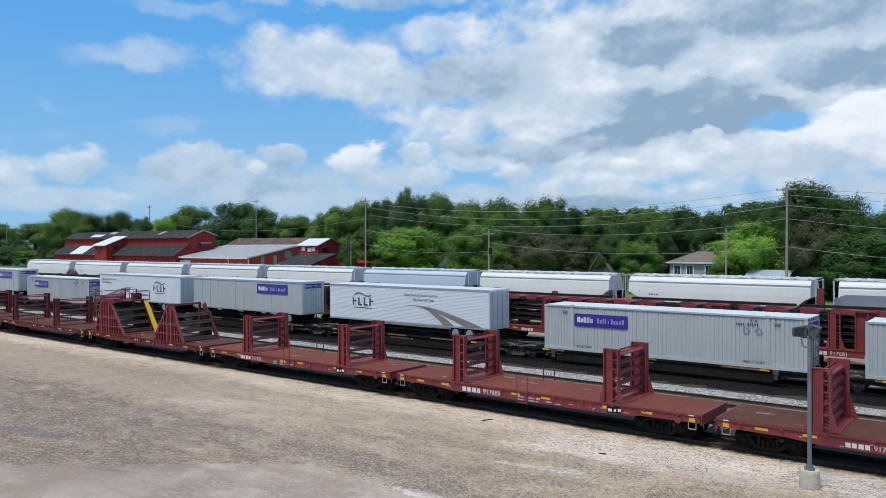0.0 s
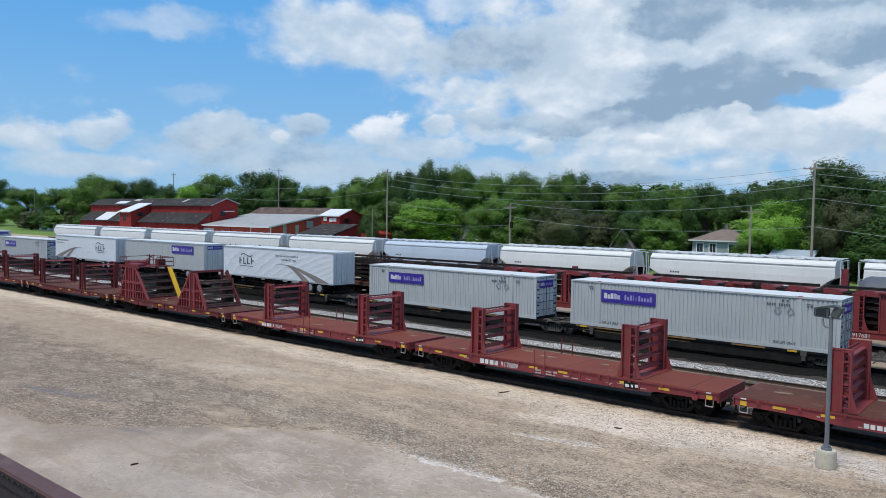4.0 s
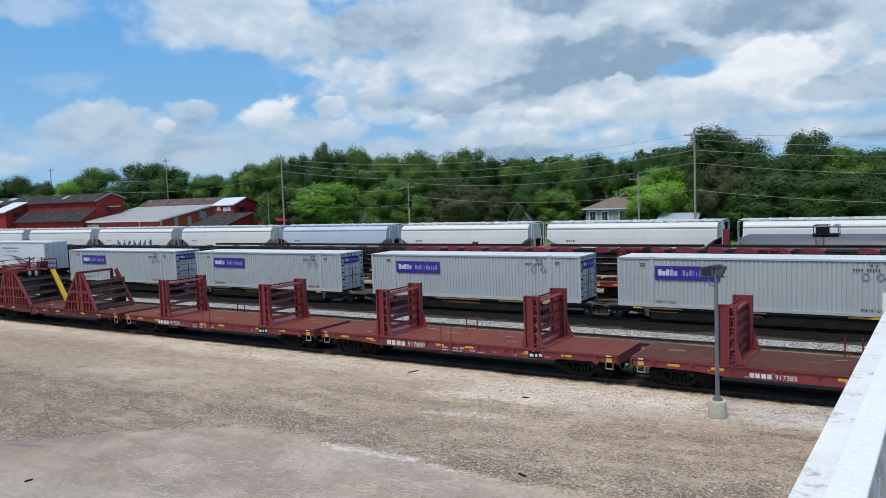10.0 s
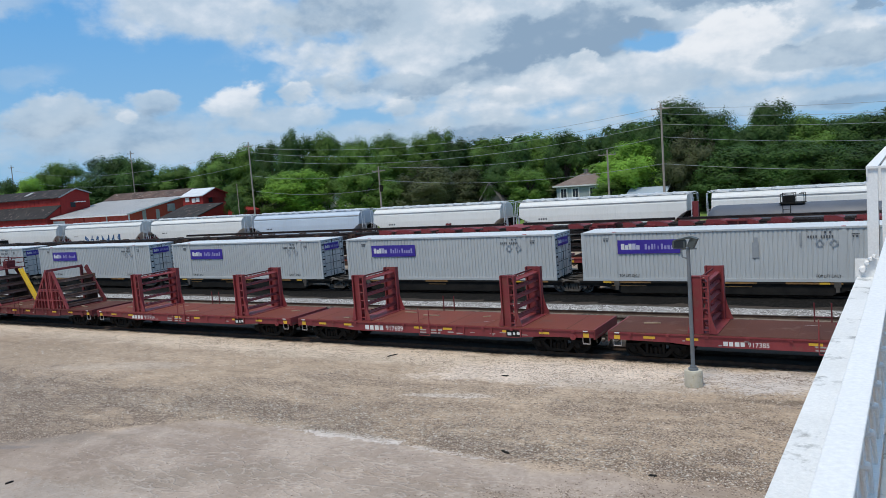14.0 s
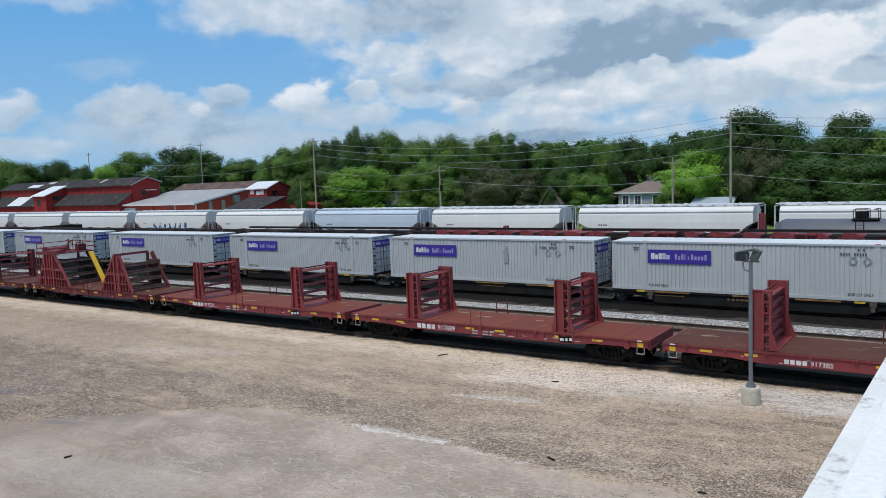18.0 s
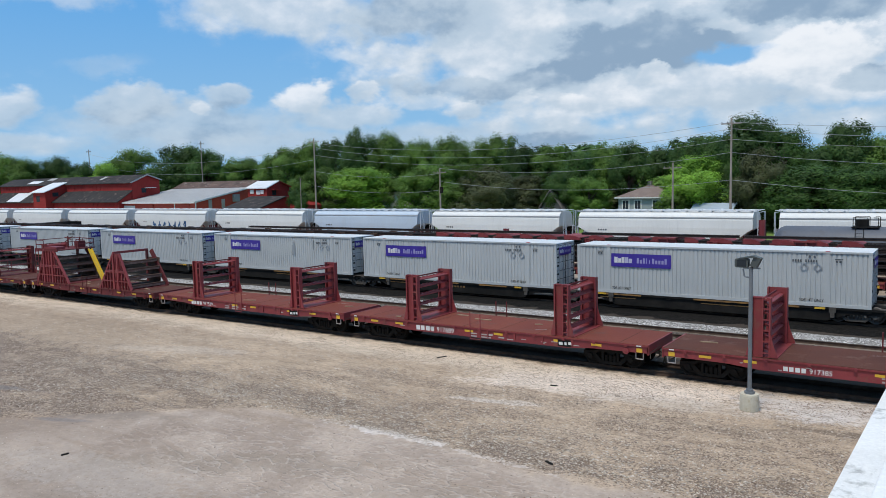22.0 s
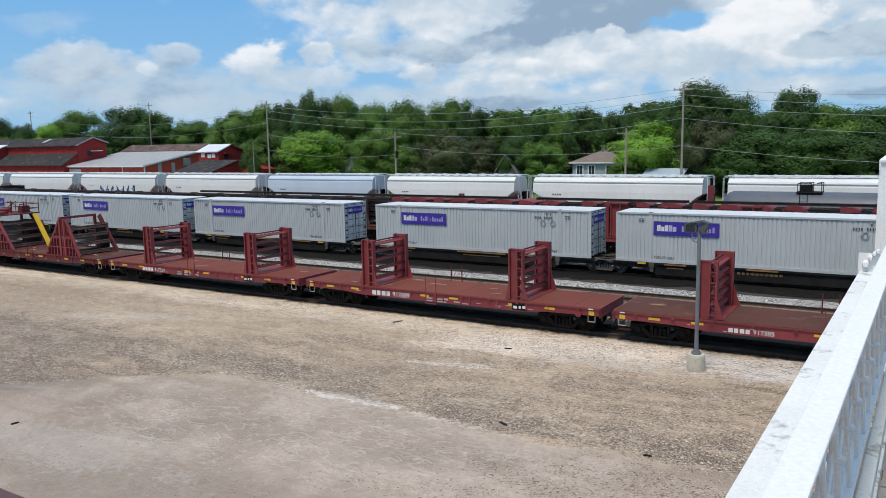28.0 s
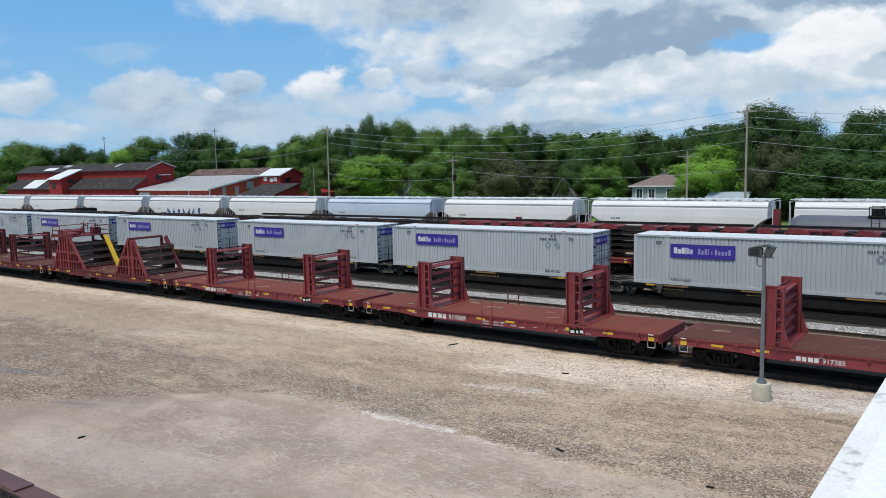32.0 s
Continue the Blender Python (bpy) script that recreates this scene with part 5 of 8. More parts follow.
def rear_train():
    """The loaded rail cars behind the running train, with the long rails that lie through all their racks."""
    x = 29.2
    for k in range(9):
        xs = [x - 2.1 - j * 3.9 for j in range(4)]
        car = flat_car(x - 16.0, x, T4, "oxide-red flat car stacked with long new rails", M_DECK, xs, M_RED if k < 4 else M_GREASE, steps=False, marks=k < 4, lettering=(0.45 if k == 2 else -4.2, "917681" if k == 2 else "", 1.2, 0.34))
        for rx in xs if k < 4 else ():
            for dx in (-1.55, 0.40):
                q = 0.45 + 0.3 * abs(math.sin(rx * 1.7 + dx))
                part("top_block", Shape().prism([(-q, 0.0), (q, 0.0), (q * 0.9, 0.16), (q * 0.2, 0.30), (-q, 0.33)], 1, -1.45 + 0.3 * abs(math.sin(rx)), 0.75), M_RED, car, "red rail-clamp block", Matrix.Translation((rx + dx - (x - 8.0), 0, DECK + 2.10)))
        if k == 2:
            for bx in (-16.9, -8.2):
                part("bulkhead", Shape().box(bx - 0.75, bx + 0.45, -1.46, -1.40, DECK, DECK + 2.36).box(bx - 0.75, bx - 0.67, -1.56, -1.40, DECK, DECK + 2.36).box(bx - 0.1, bx, -1.60, -1.40, DECK, DECK + 2.36).box(bx + 0.37, bx + 0.45, -1.40, 1.4, DECK, DECK + 2.42).box(bx - 0.8, bx + 0.5, -1.62, -1.38, DECK + 2.32, DECK + 2.42), M_RED, car, "tall red end bulkhead", Matrix.Translation((-(x - 8.0), 0, 0)))
        x -= 16.6
    rnd = random.Random(3)
    bundle = thing("rail_bundle", "long dark new rails stacked through the racks", "rails")
    for lev, z in enumerate((0.28, 0.72, 1.16, 1.58, 1.94)):
        for k in range(8):
            yy = T4 - 1.05 + k * 0.3
            a, b = rnd.uniform(-128, -112), rnd.uniform(12, 20)
            z0 = DECK + z + 0.14
            if lev == 4 and k > 5:
                continue
            part("rail", Shape().box(a, b, yy - 0.065, yy + 0.065, z0, z0 + 0.025).box(a, b, yy - 0.01, yy + 0.01, z0 + 0.025, z0 + 0.13).box(a, b, yy - 0.035, yy + 0.035, z0 + 0.13, z0 + 0.17), M_LOADRAIL, bundle)
    for yy in (-1.1, -0.8):
        for a, b in ((-23.5, -12.4), (-12.0, 3.0), (-60.0, -25.2)):
            part("rail", Shape().box(a, b, T4 + yy - 0.065, T4 + yy + 0.065, 3.80, 3.825).box(a, b, T4 + yy - 0.01, T4 + yy + 0.01, 3.825, 3.93).box(a, b, T4 + yy - 0.035, T4 + yy + 0.035, 3.93, 3.97), M_LOADRAIL, bundle)
    for xx, hh in ((-11.5, 4.85), (-31.5, 3.95)):
        solid("steel_post", Shape().box(xx - 0.15, xx + 0.15, T4 + 1.46, T4 + 1.6, 0, hh).box(xx - 0.19, xx - 0.14, T4 + 1.4, T4 + 1.72, 0, hh).box(xx + 0.14, xx + 0.19, T4 + 1.4, T4 + 1.72, 0, hh), M_RED, "tall red steel upright beside the rail cars", "post")


front_train()
rear_train()

# ---- the running train ----
ROLLING = []          # things that run with the train, with their x at the start
CL, CH, CW = 16.15, 2.9, 2.59
CZ = 0.99             # underside of a container above the ground


@once
def corrugated_side(length, height, pitch):
    """A side sheet with raised ribs."""
    sh = Shape()
    n = int(length / pitch)
    xs = []
    for k in range(n):
        a = -length / 2 + k * length / n
        w = length / n
        xs += [(a, 0.0), (a + 0.58 * w, 0.0), (a + 0.66 * w, 0.030), (a + 0.88 * w, 0.030), (a + 0.96 * w, 0.0)]
    xs.append((length / 2, 0.0))
    for x, d in xs:
        sh.v += [(x, d, 0), (x, d, height)]
    sh.f = [(2 * i, 2 * i + 2, 2 * i + 3, 2 * i + 1) for i in range(len(xs) - 1)]
    return sh.mesh("side_panel", M_CONT)


def logo_panel(parent, x, y, z, w, h, face=0):
    """A purple panel with plain pale blocks in place of its lettering."""
    at = pose(x, y, z) if not face else pose(x, y, z, 0, 0, 90)
    p = part("sign_panel", B(-w / 2, w / 2, -0.006, 0.006, -h / 2, h / 2), M_PURPLE, parent, "purple company panel", at)
    for k, (u, q) in enumerate(((0.055, 0.058), (0.122, 0.05), (0.180, 0.05), (0.238, 0.056), (0.302, 0.056))):
        tall = 0.44 if k in (0, 2, 3) else 0.33
        part("pale_block", B(-w / 2 + u * w, -w / 2 + (u + q) * w, -0.012, -0.006, -0.2 * h, (-0.2 + tall) * h), M_WHITE if k < 3 else M_LILAC, p, "white block" if k < 3 else "pale lilac block")
    for k in range(10):
        u, q = 0.44 + k * 0.051, 0.034 if k not in (3, 4) else 0.014
        tall = 0.40 if k in (0, 2, 3, 5, 9) else 0.27
        part("faint_block", B(-w / 2 + u * w, -w / 2 + (u + q) * w, -0.010, -0.006, -0.2 * h, (-0.2 + tall) * h), M_PANELGREY, p, "faint violet block")
    return p


@once
def container_meshes():
    h = CL / 2
    m = {}
    fr = Shape()
    for s in (-1, 1):
        y = s * CW / 2
        fr.box(-h, h, y - 0.05, y + 0.03 if s < 0 else y + 0.05, 0.0, 0.16)
        fr.box(-h, h, y - 0.05, y + 0.05, CH - 0.09, CH)
    m["base"] = Shape().box(-h, h, -CW / 2 + 0.06, CW / 2 - 0.06, 0.02, 0.14).mesh("floor_frame", M_BLACK)
    m["rails"] = fr.mesh("frame", M_CONT)
    m["post"] = Shape().box(-0.09, 0.09, -0.03, 0.06, 0.0, CH - 0.02).mesh("post", M_CONT)
    m["hook"] = Shape().box(-0.11, 0.11, -0.05, 0.08, -0.02, 0.055).mesh("lifting_casting", M_REDHOOK)
    n, prof = 26, [(-h, CH - 0.06)]
    for k in range(n):
        a, w = -h + 0.04 + k * (CL - 0.08) / n, (CL - 0.08) / n
        prof += [(a, CH - 0.004), (a + 0.04, CH + 0.014), (a + 0.84 * w, CH + 0.014), (a + 0.90 * w, CH - 0.004)]
    prof += [(h, CH - 0.004), (h, CH - 0.06)]
    m["roof"] = Shape().prism(prof, 1, -CW / 2 + 0.05, CW / 2 - 0.05).mesh("roof", M_CONT_TOP)
    m["front"] = Shape().box(-0.02, 0.02, -CW / 2 + 0.06, CW / 2 - 0.06, 0.1, CH - 0.06).mesh("end_wall", M_CONT)
    d = Shape()
    for s in (-1, 1):
        d.box(-0.03, 0.03, s * 0.63 - 0.60, s * 0.63 + 0.60, 0.12, CH - 0.10)
    m["door"] = d.mesh("door", M_DOOR)
    rod = Shape()
    for y in (-0.95, -0.35, 0.35, 0.95):
        rod.tube((0.06, y, 0.1), (0.06, y, CH - 0.08), 0.022, 6)
        for z in (0.4, 1.2, 2.0, 2.6):
            rod.box(0.03, 0.09, y - 0.09, y + 0.09, z, z + 0.07)
        rod.box(0.04, 0.09, y - 0.02, y + 0.28, 1.05, 1.10)
    m["rods"] = rod.mesh("lock_rod", M_ALU)
    seal = Shape().box(-0.02, 0.036, -0.035, 0.035, 0.1, CH - 0.08)
    for s in (-1, 1):
        seal.box(-0.02, 0.036, s * 1.235 - 0.03, s * 1.235 + 0.03, 0.1, CH - 0.08)
        for z in (0.32, 0.86, 1.40, 1.94, 2.48):
            seal.box(0.02, 0.05, s * 1.08 - 0.16, s * 1.08 + 0.16, z, z + 0.10)
            seal.box(0.02, 0.036, s * 0.62 - 0.56, s * 0.62 + 0.56, z + 0.24, z + 0.27)
    m["seal"] = seal.mesh("door_seal", M_BLACK)
    di = Shape()
    for x in (0,):
        q = 0.20
        for a, b in (((-q, 0), (0, q)), ((0, q), (q, 0)), ((q, 0), (0, -q)), ((0, -q), (-q, 0))):
            di.bar((x + a[0], 0, a[1]), (x + b[0], 0, b[1]), 0.03, 0.03, (0, 1, 0))
    m["diamond"] = di.mesh("placard_holder", M_ALU)
    mk = Shape()
    for k in range(10):
        if k != 4:
            mk.box(k * 0.125, k * 0.125 + 0.075, -0.004, 0, 0, 0.14)
    for k in range(2):
        mk.box(0.78 + k * 0.24, 0.88 + k * 0.24, -0.004, 0, 0.24, 0.36)
    m["marks"] = mk.mesh("lettering", M_DARKMARK)
    m["tag"] = Shape().box(0, 0.36, -0.004, 0, 0, 0.05).box(0.04, 0.12, -0.004, 0, -0.14, -0.03).box(0.2, 0.3, -0.004, 0, -0.14, -0.03).mesh("lettering", M_DARKMARK)
    m["lift"] = words("TOP LIFT ONLY", 0.22, M_BLACK, "lettering", 0.78)
    return m


def container(x, stain=0, label="pale grey corrugated container with purple company panel"):
    """x: the left end at the start."""
    m = container_meshes()
    c = thing("shipping_container", label, "container", Matrix.Translation((x + CL / 2, T3, CZ)), "containers on the train")
    h = CL / 2
    part("floor_frame", m["base"], None, c)
    part("frame", m["rails"], None, c)
    side = corrugated_side(CL - 0.3, CH - 0.24, 0.235)
    part("side_panel", side, None, c, "", Matrix.Translation((0, -CW / 2, 0.15)))
    part("side_panel", side, None, c, "", pose(0, CW / 2, 0.15, 0, 0, 180))
    for sx in (-1, 1):
        for px in (h - 0.09, h - 2.05):
            for sy in (-1, 1):
                part("post", m["post"], None, c, "", pose(sx * px, sy * (CW / 2 - 0.0), 0, 0, 0, 0 if sy < 0 else 180))
        for sy in (-1, 1):
            part("lifting_casting", m["hook"], None, c, "red lifting casting", pose(sx * (h - 2.05), sy * (CW / 2 - 0.02), CH - 0.03))
    part("roof", m["roof"], None, c, "white ribbed roof")
    part("end_wall", m["front"], None, c, "", Matrix.Translation((-h + 0.05, 0, 0)))
    dr = part("door", m["door"], None, c, "streaked grey end doors", Matrix.Translation((h - 0.05, 0, 0)))
    part("lock_rod", m["rods"], None, dr)
    part("door_seal", m["seal"], None, dr, "black door seals and hinges")
    logo_panel(c, -h + 4.07, -CW / 2 - 0.05, 2.02, 3.66, 0.80)
    logo_panel(c, h + 0.06, -0.15, 2.35, 1.7, 0.5, 1)
    for a in (h - 3.17, h - 2.51):
        part("placard_holder", m["diamond"], None, c, "", Matrix.Translation((a, -CW / 2 - 0.035, 2.06)))
    part("lettering", m["marks"], None, c, "dark serial marking", Matrix.Translation((h - 3.74, -CW / 2 - 0.035, 2.32)))
    for a, z in ((-h + 1.35, 2.50), (h - 1.7, 2.48)):
        part("lettering", m["tag"], None, c, "small dark tag", Matrix.Translation((a, -CW / 2 - 0.035, z)))
    for a in (-h + 2.27, h - 3.4):
        part("lettering", m["lift"], None, c, "dark stencilled words", Matrix.Translation((a, -CW / 2 - 0.035, 0.24)))
    if stain:
        for u, w, za, zb in ((0, 0.34, 1.30, 2.15), (0.10, 0.20, 2.15, 2.42), (2.35, 0.10, 1.9, 2.62)):
            part("scuff", B(stain + u, stain + u + w, -CW / 2 - 0.040, -CW / 2 - 0.036, za, zb), M_SCUFF, c, "dark scuffed patch")
    ROLLING.append(c)
    return c


def trailer(x, kind, turned=False):
    """A road trailer standing on the wagon; kind 'white' has smooth ribbed white sides with a swoosh, 'grey' a purple panel."""
    white = kind == "white"
    way = -1 if turned else 1          # a turned trailer shows its other side, nose to the east
    z0, hh = 1.80, 2.82
    lab = "white ribbed road trailer with grey doors and brown swoosh" if white else "grey panelled road trailer with purple company panel"
    c = thing("road_trailer", lab, "trailer", Matrix.Translation((x + CL / 2, T3, 0)), "trailers on the train")
    h = CL / 2
    body = Shape().box(-h, h, -CW / 2 + 0.03, CW / 2 - 0.03, z0, z0 + hh)
    part("body", body, M_TRAILER if white else M_CONT, c, bevel=0.03)
    if white:
        n = 24
        rib = Shape().prism([(0.0, 0.0), (-0.014, 0.012), (-0.014, 0.080), (0.0, 0.088)], 0, -h + 0.15, h - 0.15).mesh("side_rib", M_TRAILER)
        for k in range(n):
            z = z0 + 0.15 + k * (hh - 0.3) / n
            part("side_rib", rib, None, c, "", Matrix.Translation((0, -CW / 2 + 0.03, z)))
            part("side_rib", rib, None, c, "", pose(0, CW / 2 - 0.03, z, 0, 0, 180))
        # two curved bands that fan out towards the rear foot of the side
        for x0, zt, x1a, x1b, tint in ((0.2, 1.38, 6.0, 7.6, M_SWOOSH), (1.6, 1.22, 4.0, 5.0, M_SWOOSH)):
            sw, n = Shape(), 18
            for i in range(n):
                q = []
                for u in (i / n, (i + 1) / n):
                    up = 4 * u * (1 - u) * 0.0 + zt + 0.18 * math.sin(math.pi * min(1, u * 1.6)) * (1 - u) - (zt - 0.12) * u ** 2.1
                    q.append(((x0 + (x1b - x0) * u, up), (x0 + (x1a - x0) * u, up - 0.02 - 0.16 * u * (1 - u))))
                (o0, i0), (o1, i1) = q
                sw.add([(way * i0[0], -CW / 2 - 0.006, z0 + i0[1]), (way * i1[0], -CW / 2 - 0.006, z0 + i1[1]), (way * o1[0], -CW / 2 - 0.006, z0 + o1[1]), (way * o0[0], -CW / 2 - 0.006, z0 + o0[1])], [(0, 1, 2, 3)])
            part("stripe", sw, tint, c, "brown-grey sweeping stripe")
        lg = Shape()
        for k in range(4):
            lg.box(-h + 2.7 + k * 0.62, -h + 2.84 + k * 0.62, -CW / 2 - 0.008, -CW / 2, z0 + 1.2, z0 + 1.85)
            lg.box(-h + 2.7 + k * 0.62, -h + 3.12 + k * 0.62, -CW / 2 - 0.008, -CW / 2, z0 + (1.2 if k in (1, 2) else 1.5), z0 + (1.32 if k in (1, 2) else 1.6))
        for k in range(6):
            lg.bar((-h + 2.9 + k * 0.3, -CW / 2 - 0.006, z0 + 2.05 + 0.12 * math.sin(k)), (-h + 3.25 + k * 0.3, -CW / 2 - 0.006, z0 + 2.1 + 0.12 * math.sin(k + 1)), 0.012, 0.07)
        lg.box(-h + 2.8, -h + 4.9, -CW / 2 - 0.008, -CW / 2, z0 + 1.0, z0 + 1.05)
        part("lettering", lg, M_DARKMARK, c, "dark company emblem blocks", Matrix.Translation((CL - 7.6 if turned else 0, 0, 0)))
        part("lettering", words("Safely Serving North America", 0.27, M_DARKMARK), None, c, "dark slogan", Matrix.Translation((-h + 0.6 if turned else h - 7.9, -CW / 2 - 0.008, z0 + 2.15)))
        part("lettering", words("For Over 50 Years", 0.27, M_DARKMARK), None, c, "dark slogan", Matrix.Translation((-h + 0.6 if turned else h - 7.0, -CW / 2 - 0.008, z0 + 1.8)))
    else:
        rib = B(-0.03, 0.03, -0.015, 0.015, z0 + 0.1, z0 + hh - 0.1).mesh("side_rib", M_CONT)
        for k in range(13):
            for s in (-1, 1):
                part("side_rib", rib, None, c, "", Matrix.Translation((-h + 0.2 + k * (CL - 0.4) / 12, s * (CW / 2 - 0.02), 0)))
        logo_panel(c, h - 4.0, -CW / 2 - 0.02, z0 + 2.1, 4.2, 0.85)
        logo_panel(c, h + 0.05, 0, z0 + 2.45, 1.9, 0.4, 1)
    tr = Shape()
    for s in (-1, 1):
        tr.box(-h, h, s * (CW / 2 - 0.02) - 0.025, s * (CW / 2 - 0.02) + 0.025, z0, z0 + 0.12)
        tr.box(-h, h, s * (CW / 2 - 0.02) - 0.025, s * (CW / 2 - 0.02) + 0.025, z0 + hh - 0.12, z0 + hh + 0.01)
    part("edge_trim", tr, M_ALU, c, "aluminium edge rails")
    part("roof", B(-h + 0.03, h - 0.03, -CW / 2 + 0.06, CW / 2 - 0.06, z0 + hh, z0 + hh + 0.03), M_CONT_TOP, c)
    d = Shape()
    for s in (-1, 1):
        d.box(h - 0.01, h + 0.03, s * 0.62 - 0.58, s * 0.62 + 0.58, z0 + 0.1, z0 + hh - 0.1)
    dr = part("door", d, M_DOOR, c, "grey rear doors")
    rods = Shape()
    for y in (-0.9, -0.3, 0.3, 0.9):
        rods.tube((h + 0.06, y, z0 + 0.1), (h + 0.06, y, z0 + hh - 0.1), 0.02, 6)
    part("lock_rod", rods, M_ALU, dr)
    # running gear
    bg = Shape().box(h - 3.6, h - 0.8, -0.9, 0.9, z0 - 0.22, z0 - 0.02).box(-h + 1.2, h - 4, -0.35, 0.35, z0 - 0.15, z0)
    bg.box(h - 0.15, h - 0.05, -1.1, 1.1, z0 - 0.62, z0 - 0.52).box(h - 0.2, h - 0.1, -0.5, -0.42, z0 - 0.55, z0).box(h - 0.2, h - 0.1, 0.42, 0.5, z0 - 0.55, z0)
    bg.box(-h + 3.0, -h + 3.2, -0.9, -0.75, z0 - 0.75, z0).box(-h + 3.0, -h + 3.2, 0.75, 0.9, z0 - 0.75, z0)
    part("running_gear", bg, M_BLACK, c)
    for xx in (h - 3.0, h - 1.75):
        for s in (-1, 1):
            ty = part("tyre", Shape().tube((xx, s * 0.75, z0 - 0.36), (xx, s * 1.26, z0 - 0.36), 0.50, 22), M_BLACK, c, "black road tyre")
            part("rim", Shape().tube((xx, s * 1.2, z0 - 0.36), (xx, s * 1.275, z0 - 0.36), 0.30, 16).tube((xx, s * 1.2, z0 - 0.36), (xx, s * 1.31, z0 - 0.36), 0.11, 10), M_ALU, ty, "bright wheel rim")
    ROLLING.append(c)
    return c


@once
def cross_arm_mesh():
    return B(-0.12, 0.12, -1.3, 1.3, 0.78, 0.97).mesh("cross_arm", M_BLACK)


def spine_wagon(xl, xr, first, last, seed, low):
    """One platform of an articulated wagon from joint xl to joint xr; it owns the truck at its left joint, and at its right end when it is the last."""
    L = xr - xl
    c = thing("spine_wagon", "black low container wagon with dirty yellow side stripes", "rail wagon", Matrix.Translation((xl, T3, 0)), "wagons of the train")
    rnd = random.Random(seed)
    sill = Shape()
    prof = [(0.5, 0.98), (L - 0.5, 0.98), (L - 0.5, 0.70), (L - 2.3, 0.62), (L - 3.2, 0.26), (3.2, 0.26), (2.3, 0.62), (0.5, 0.70)]
    for y in (-1.24, 1.20):
        sill.prism(prof, 1, y, y + 0.04)
    part("side_sill", sill, M_BLACK, c)
    part("centre_sill", Shape().box(0.3, L - 0.3, -0.35, 0.35, 0.55, 0.97), M_BLACK, c)
    arm = cross_arm_mesh()
    for k in range(7):
        part("cross_arm", arm, None, c, "", Matrix.Translation((1.3 + k * (L - 2.6) / 6, 0, 0)))
    st = Shape()
    for s in (-1, 1):
        st.box(0.6, L - 0.6, s * 1.30 - 0.03, s * 1.30 + 0.03, 0.87, 0.965)
    part("side_rail", st, M_BLACK, c, "black side rail")
    for k in range(3):
        a = 1.2 + (k + rnd.uniform(0, 0.5)) * (L - 3) / 3
        w = rnd.uniform(1.2, 3.8)
        part("stripe", B(-w / 2, w / 2, -0.006, 0.006, -0.045, 0.045), M_OCHRE, c, "dirty orange-yellow stripe", Matrix.Translation((min(a + w / 2, L - 1.2 - w / 2), -1.338, 0.91)))
        if k < 2:
            part("stripe", B(-w / 2.6, w / 2.6, -0.008, 0.008, -0.03, 0.03), M_OCHRE, c, "dirty orange-yellow stripe", Matrix.Translation((min(a + w / 2, L - 1.2 - w / 2), -1.25, 0.70)))
    for a in (2.05 + 0.9, L - 2.05 - 0.9):
        part("bracket", Shape().box(a - 0.16, a + 0.16, -1.42, -1.22, 0.72, 0.985).box(a - 0.10, a + 0.10, -1.40, -1.26, 0.45, 0.72), M_TRUCK, c, "hanging container guide bracket")
        part("reflector", B(-0.25, 0.25, -0.006, 0.006, -0.05, 0.05), M_YELLOW, c, "yellow reflective strip", Matrix.Translation((a - 0.6, -1.345, 0.91)))
    if seed % 3 == 0:
        lt = Shape()
        for k in range(10):
            lt.box(k * 0.24, k * 0.24 + 0.15, -0.004, 0, 0, 0.13)
        part("lettering", lt, M_OCHRE, c, "yellow-brown stencilling", Matrix.Translation((L * 0.42, -1.25, 0.62)))
    deckp = Shape().box(-0.4, 0.9, -1.25, 1.25, 0.86, 0.93)
    for y in (-1.2, -0.4, 0.4, 1.2):
        deckp.box(-0.4, 0.9, y - 0.05, y + 0.05, 0.93, 0.97)
    part("end_platform", deckp, M_TRUCK, c, "grey grated end platform")
    part("end_platform", Shape().box(L - 0.9, L + 0.2, -1.25, 1.25, 0.86, 0.93), M_TRUCK, c, "grey grated end platform")
    truck(c, 1.9 if first else 0.0, True)
    if last:
        truck(c, L - 1.9, True)
    if first:
        part("coupler", coupler_mesh(), None, c, "", pose(-0.2, 0, 0, 0, 0, 180))
        part("hand_brake", Shape().tube((0.2, -1.15, 0.9), (0.2, -1.15, 1.35), 0.025, 6).tube((0.2, -1.18, 1.3), (0.2, -1.21, 1.3), 0.16, 12), M_TRUCK, c, "dusty hand-brake wheel")
    if low:
        pad = Shape()
        for xx in (2.0, L - 2.0):
            for s in (-1, 1):
                pad.box(xx - 0.3, xx + 0.3, s * 1.0 - 0.2, s * 1.0 + 0.2, 0.6, 1.0)
        pad.box(1.9, 2.1, -0.5, 0.5, 0.97, 1.80)
        part("hitch", pad, M_BLACK, c, "black trailer hitch")
        part("wheel_tray", Shape().box(L - 5.5, L - 0.9, -1.32, 1.32, 0.82, 0.94), M_BLACK, c)
    ROLLING.append(c)
    return c


# left ends at the start, west to east; trailers stand in front of the containers
LOADS = [(-160.5, "box"), (-141.5, "box"), (-122.2, "grey"), (-103.3, "box"), (-84.7, "white"), (-66.2, "grey"), (-46.6, "white"), (-25.95, "box"), (-7.1, "box"), (11.95, "box"),
         (30.45, "box"), (48.3, "box"), (65.6, "box"), (83.2, "box"), (102.2, "box"), (119.9, "box"), (138.7, "box"), (157.5, "box")]
BREAKS = (9, 14)


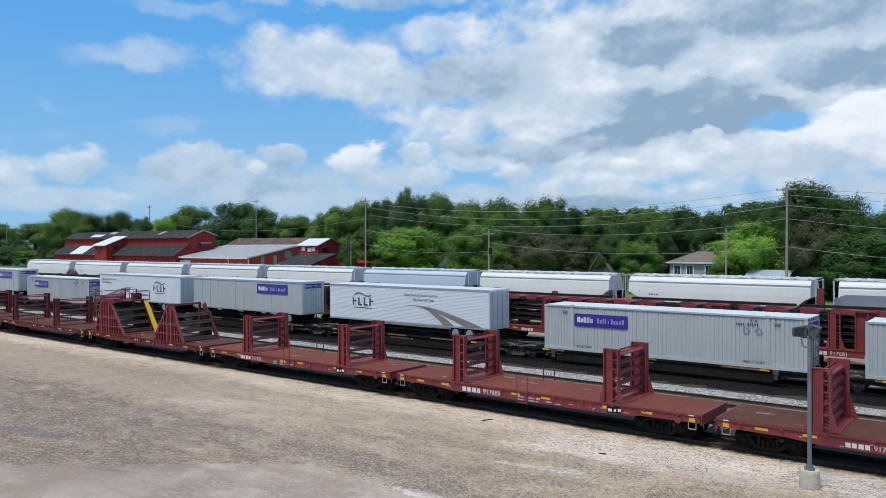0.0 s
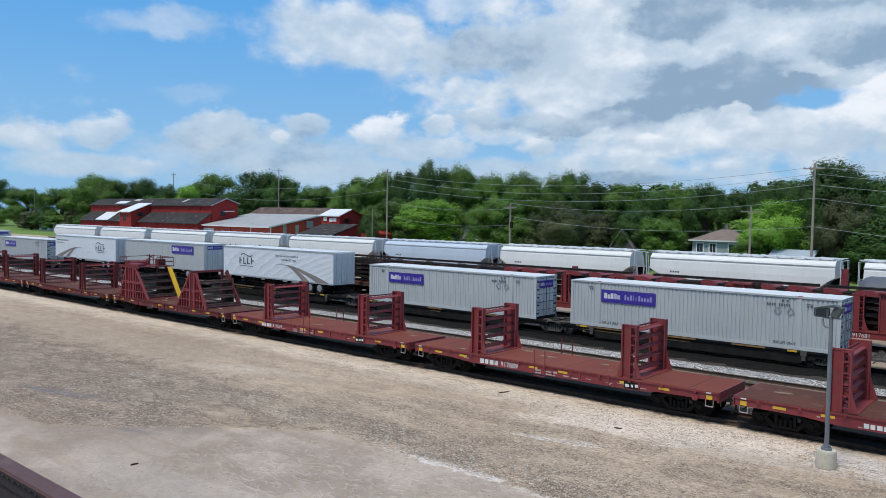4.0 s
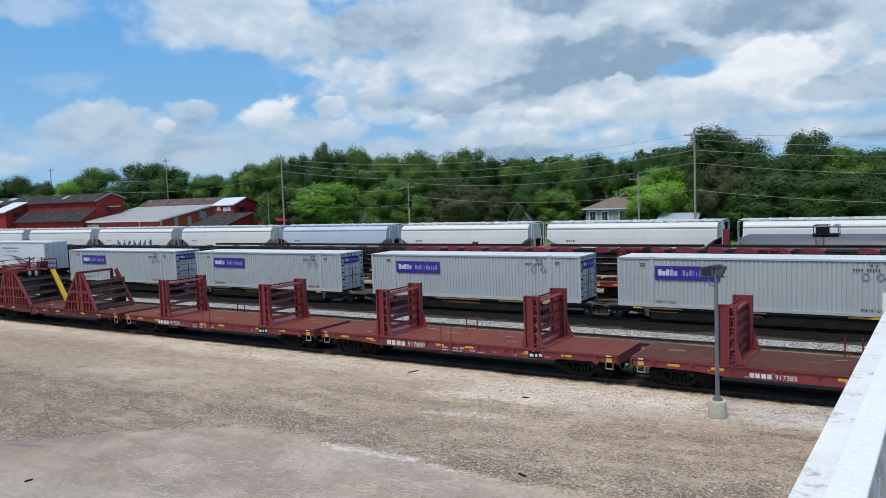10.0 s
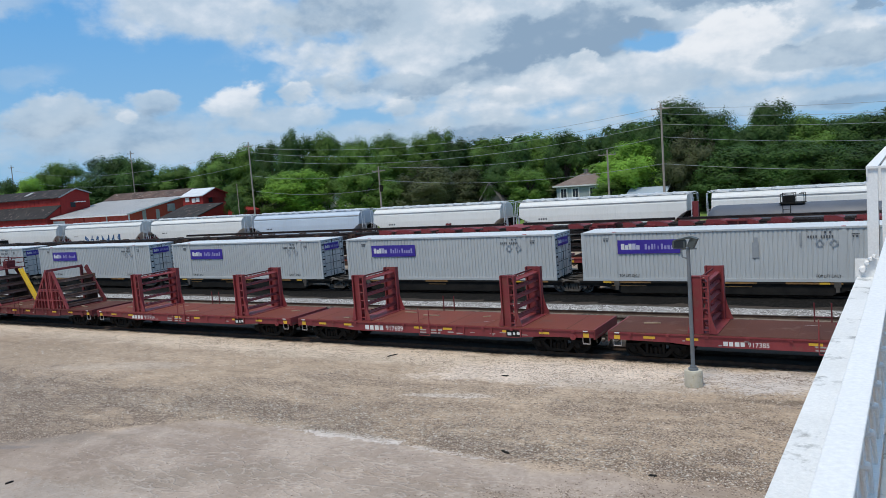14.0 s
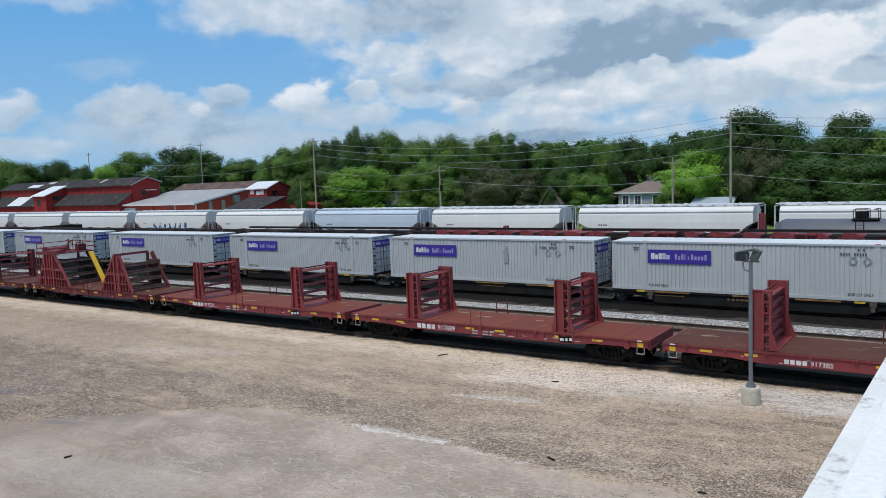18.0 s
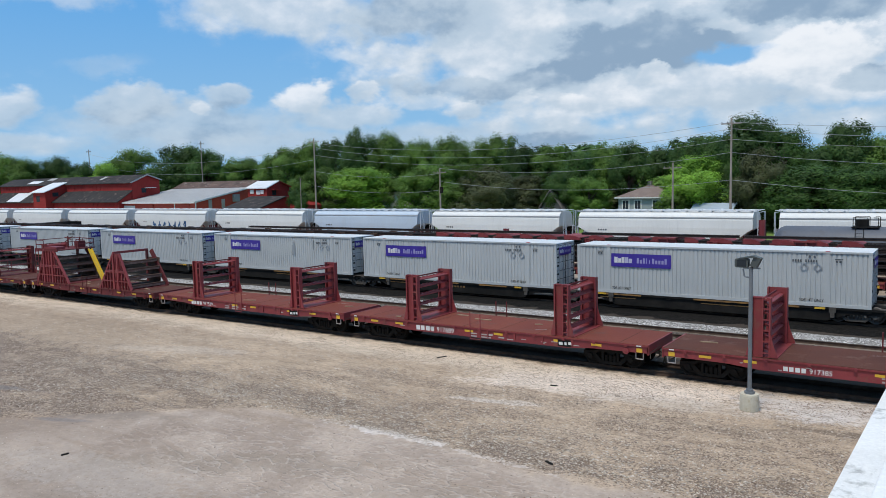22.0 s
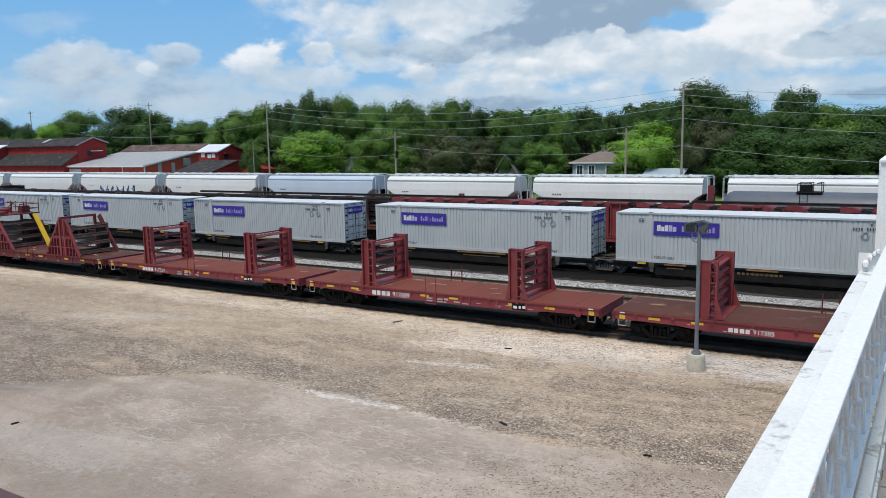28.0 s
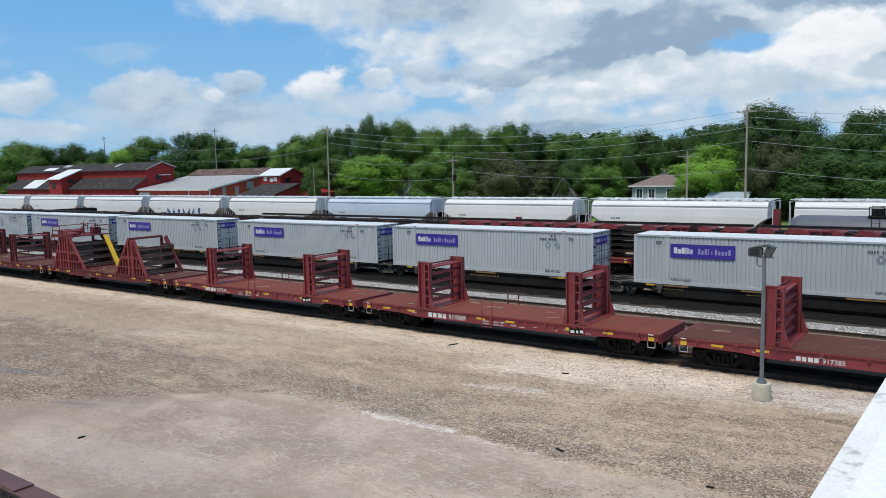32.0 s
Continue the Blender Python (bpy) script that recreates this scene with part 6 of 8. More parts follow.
def running_train():
    joints = []
    for a, b in zip(LOADS, LOADS[1:]):
        joints.append((a[0] + CL + b[0]) / 2)
    joints = [LOADS[0][0] - 1.0] + joints + [LOADS[-1][0] + CL + 1.0]
    for k, (x, kind) in enumerate(LOADS):
        first = k in BREAKS or k == 0
        last = k + 1 in BREAKS or k == len(LOADS) - 1
        spine_wagon(joints[k] + (0.25 if first else 0), joints[k + 1] - (0.25 if last else 0), first, last, k, kind != "box")
        if kind == "box":
            container(x, 1.6 if k == 11 else 0, "pale grey container with purple panel and a scuffed side" if k == 11 else "pale grey corrugated container with purple company panel")
        else:
            trailer(x, kind, k == 4)


running_train()


def train_run(t):
    """Metres that the train has gone to the left at time t: steady at first, then gaining speed."""
    knots = [(0.0, 4.58), (13.0, 4.60), (16.0, 4.78), (20.0, 4.96), (24.0, 5.19), (28.0, 5.29), (32.0, 5.42)]
    s = 0.0
    for (a, va), (b, vb) in zip(knots, knots[1:]):
        u = min(t, b)
        if u > a:
            s += (u - a) * (va + va + (vb - va) * (u - a) / (b - a)) / 2
    return s


def motions():
    times = [i * 0.5 for i in range(65)]
    for ob in ROLLING:
        x, y, z = ob.matrix_basis.translation
        walk(ob, [(t, pose(x - train_run(t), y, z)) for t in times])
    fine = [i * 0.1 for i in range(321)]
    turn = [math.degrees(train_run(t) / 0.42) for t in fine]
    for w, dx in WHEELS:
        walk(w, [(t, pose(dx, 0, 0.42, 0, -a, 0)) for t, a in zip(fine, turn)])

# ---- hopper cars and tank car ----
@once
def hopper_meshes():
    L, m = 17.2, {}
    h = L / 2
    half = [(0.0, 4.72), (0.75, 4.70), (1.12, 4.58), (1.36, 4.36), (1.50, 4.0), (1.56, 3.3), (1.56, 2.4), (1.50, 1.7), (1.30, 1.3)]
    ring = [(y, z) for y, z in half] + [(-y, z) for y, z in reversed(half[1:])]

    def sect(x, lift):
        return [(x, y, max(z, lift)) for y, z in ring]
    body = Shape()
    body.loft([sect(-h + 0.55, 3.25), sect(-h + 1.0, 3.0), sect(-h + 2.6, 1.6), sect(h - 2.6, 1.6), sect(h - 1.0, 3.0), sect(h - 0.55, 3.25)])
    m["body"] = body
    gt = Shape()
    for s in (-1, 1):
        # grey strip painted in for the shadow under the running-board edge
        gt.box(-h + 0.5, h - 0.5, s * 1.44 - 0.05, s * 1.44 + 0.05, 4.14, 4.24)
        gt.box(-h + 0.3, h - 0.3, s * 1.52 - 0.04, s * 1.52 + 0.04, 1.1, 1.42)
    m["trim"] = gt
    rb = Shape()
    for s in (-1, 1):
        rb.box(-h + 0.1, h - 0.1, s * 0.78 - 0.20, s * 0.78 + 0.20, 4.80, 4.84)
    for k in range(15):
        x = -h + 0.8 + k * (L - 1.6) / 14
        rb.box(x - 0.03, x + 0.03, -1.0, 1.0, 4.72, 4.80)
    m["board"] = rb.mesh("running_board", M_HATCH)
    m["hatch"] = Shape().prism([(-0.55, 4.70), (0.55, 4.70), (0.55, 4.84), (0.45, 4.88), (-0.45, 4.88), (-0.50, 4.92), (-0.60, 4.92), (-0.60, 4.74)], 1, -0.32, 0.32).mesh("hatch", M_HATCH)
    en = Shape()
    for y in (-1.42, -0.98):
        en.tube((0, y, 1.0), (0, y, 4.7), 0.028, 6)
    for k in range(11):
        en.bar((0, -1.42, 1.2 + k * 0.32), (0, -0.98, 1.2 + k * 0.32), 0.025, 0.025)
    for y in (0.98, 1.42):
        en.tube((0, y, 1.0), (0, y, 4.7), 0.028, 6)
    en.tube((0, -1.42, 4.66), (0, 1.42, 4.66), 0.03, 6)
    en.tube((0, -1.42, 3.2), (0, 1.42, 3.2), 0.03, 6)
    for y in (-0.5, 0.5):
        en.bar((0, y, 1.1), (0.0, y * 1.6, 3.3), 0.10, 0.10)
    m["ladder"] = en.mesh("end_ladder", M_HATCH)
    pl = Shape().box(-0.55, 0.55, -1.45, 1.45, 1.08, 1.16)
    pl.bar((-0.5, -1.3, 1.15), (1.6, -1.3, 3.1), 0.12, 0.10).bar((-0.5, 1.3, 1.15), (1.6, 1.3, 3.1), 0.12, 0.10)
    pl.box(0.2, 0.5, -0.8, 0.8, 1.16, 2.6)
    m["plat"] = pl.mesh("end_platform", M_RED_OLD)
    # added black sheets stand in for the shaded void under the end slopes
    m["web"] = Shape().box(-0.35, 2.3, 0.9, 0.98, 1.16, 3.15).box(1.1, 1.2, -1.3, 0.9, 1.2, 2.6).mesh("end_web", M_BLACK)
    ch = Shape()
    for k in (-1, 0, 1):
        x = k * 4.1
        ch.add([(x - 1.9, -1.4, 1.62), (x + 1.9, -1.4, 1.62), (x + 1.9, 1.4, 1.62), (x - 1.9, 1.4, 1.62), (x - 0.4, -0.5, 0.45), (x + 0.4, -0.5, 0.45), (x + 0.4, 0.5, 0.45), (x - 0.4, 0.5, 0.45)], [(0, 1, 5, 4), (1, 2, 6, 5), (2, 3, 7, 6), (3, 0, 4, 7), (7, 6, 5, 4), (0, 3, 2, 1)])
    m["chute"] = ch.mesh("discharge_chute", M_HATCH)
    return m


@once
def hopper_body_mesh(blue):
    return hopper_meshes()["body"].mesh("body", M_HOPPER_BLUE if blue else M_HOPPER)


@once
def hopper_trim_mesh(blue):
    return hopper_meshes()["trim"].mesh("side_trim", M_EAVE)


def hopper(x0, x1, blue=False, scrawl=False):
    m = hopper_meshes()
    lab = "pale blue covered hopper car with rounded sides" if blue else "white covered hopper car with blue spray scrawl" if scrawl else "white covered hopper car with rounded sides"
    c = thing("covered_hopper", lab, "hopper car", Matrix.Translation(((x0 + x1) / 2, T6, 0)), "parked hopper cars")
    c.scale = ((x1 - x0) / 18.2, 1, 1)
    h = 17.2 / 2
    part("body", hopper_body_mesh(blue), None, c, smooth=False)
    part("side_trim", hopper_trim_mesh(blue), None, c)
    part("running_board", m["board"], None, c)
    for k in range(10):
        part("hatch", m["hatch"], None, c, "", Matrix.Translation((-h + 1.4 + k * (17.2 - 2.8) / 9, 0, 0)))
    part("discharge_chute", m["chute"], None, c)
    for s in (-1, 1):
        part("end_ladder", m["ladder"], None, c, "", pose(s * (h - 0.15), 0, 0, 0, 0, 0 if s > 0 else 180))
        part("end_platform", m["plat"], None, c, "", pose(s * (h - 0.3), 0, 0, 0, 0, 180 if s > 0 else 0))
        part("end_web", m["web"], None, c, "added black sheet standing in for the shaded end void", pose(s * (h - 0.3), 0, 0, 0, 0, 180 if s > 0 else 0) @ Matrix.Translation((0, 0 if s < 0 else -1.88, 0)))
        part("coupler", coupler_mesh(), None, c, "", pose(s * (h - 0.1), 0, 0, 0, 0, 0 if s > 0 else 180))
        truck(c, s * (h - 1.9), False)
    for k in range(4):
        part("lettering", B(-h + 2.6 + k * 0.24, -h + 2.74 + k * 0.24, -1.575, -1.565, 2.95, 3.10), M_GREYMARK if x0 < -100 else M_DARKMARK, c, "dark reporting mark")
    if scrawl:
        rnd, spray = random.Random(9), pbr("blue_spray", (0.03, 0.10, 0.26), (0.05, 0.14, 0.30), 2.0, 0.6)
        for k in range(7):
            a = -h + 5.0 + k * 1.15
            pts = [(a + rnd.uniform(0, 0.9), rnd.uniform(2.1, 3.2)) for _ in range(5)]
            sc = Shape()
            for p, q in zip(pts, pts[1:]):
                sc.bar((p[0], -1.575, p[1]), (q[0], -1.575, q[1]), 0.012, 0.16)
            part("scrawl", sc, spray, c, "dark blue sprayed scrawl")
    return c


GAPS = [-161.6, -141.7, -123.5, -104.9, -86.1, -67.3, -49.5, -32.1, -14.0, 4.2, 22.4, 40.6]
for k_, (a_, b_) in enumerate(zip(GAPS, GAPS[1:])):
    hopper(a_, b_, blue=abs(a_ + 67.3) < 0.1, scrawl=abs(a_ + 104.9) < 0.1)


def tank_car(x0, x1, y):
    L = x1 - x0
    c = thing("tank_car", "dark grey-blue tank car with top platform", "tank car", Matrix.Translation((x0, y, 0)))
    n, zc = 32, 2.66
    rings = []
    for u, rr in ((0.55, 0.35), (0.62, 0.75), (0.78, 1.10), (1.02, 1.33), (1.35, 1.45), (L - 1.35, 1.45), (L - 1.02, 1.33), (L - 0.78, 1.10), (L - 0.62, 0.75), (L - 0.55, 0.35)):
        rings.append([(u, rr * math.cos(k * math.tau / n), zc + rr * math.sin(k * math.tau / n)) for k in range(n)])
    part("tank", Shape().loft(rings), M_TANK, c, smooth=True)
    xm = 6.3
    part("dome", Shape().tube((xm, 0, zc + 1.3), (xm, 0, zc + 1.95), 0.42, 16), M_BLACK, c, "black valve housing")
    part("walkway", Shape().box(xm - 0.6, xm + 1.1, -0.75, 0.75, zc + 1.40, zc + 1.46), M_BLACK, c, "black top platform")
    g = Shape()
    for xx in (-0.5, 0.4, 1.05):
        for yy in (-0.7, 0.7):
            g.tube((xm + xx, yy, zc + 1.45), (xm + xx, yy, zc + 2.1), 0.03, 6)
    for yy in (-0.7, 0.7):
        for a, b in ((-0.5, 0.4), (0.75, 1.05)):
            g.tube((xm + a, yy, zc + 2.1), (xm + b, yy, zc + 2.1), 0.028, 6)
    part("guard_rail", g, M_BLACK, c)
    lad = Shape()
    for xx in (xm - 0.3, xm + 0.2):
        lad.tube((xx, -1.5, 1.1), (xx, -1.2, zc + 1.4), 0.025, 6)
    for k in range(9):
        lad.bar((xm - 0.3, -1.5 + 0.03 * k, 1.3 + k * 0.3), (xm + 0.2, -1.5 + 0.03 * k, 1.3 + k * 0.3), 0.025, 0.025)
    part("ladder", lad, M_BLACK, c)
    part("underframe", Shape().box(0.3, L - 0.3, -0.35, 0.35, 0.85, 1.2).box(0.3, 2.6, -1.4, 1.4, 1.05, 1.15).box(L - 2.6, L - 0.3, -1.4, 1.4, 1.05, 1.15), M_BLACK, c)
    for xx in (2.0, L - 2.0):
        truck(c, xx, False)
    return c


tank_car(-12.4, 4.6, T5)


def dark_gondola(x0, x1, y):
    c = thing("gondola_car", "black open gondola car", "gondola car", Matrix.Translation((x0, y, 0)))
    L = x1 - x0
    sh = Shape()
    for yy in (-1.5, 1.44):
        sh.prism([(0, 1.1), (L, 1.1), (L, 3.35), (L - 3, 3.35), (1.2, 3.0), (0, 2.9)], 1, yy, yy + 0.06)
    part("side", sh, M_BLACK, c)
    ribs = Shape()
    for k in range(11):
        xx = 0.2 + k * (L - 0.4) / 10
        ribs.box(xx - 0.06, xx + 0.06, -1.6, -1.5, 1.1, 2.85)
    part("rib", ribs, M_BLACK, c)
    part("floor", B(0, L, -1.46, 1.46, 1.05, 1.15), M_BLACK, c)
    part("end", Shape().box(0, 0.08, -1.46, 1.46, 1.1, 2.9).box(L - 0.08, L, -1.46, 1.46, 1.1, 3.35), M_BLACK, c)
    for xx in (1.9, L - 1.9):
        truck(c, xx, False)


dark_gondola(-120.0, -112.6 + 4.5, T5)


# ---- lamp post in the yard ----
def lamp_post():
    x, y = -5.98, 26.75
    c = thing("yard_lamp_post", "grey steel yard lamp post on a concrete base", "lamp post", Matrix.Translation((x, y, 0)))
    n = 20
    part("base", Shape().loft([[(r * math.cos(k * math.tau / n), r * math.sin(k * math.tau / n), z) for k in range(n)] for z, r in ((0, 0.31), (0.02, 0.32), (0.52, 0.31), (0.58, 0.295), (0.58, 0.05))]), M_CONC, c, "stained round concrete base")
    part("flange", Shape().tube((0, 0, 0.58), (0, 0, 0.66), 0.17, 14).tube((0, 0, 0.66), (0, 0, 0.74), 0.12, 14), M_GALV, c)
    lean = 0.0
    part("pole", Shape().tube((0, 0, 0.6), (lean, 0, 4.92), 0.072, 14, 0.062), M_GALV, c, smooth=False)
    part("bracket", Shape().tube((lean, 0, 4.55), (lean - 0.20, -0.05, 4.61), 0.028, 8).tube((lean - 0.20, -0.05, 4.61), (lean - 0.24, -0.05, 4.85), 0.028, 8).bar((lean - 0.26, 0, 4.89), (lean + 0.30, 0, 4.89), 0.05, 0.05).tube((lean + 0.02, 0, 4.9), (lean + 0.02, 0, 4.98), 0.035, 8), M_GALV, c)
    lamp = part("floodlight", Shape().prism([(-0.46, 4.91), (-0.10, 4.91), (-0.06, 4.97), (-0.06, 5.16), (-0.10, 5.21), (-0.46, 5.21), (-0.50, 5.16), (-0.50, 4.97)], 1, -0.14, 0.10), M_FLOOD, c, "boxy grey floodlight")
    part("lens", B(-0.43, -0.13, -0.155, -0.14, 4.95, 5.17), M_WINDOW, lamp, "dark glass lens")
    part("floodlight", Shape().prism([(-0.02, 4.99), (0.18, 4.89), (0.34, 5.23), (0.12, 5.31)], 1, -0.12, 0.22), M_FLOOD, c, "side-on grey floodlight")
    part("visor", Shape().prism([(-0.38, 5.23), (0.10, 5.33), (0.20, 5.28), (0.10, 5.25), (-0.38, 5.21)], 1, -0.18, 0.14), M_FLOOD, lamp)


lamp_post()


# ---- white footbridge and dark girder ----
def footbridge():
    """The white pony truss that the camera leans over: hand rail, knobbed lattice, kerb and planks; the boxed top chord starts further on."""
    br = thing("footbridge", "white painted riveted steel footbridge with lattice railing", "bridge", pose(0.0, 0.0, 0, 0, 0, -1.7))
    yb, ye, yp = -3.0, 27.5, 7.5
    part("hand_rail", Shape().box(-0.214, -0.134, yb, ye, 7.435, 7.45).box(-0.214, -0.204, yb, ye, 7.36, 7.436), M_BRIDGE, br, "bright white flat hand rail", bevel=0.004)
    part("chord", B(-0.385, -0.205, yb, 5.92, 7.185, 7.20), M_BRIDGE_DIRTY, br, "grimy white riveted chord plate", bevel=0.004)
    part("chord_web", B(-0.385, -0.372, yb, 5.92, 7.02, 7.184), M_BRIDGE_DIRTY, br)
    clip = Shape().box(-0.226, -0.209, 0, 0.012, 0, 0.045).box(-0.226, -0.209, 0.03, 0.042, 0, 0.045).mesh("clip", M_BRIDGE)
    y = 0.9
    while y < 5.8:
        part("clip", clip, None, br, "", Matrix.Translation((0, y, 7.20)))
        y += 0.62
    # crossing round bars with a knob where they meet
    p, z0, z1 = 0.325, 6.75, 7.43
    x = -0.185
    one = Shape().tube((x, 0, z1), (x, 0.52, z0), 0.0098, 7).mesh("lattice_bar", M_BRIDGE)
    two = Shape().tube((x - 0.016, 0.52, z1), (x - 0.016, 0, z0), 0.0098, 7).mesh("lattice_bar", M_BRIDGE)
    n = 9
    knob = Shape().loft([[(x + a, r * math.cos(k * math.tau / n), 7.09 + r * math.sin(k * math.tau / n)) for k in range(n)] for a, r in ((-0.036, 0.006), (-0.032, 0.013), (-0.020, 0.017), (0.012, 0.017), (0.024, 0.013), (0.028, 0.005))]).mesh("knob", M_BRIDGE)
    y = 0.1
    while y < 16.0:
        part("lattice_bar", one, None, br, "", Matrix.Translation((0, y, 0)))
        part("lattice_bar", two, None, br, "", Matrix.Translation((0, y, 0)))
        part("knob", knob, None, br, "", Matrix.Translation((0, y + 0.26, 0)))
        y += p
    part("bottom_rail", Shape().box(-0.212, -0.168, yb, ye, 6.725, 6.755).box(-0.212, -0.204, yb, ye, 6.66, 6.724), M_BRIDGE, br, bevel=0.003)
    part("kerb_board", Shape().box(-0.166, -0.112, yb, ye, 6.60, 6.70).box(-0.166, -0.100, yb, ye, 6.60, 6.628), M_KERB, br, "cream-white kerb board with moss along its foot", bevel=0.006)
    rnd = random.Random(4)
    plank = B(0, 2.2, 0, 0.185, -0.05, 0).mesh("plank", M_PLANK)
    y = yb
    while y < ye:
        part("plank", plank, None, br, "", pose(-0.095 + rnd.uniform(-0.004, 0.004), y, 6.615 + rnd.uniform(-0.005, 0.005), 0, 0, rnd.uniform(-0.12, 0.12)))
        y += 0.195
    part("far_railing", Shape().box(2.12, 2.2, yb, ye, 7.43, 7.45).box(2.12, 2.16, yb, ye, 6.72, 6.75), M_BRIDGE, br)
    for y in (yb + 0.1, 1.9, 4.6, 7.4, 10.2, 13.0, 16.0, 19.0, 22.0, 25.0, ye - 0.2):
        part("floor_beam", Shape().box(-0.36, 2.3, y, y + 0.012, 6.1, 6.5).box(-0.36, 2.3, y - 0.06, y + 0.07, 6.49, 6.502).box(-0.36, 2.3, y - 0.06, y + 0.07, 6.10, 6.112), M_BRIDGE, br)
    part("stringer", Shape().box(-0.36, -0.30, yb, ye, 6.2, 6.48).box(0.6, 0.7, yb, ye, 6.503, 6.56).box(1.4, 1.5, yb, ye, 6.503, 6.56), M_BRIDGE, br)
    # gusset where the near chord plate ends, with round bolt heads
    part("gusset", Shape().box(-0.392, -0.24, 5.90, 5.915, 7.20, 7.33).prism([(5.91, 7.33), (5.91, 7.02), (6.02, 7.02)], 0, -0.394, -0.386), M_BRIDGE_DIRTY, br)
    for bx, bz, q in ((-0.345, 7.256, 0.026), (-0.318, 7.302, 0.018), (-0.295, 7.33, 0.016), (-0.275, 7.35, 0.014)):
        part("bolt", Shape().tube((bx, 5.86, bz), (bx, 5.90, bz), q * 0.6, 10, q), M_BRIDGE, br, "round white bolt head")
    # end post of two channels with a batten strip, then the rising top chord
    zp = 7.925
    for xa, xb in ((-0.390, -0.302), (-0.276, -0.190)):
        part("end_post", Shape().box(xa, xb, yp, yp + 0.012, 6.2, zp).box(xa, xa + 0.01, yp + 0.012, yp + 0.16, 6.2, zp).box(xb - 0.01, xb, yp + 0.012, yp + 0.16, 6.2, zp), M_BRIDGE, br, "white steel channel", bevel=0.003)
    part("batten", Shape().box(-0.302, -0.276, yp + 0.02, yp + 0.03, 7.62, zp), M_BRIDGE, br)
    for bz in (7.72, 7.62, 7.40, 7.30):
        part("bolt", Shape().tube((-0.225, yp - 0.03, bz), (-0.225, yp, bz), 0.013, 10, 0.022), M_BRIDGE, br, "round white bolt head")
    for (ya, za), (yc, zc) in (((yp - 0.02, zp), (16.2, 8.13)), ((16.2, 8.13), (27.0, 9.2))):
        for xa, xb in ((-0.392, -0.300), (-0.278, -0.188)):
            part("top_chord", Shape().prism([(ya, za), (yc, zc), (yc, zc - 0.02), (ya, za - 0.02)], 0, xa, xb), M_BRIDGE, br, "rising white top chord plate")
        part("top_chord", Shape().prism([(ya, za - 0.022), (yc, zc - 0.022), (yc, zc - 0.09), (ya, za - 0.09)], 0, -0.39, -0.38), M_BRIDGE, br)
        part("top_chord", Shape().prism([(ya, za - 0.022), (yc, zc - 0.022), (yc, zc - 0.09), (ya, za - 0.09)], 0, -0.20, -0.19), M_BRIDGE, br)
    for y in (10.4, 13.2, 16.1, 19.0, 22.0, 25.0):
        top = 7.925 + (y - 7.5) * 0.0236 if y < 16.2 else 8.13 + (y - 16.2) * 0.099
        part("vertical", Shape().box(-0.37, -0.35, y, y + 0.10, 6.2, top - 0.02).box(-0.24, -0.22, y, y + 0.10, 6.2, top - 0.02).box(-0.35, -0.24, y + 0.045, y + 0.055, 6.2, top - 0.02), M_BRIDGE, br, "white truss upright")
    for y in (-2.8, 7.6, 27.2):
        for x in (-0.3, 1.9):
            part("column", B(x, x + 0.2, y - 0.1, y + 0.1, 0, 6.2), M_BRIDGE, br)


GIRDER_COVER = -4.45       # where the upper cover plate ends


def plate_girder():
    g = thing("plate_girder", "dark riveted plate girder with brown top flange", "girder")
    part("flange", Shape().box(-16, -0.6, 1.935, 2.055, 6.285, 6.30).box(-16, GIRDER_COVER, 1.937, 2.053, 6.30, 6.312), M_GIRDER_TOP, g, "brown worn top flange", bevel=0.003)
    part("web", B(-16, -0.6, 1.985, 2.005, 5.0, 6.286), M_GIRDER, g)
    part("angle", Shape().box(-16, -0.6, 1.94, 1.985, 6.265, 6.284).box(-16, -0.6, 1.965, 1.985, 6.17, 6.27), M_GIRDER, g)
    rv, x = Shape(), -15.9
    while x < -0.7:
        rv.tube((x, 1.953, 6.25), (x, 1.965, 6.25), 0.014, 6)
        if int(x * 11) % 7 == 0:
            rv.tube((x, 1.972, 5.9), (x, 1.985, 5.9), 0.014, 6)
        x += 0.09
    part("rivet", rv, M_GIRDER_TOP, g)
    part("support", Shape().box(-15.8, -15.5, 1.75, 2.1, 0, 5.0).box(-1.2, -0.9, 1.75, 2.1, 0, 5.0), M_GIRDER, g)


footbridge()
plate_girder()

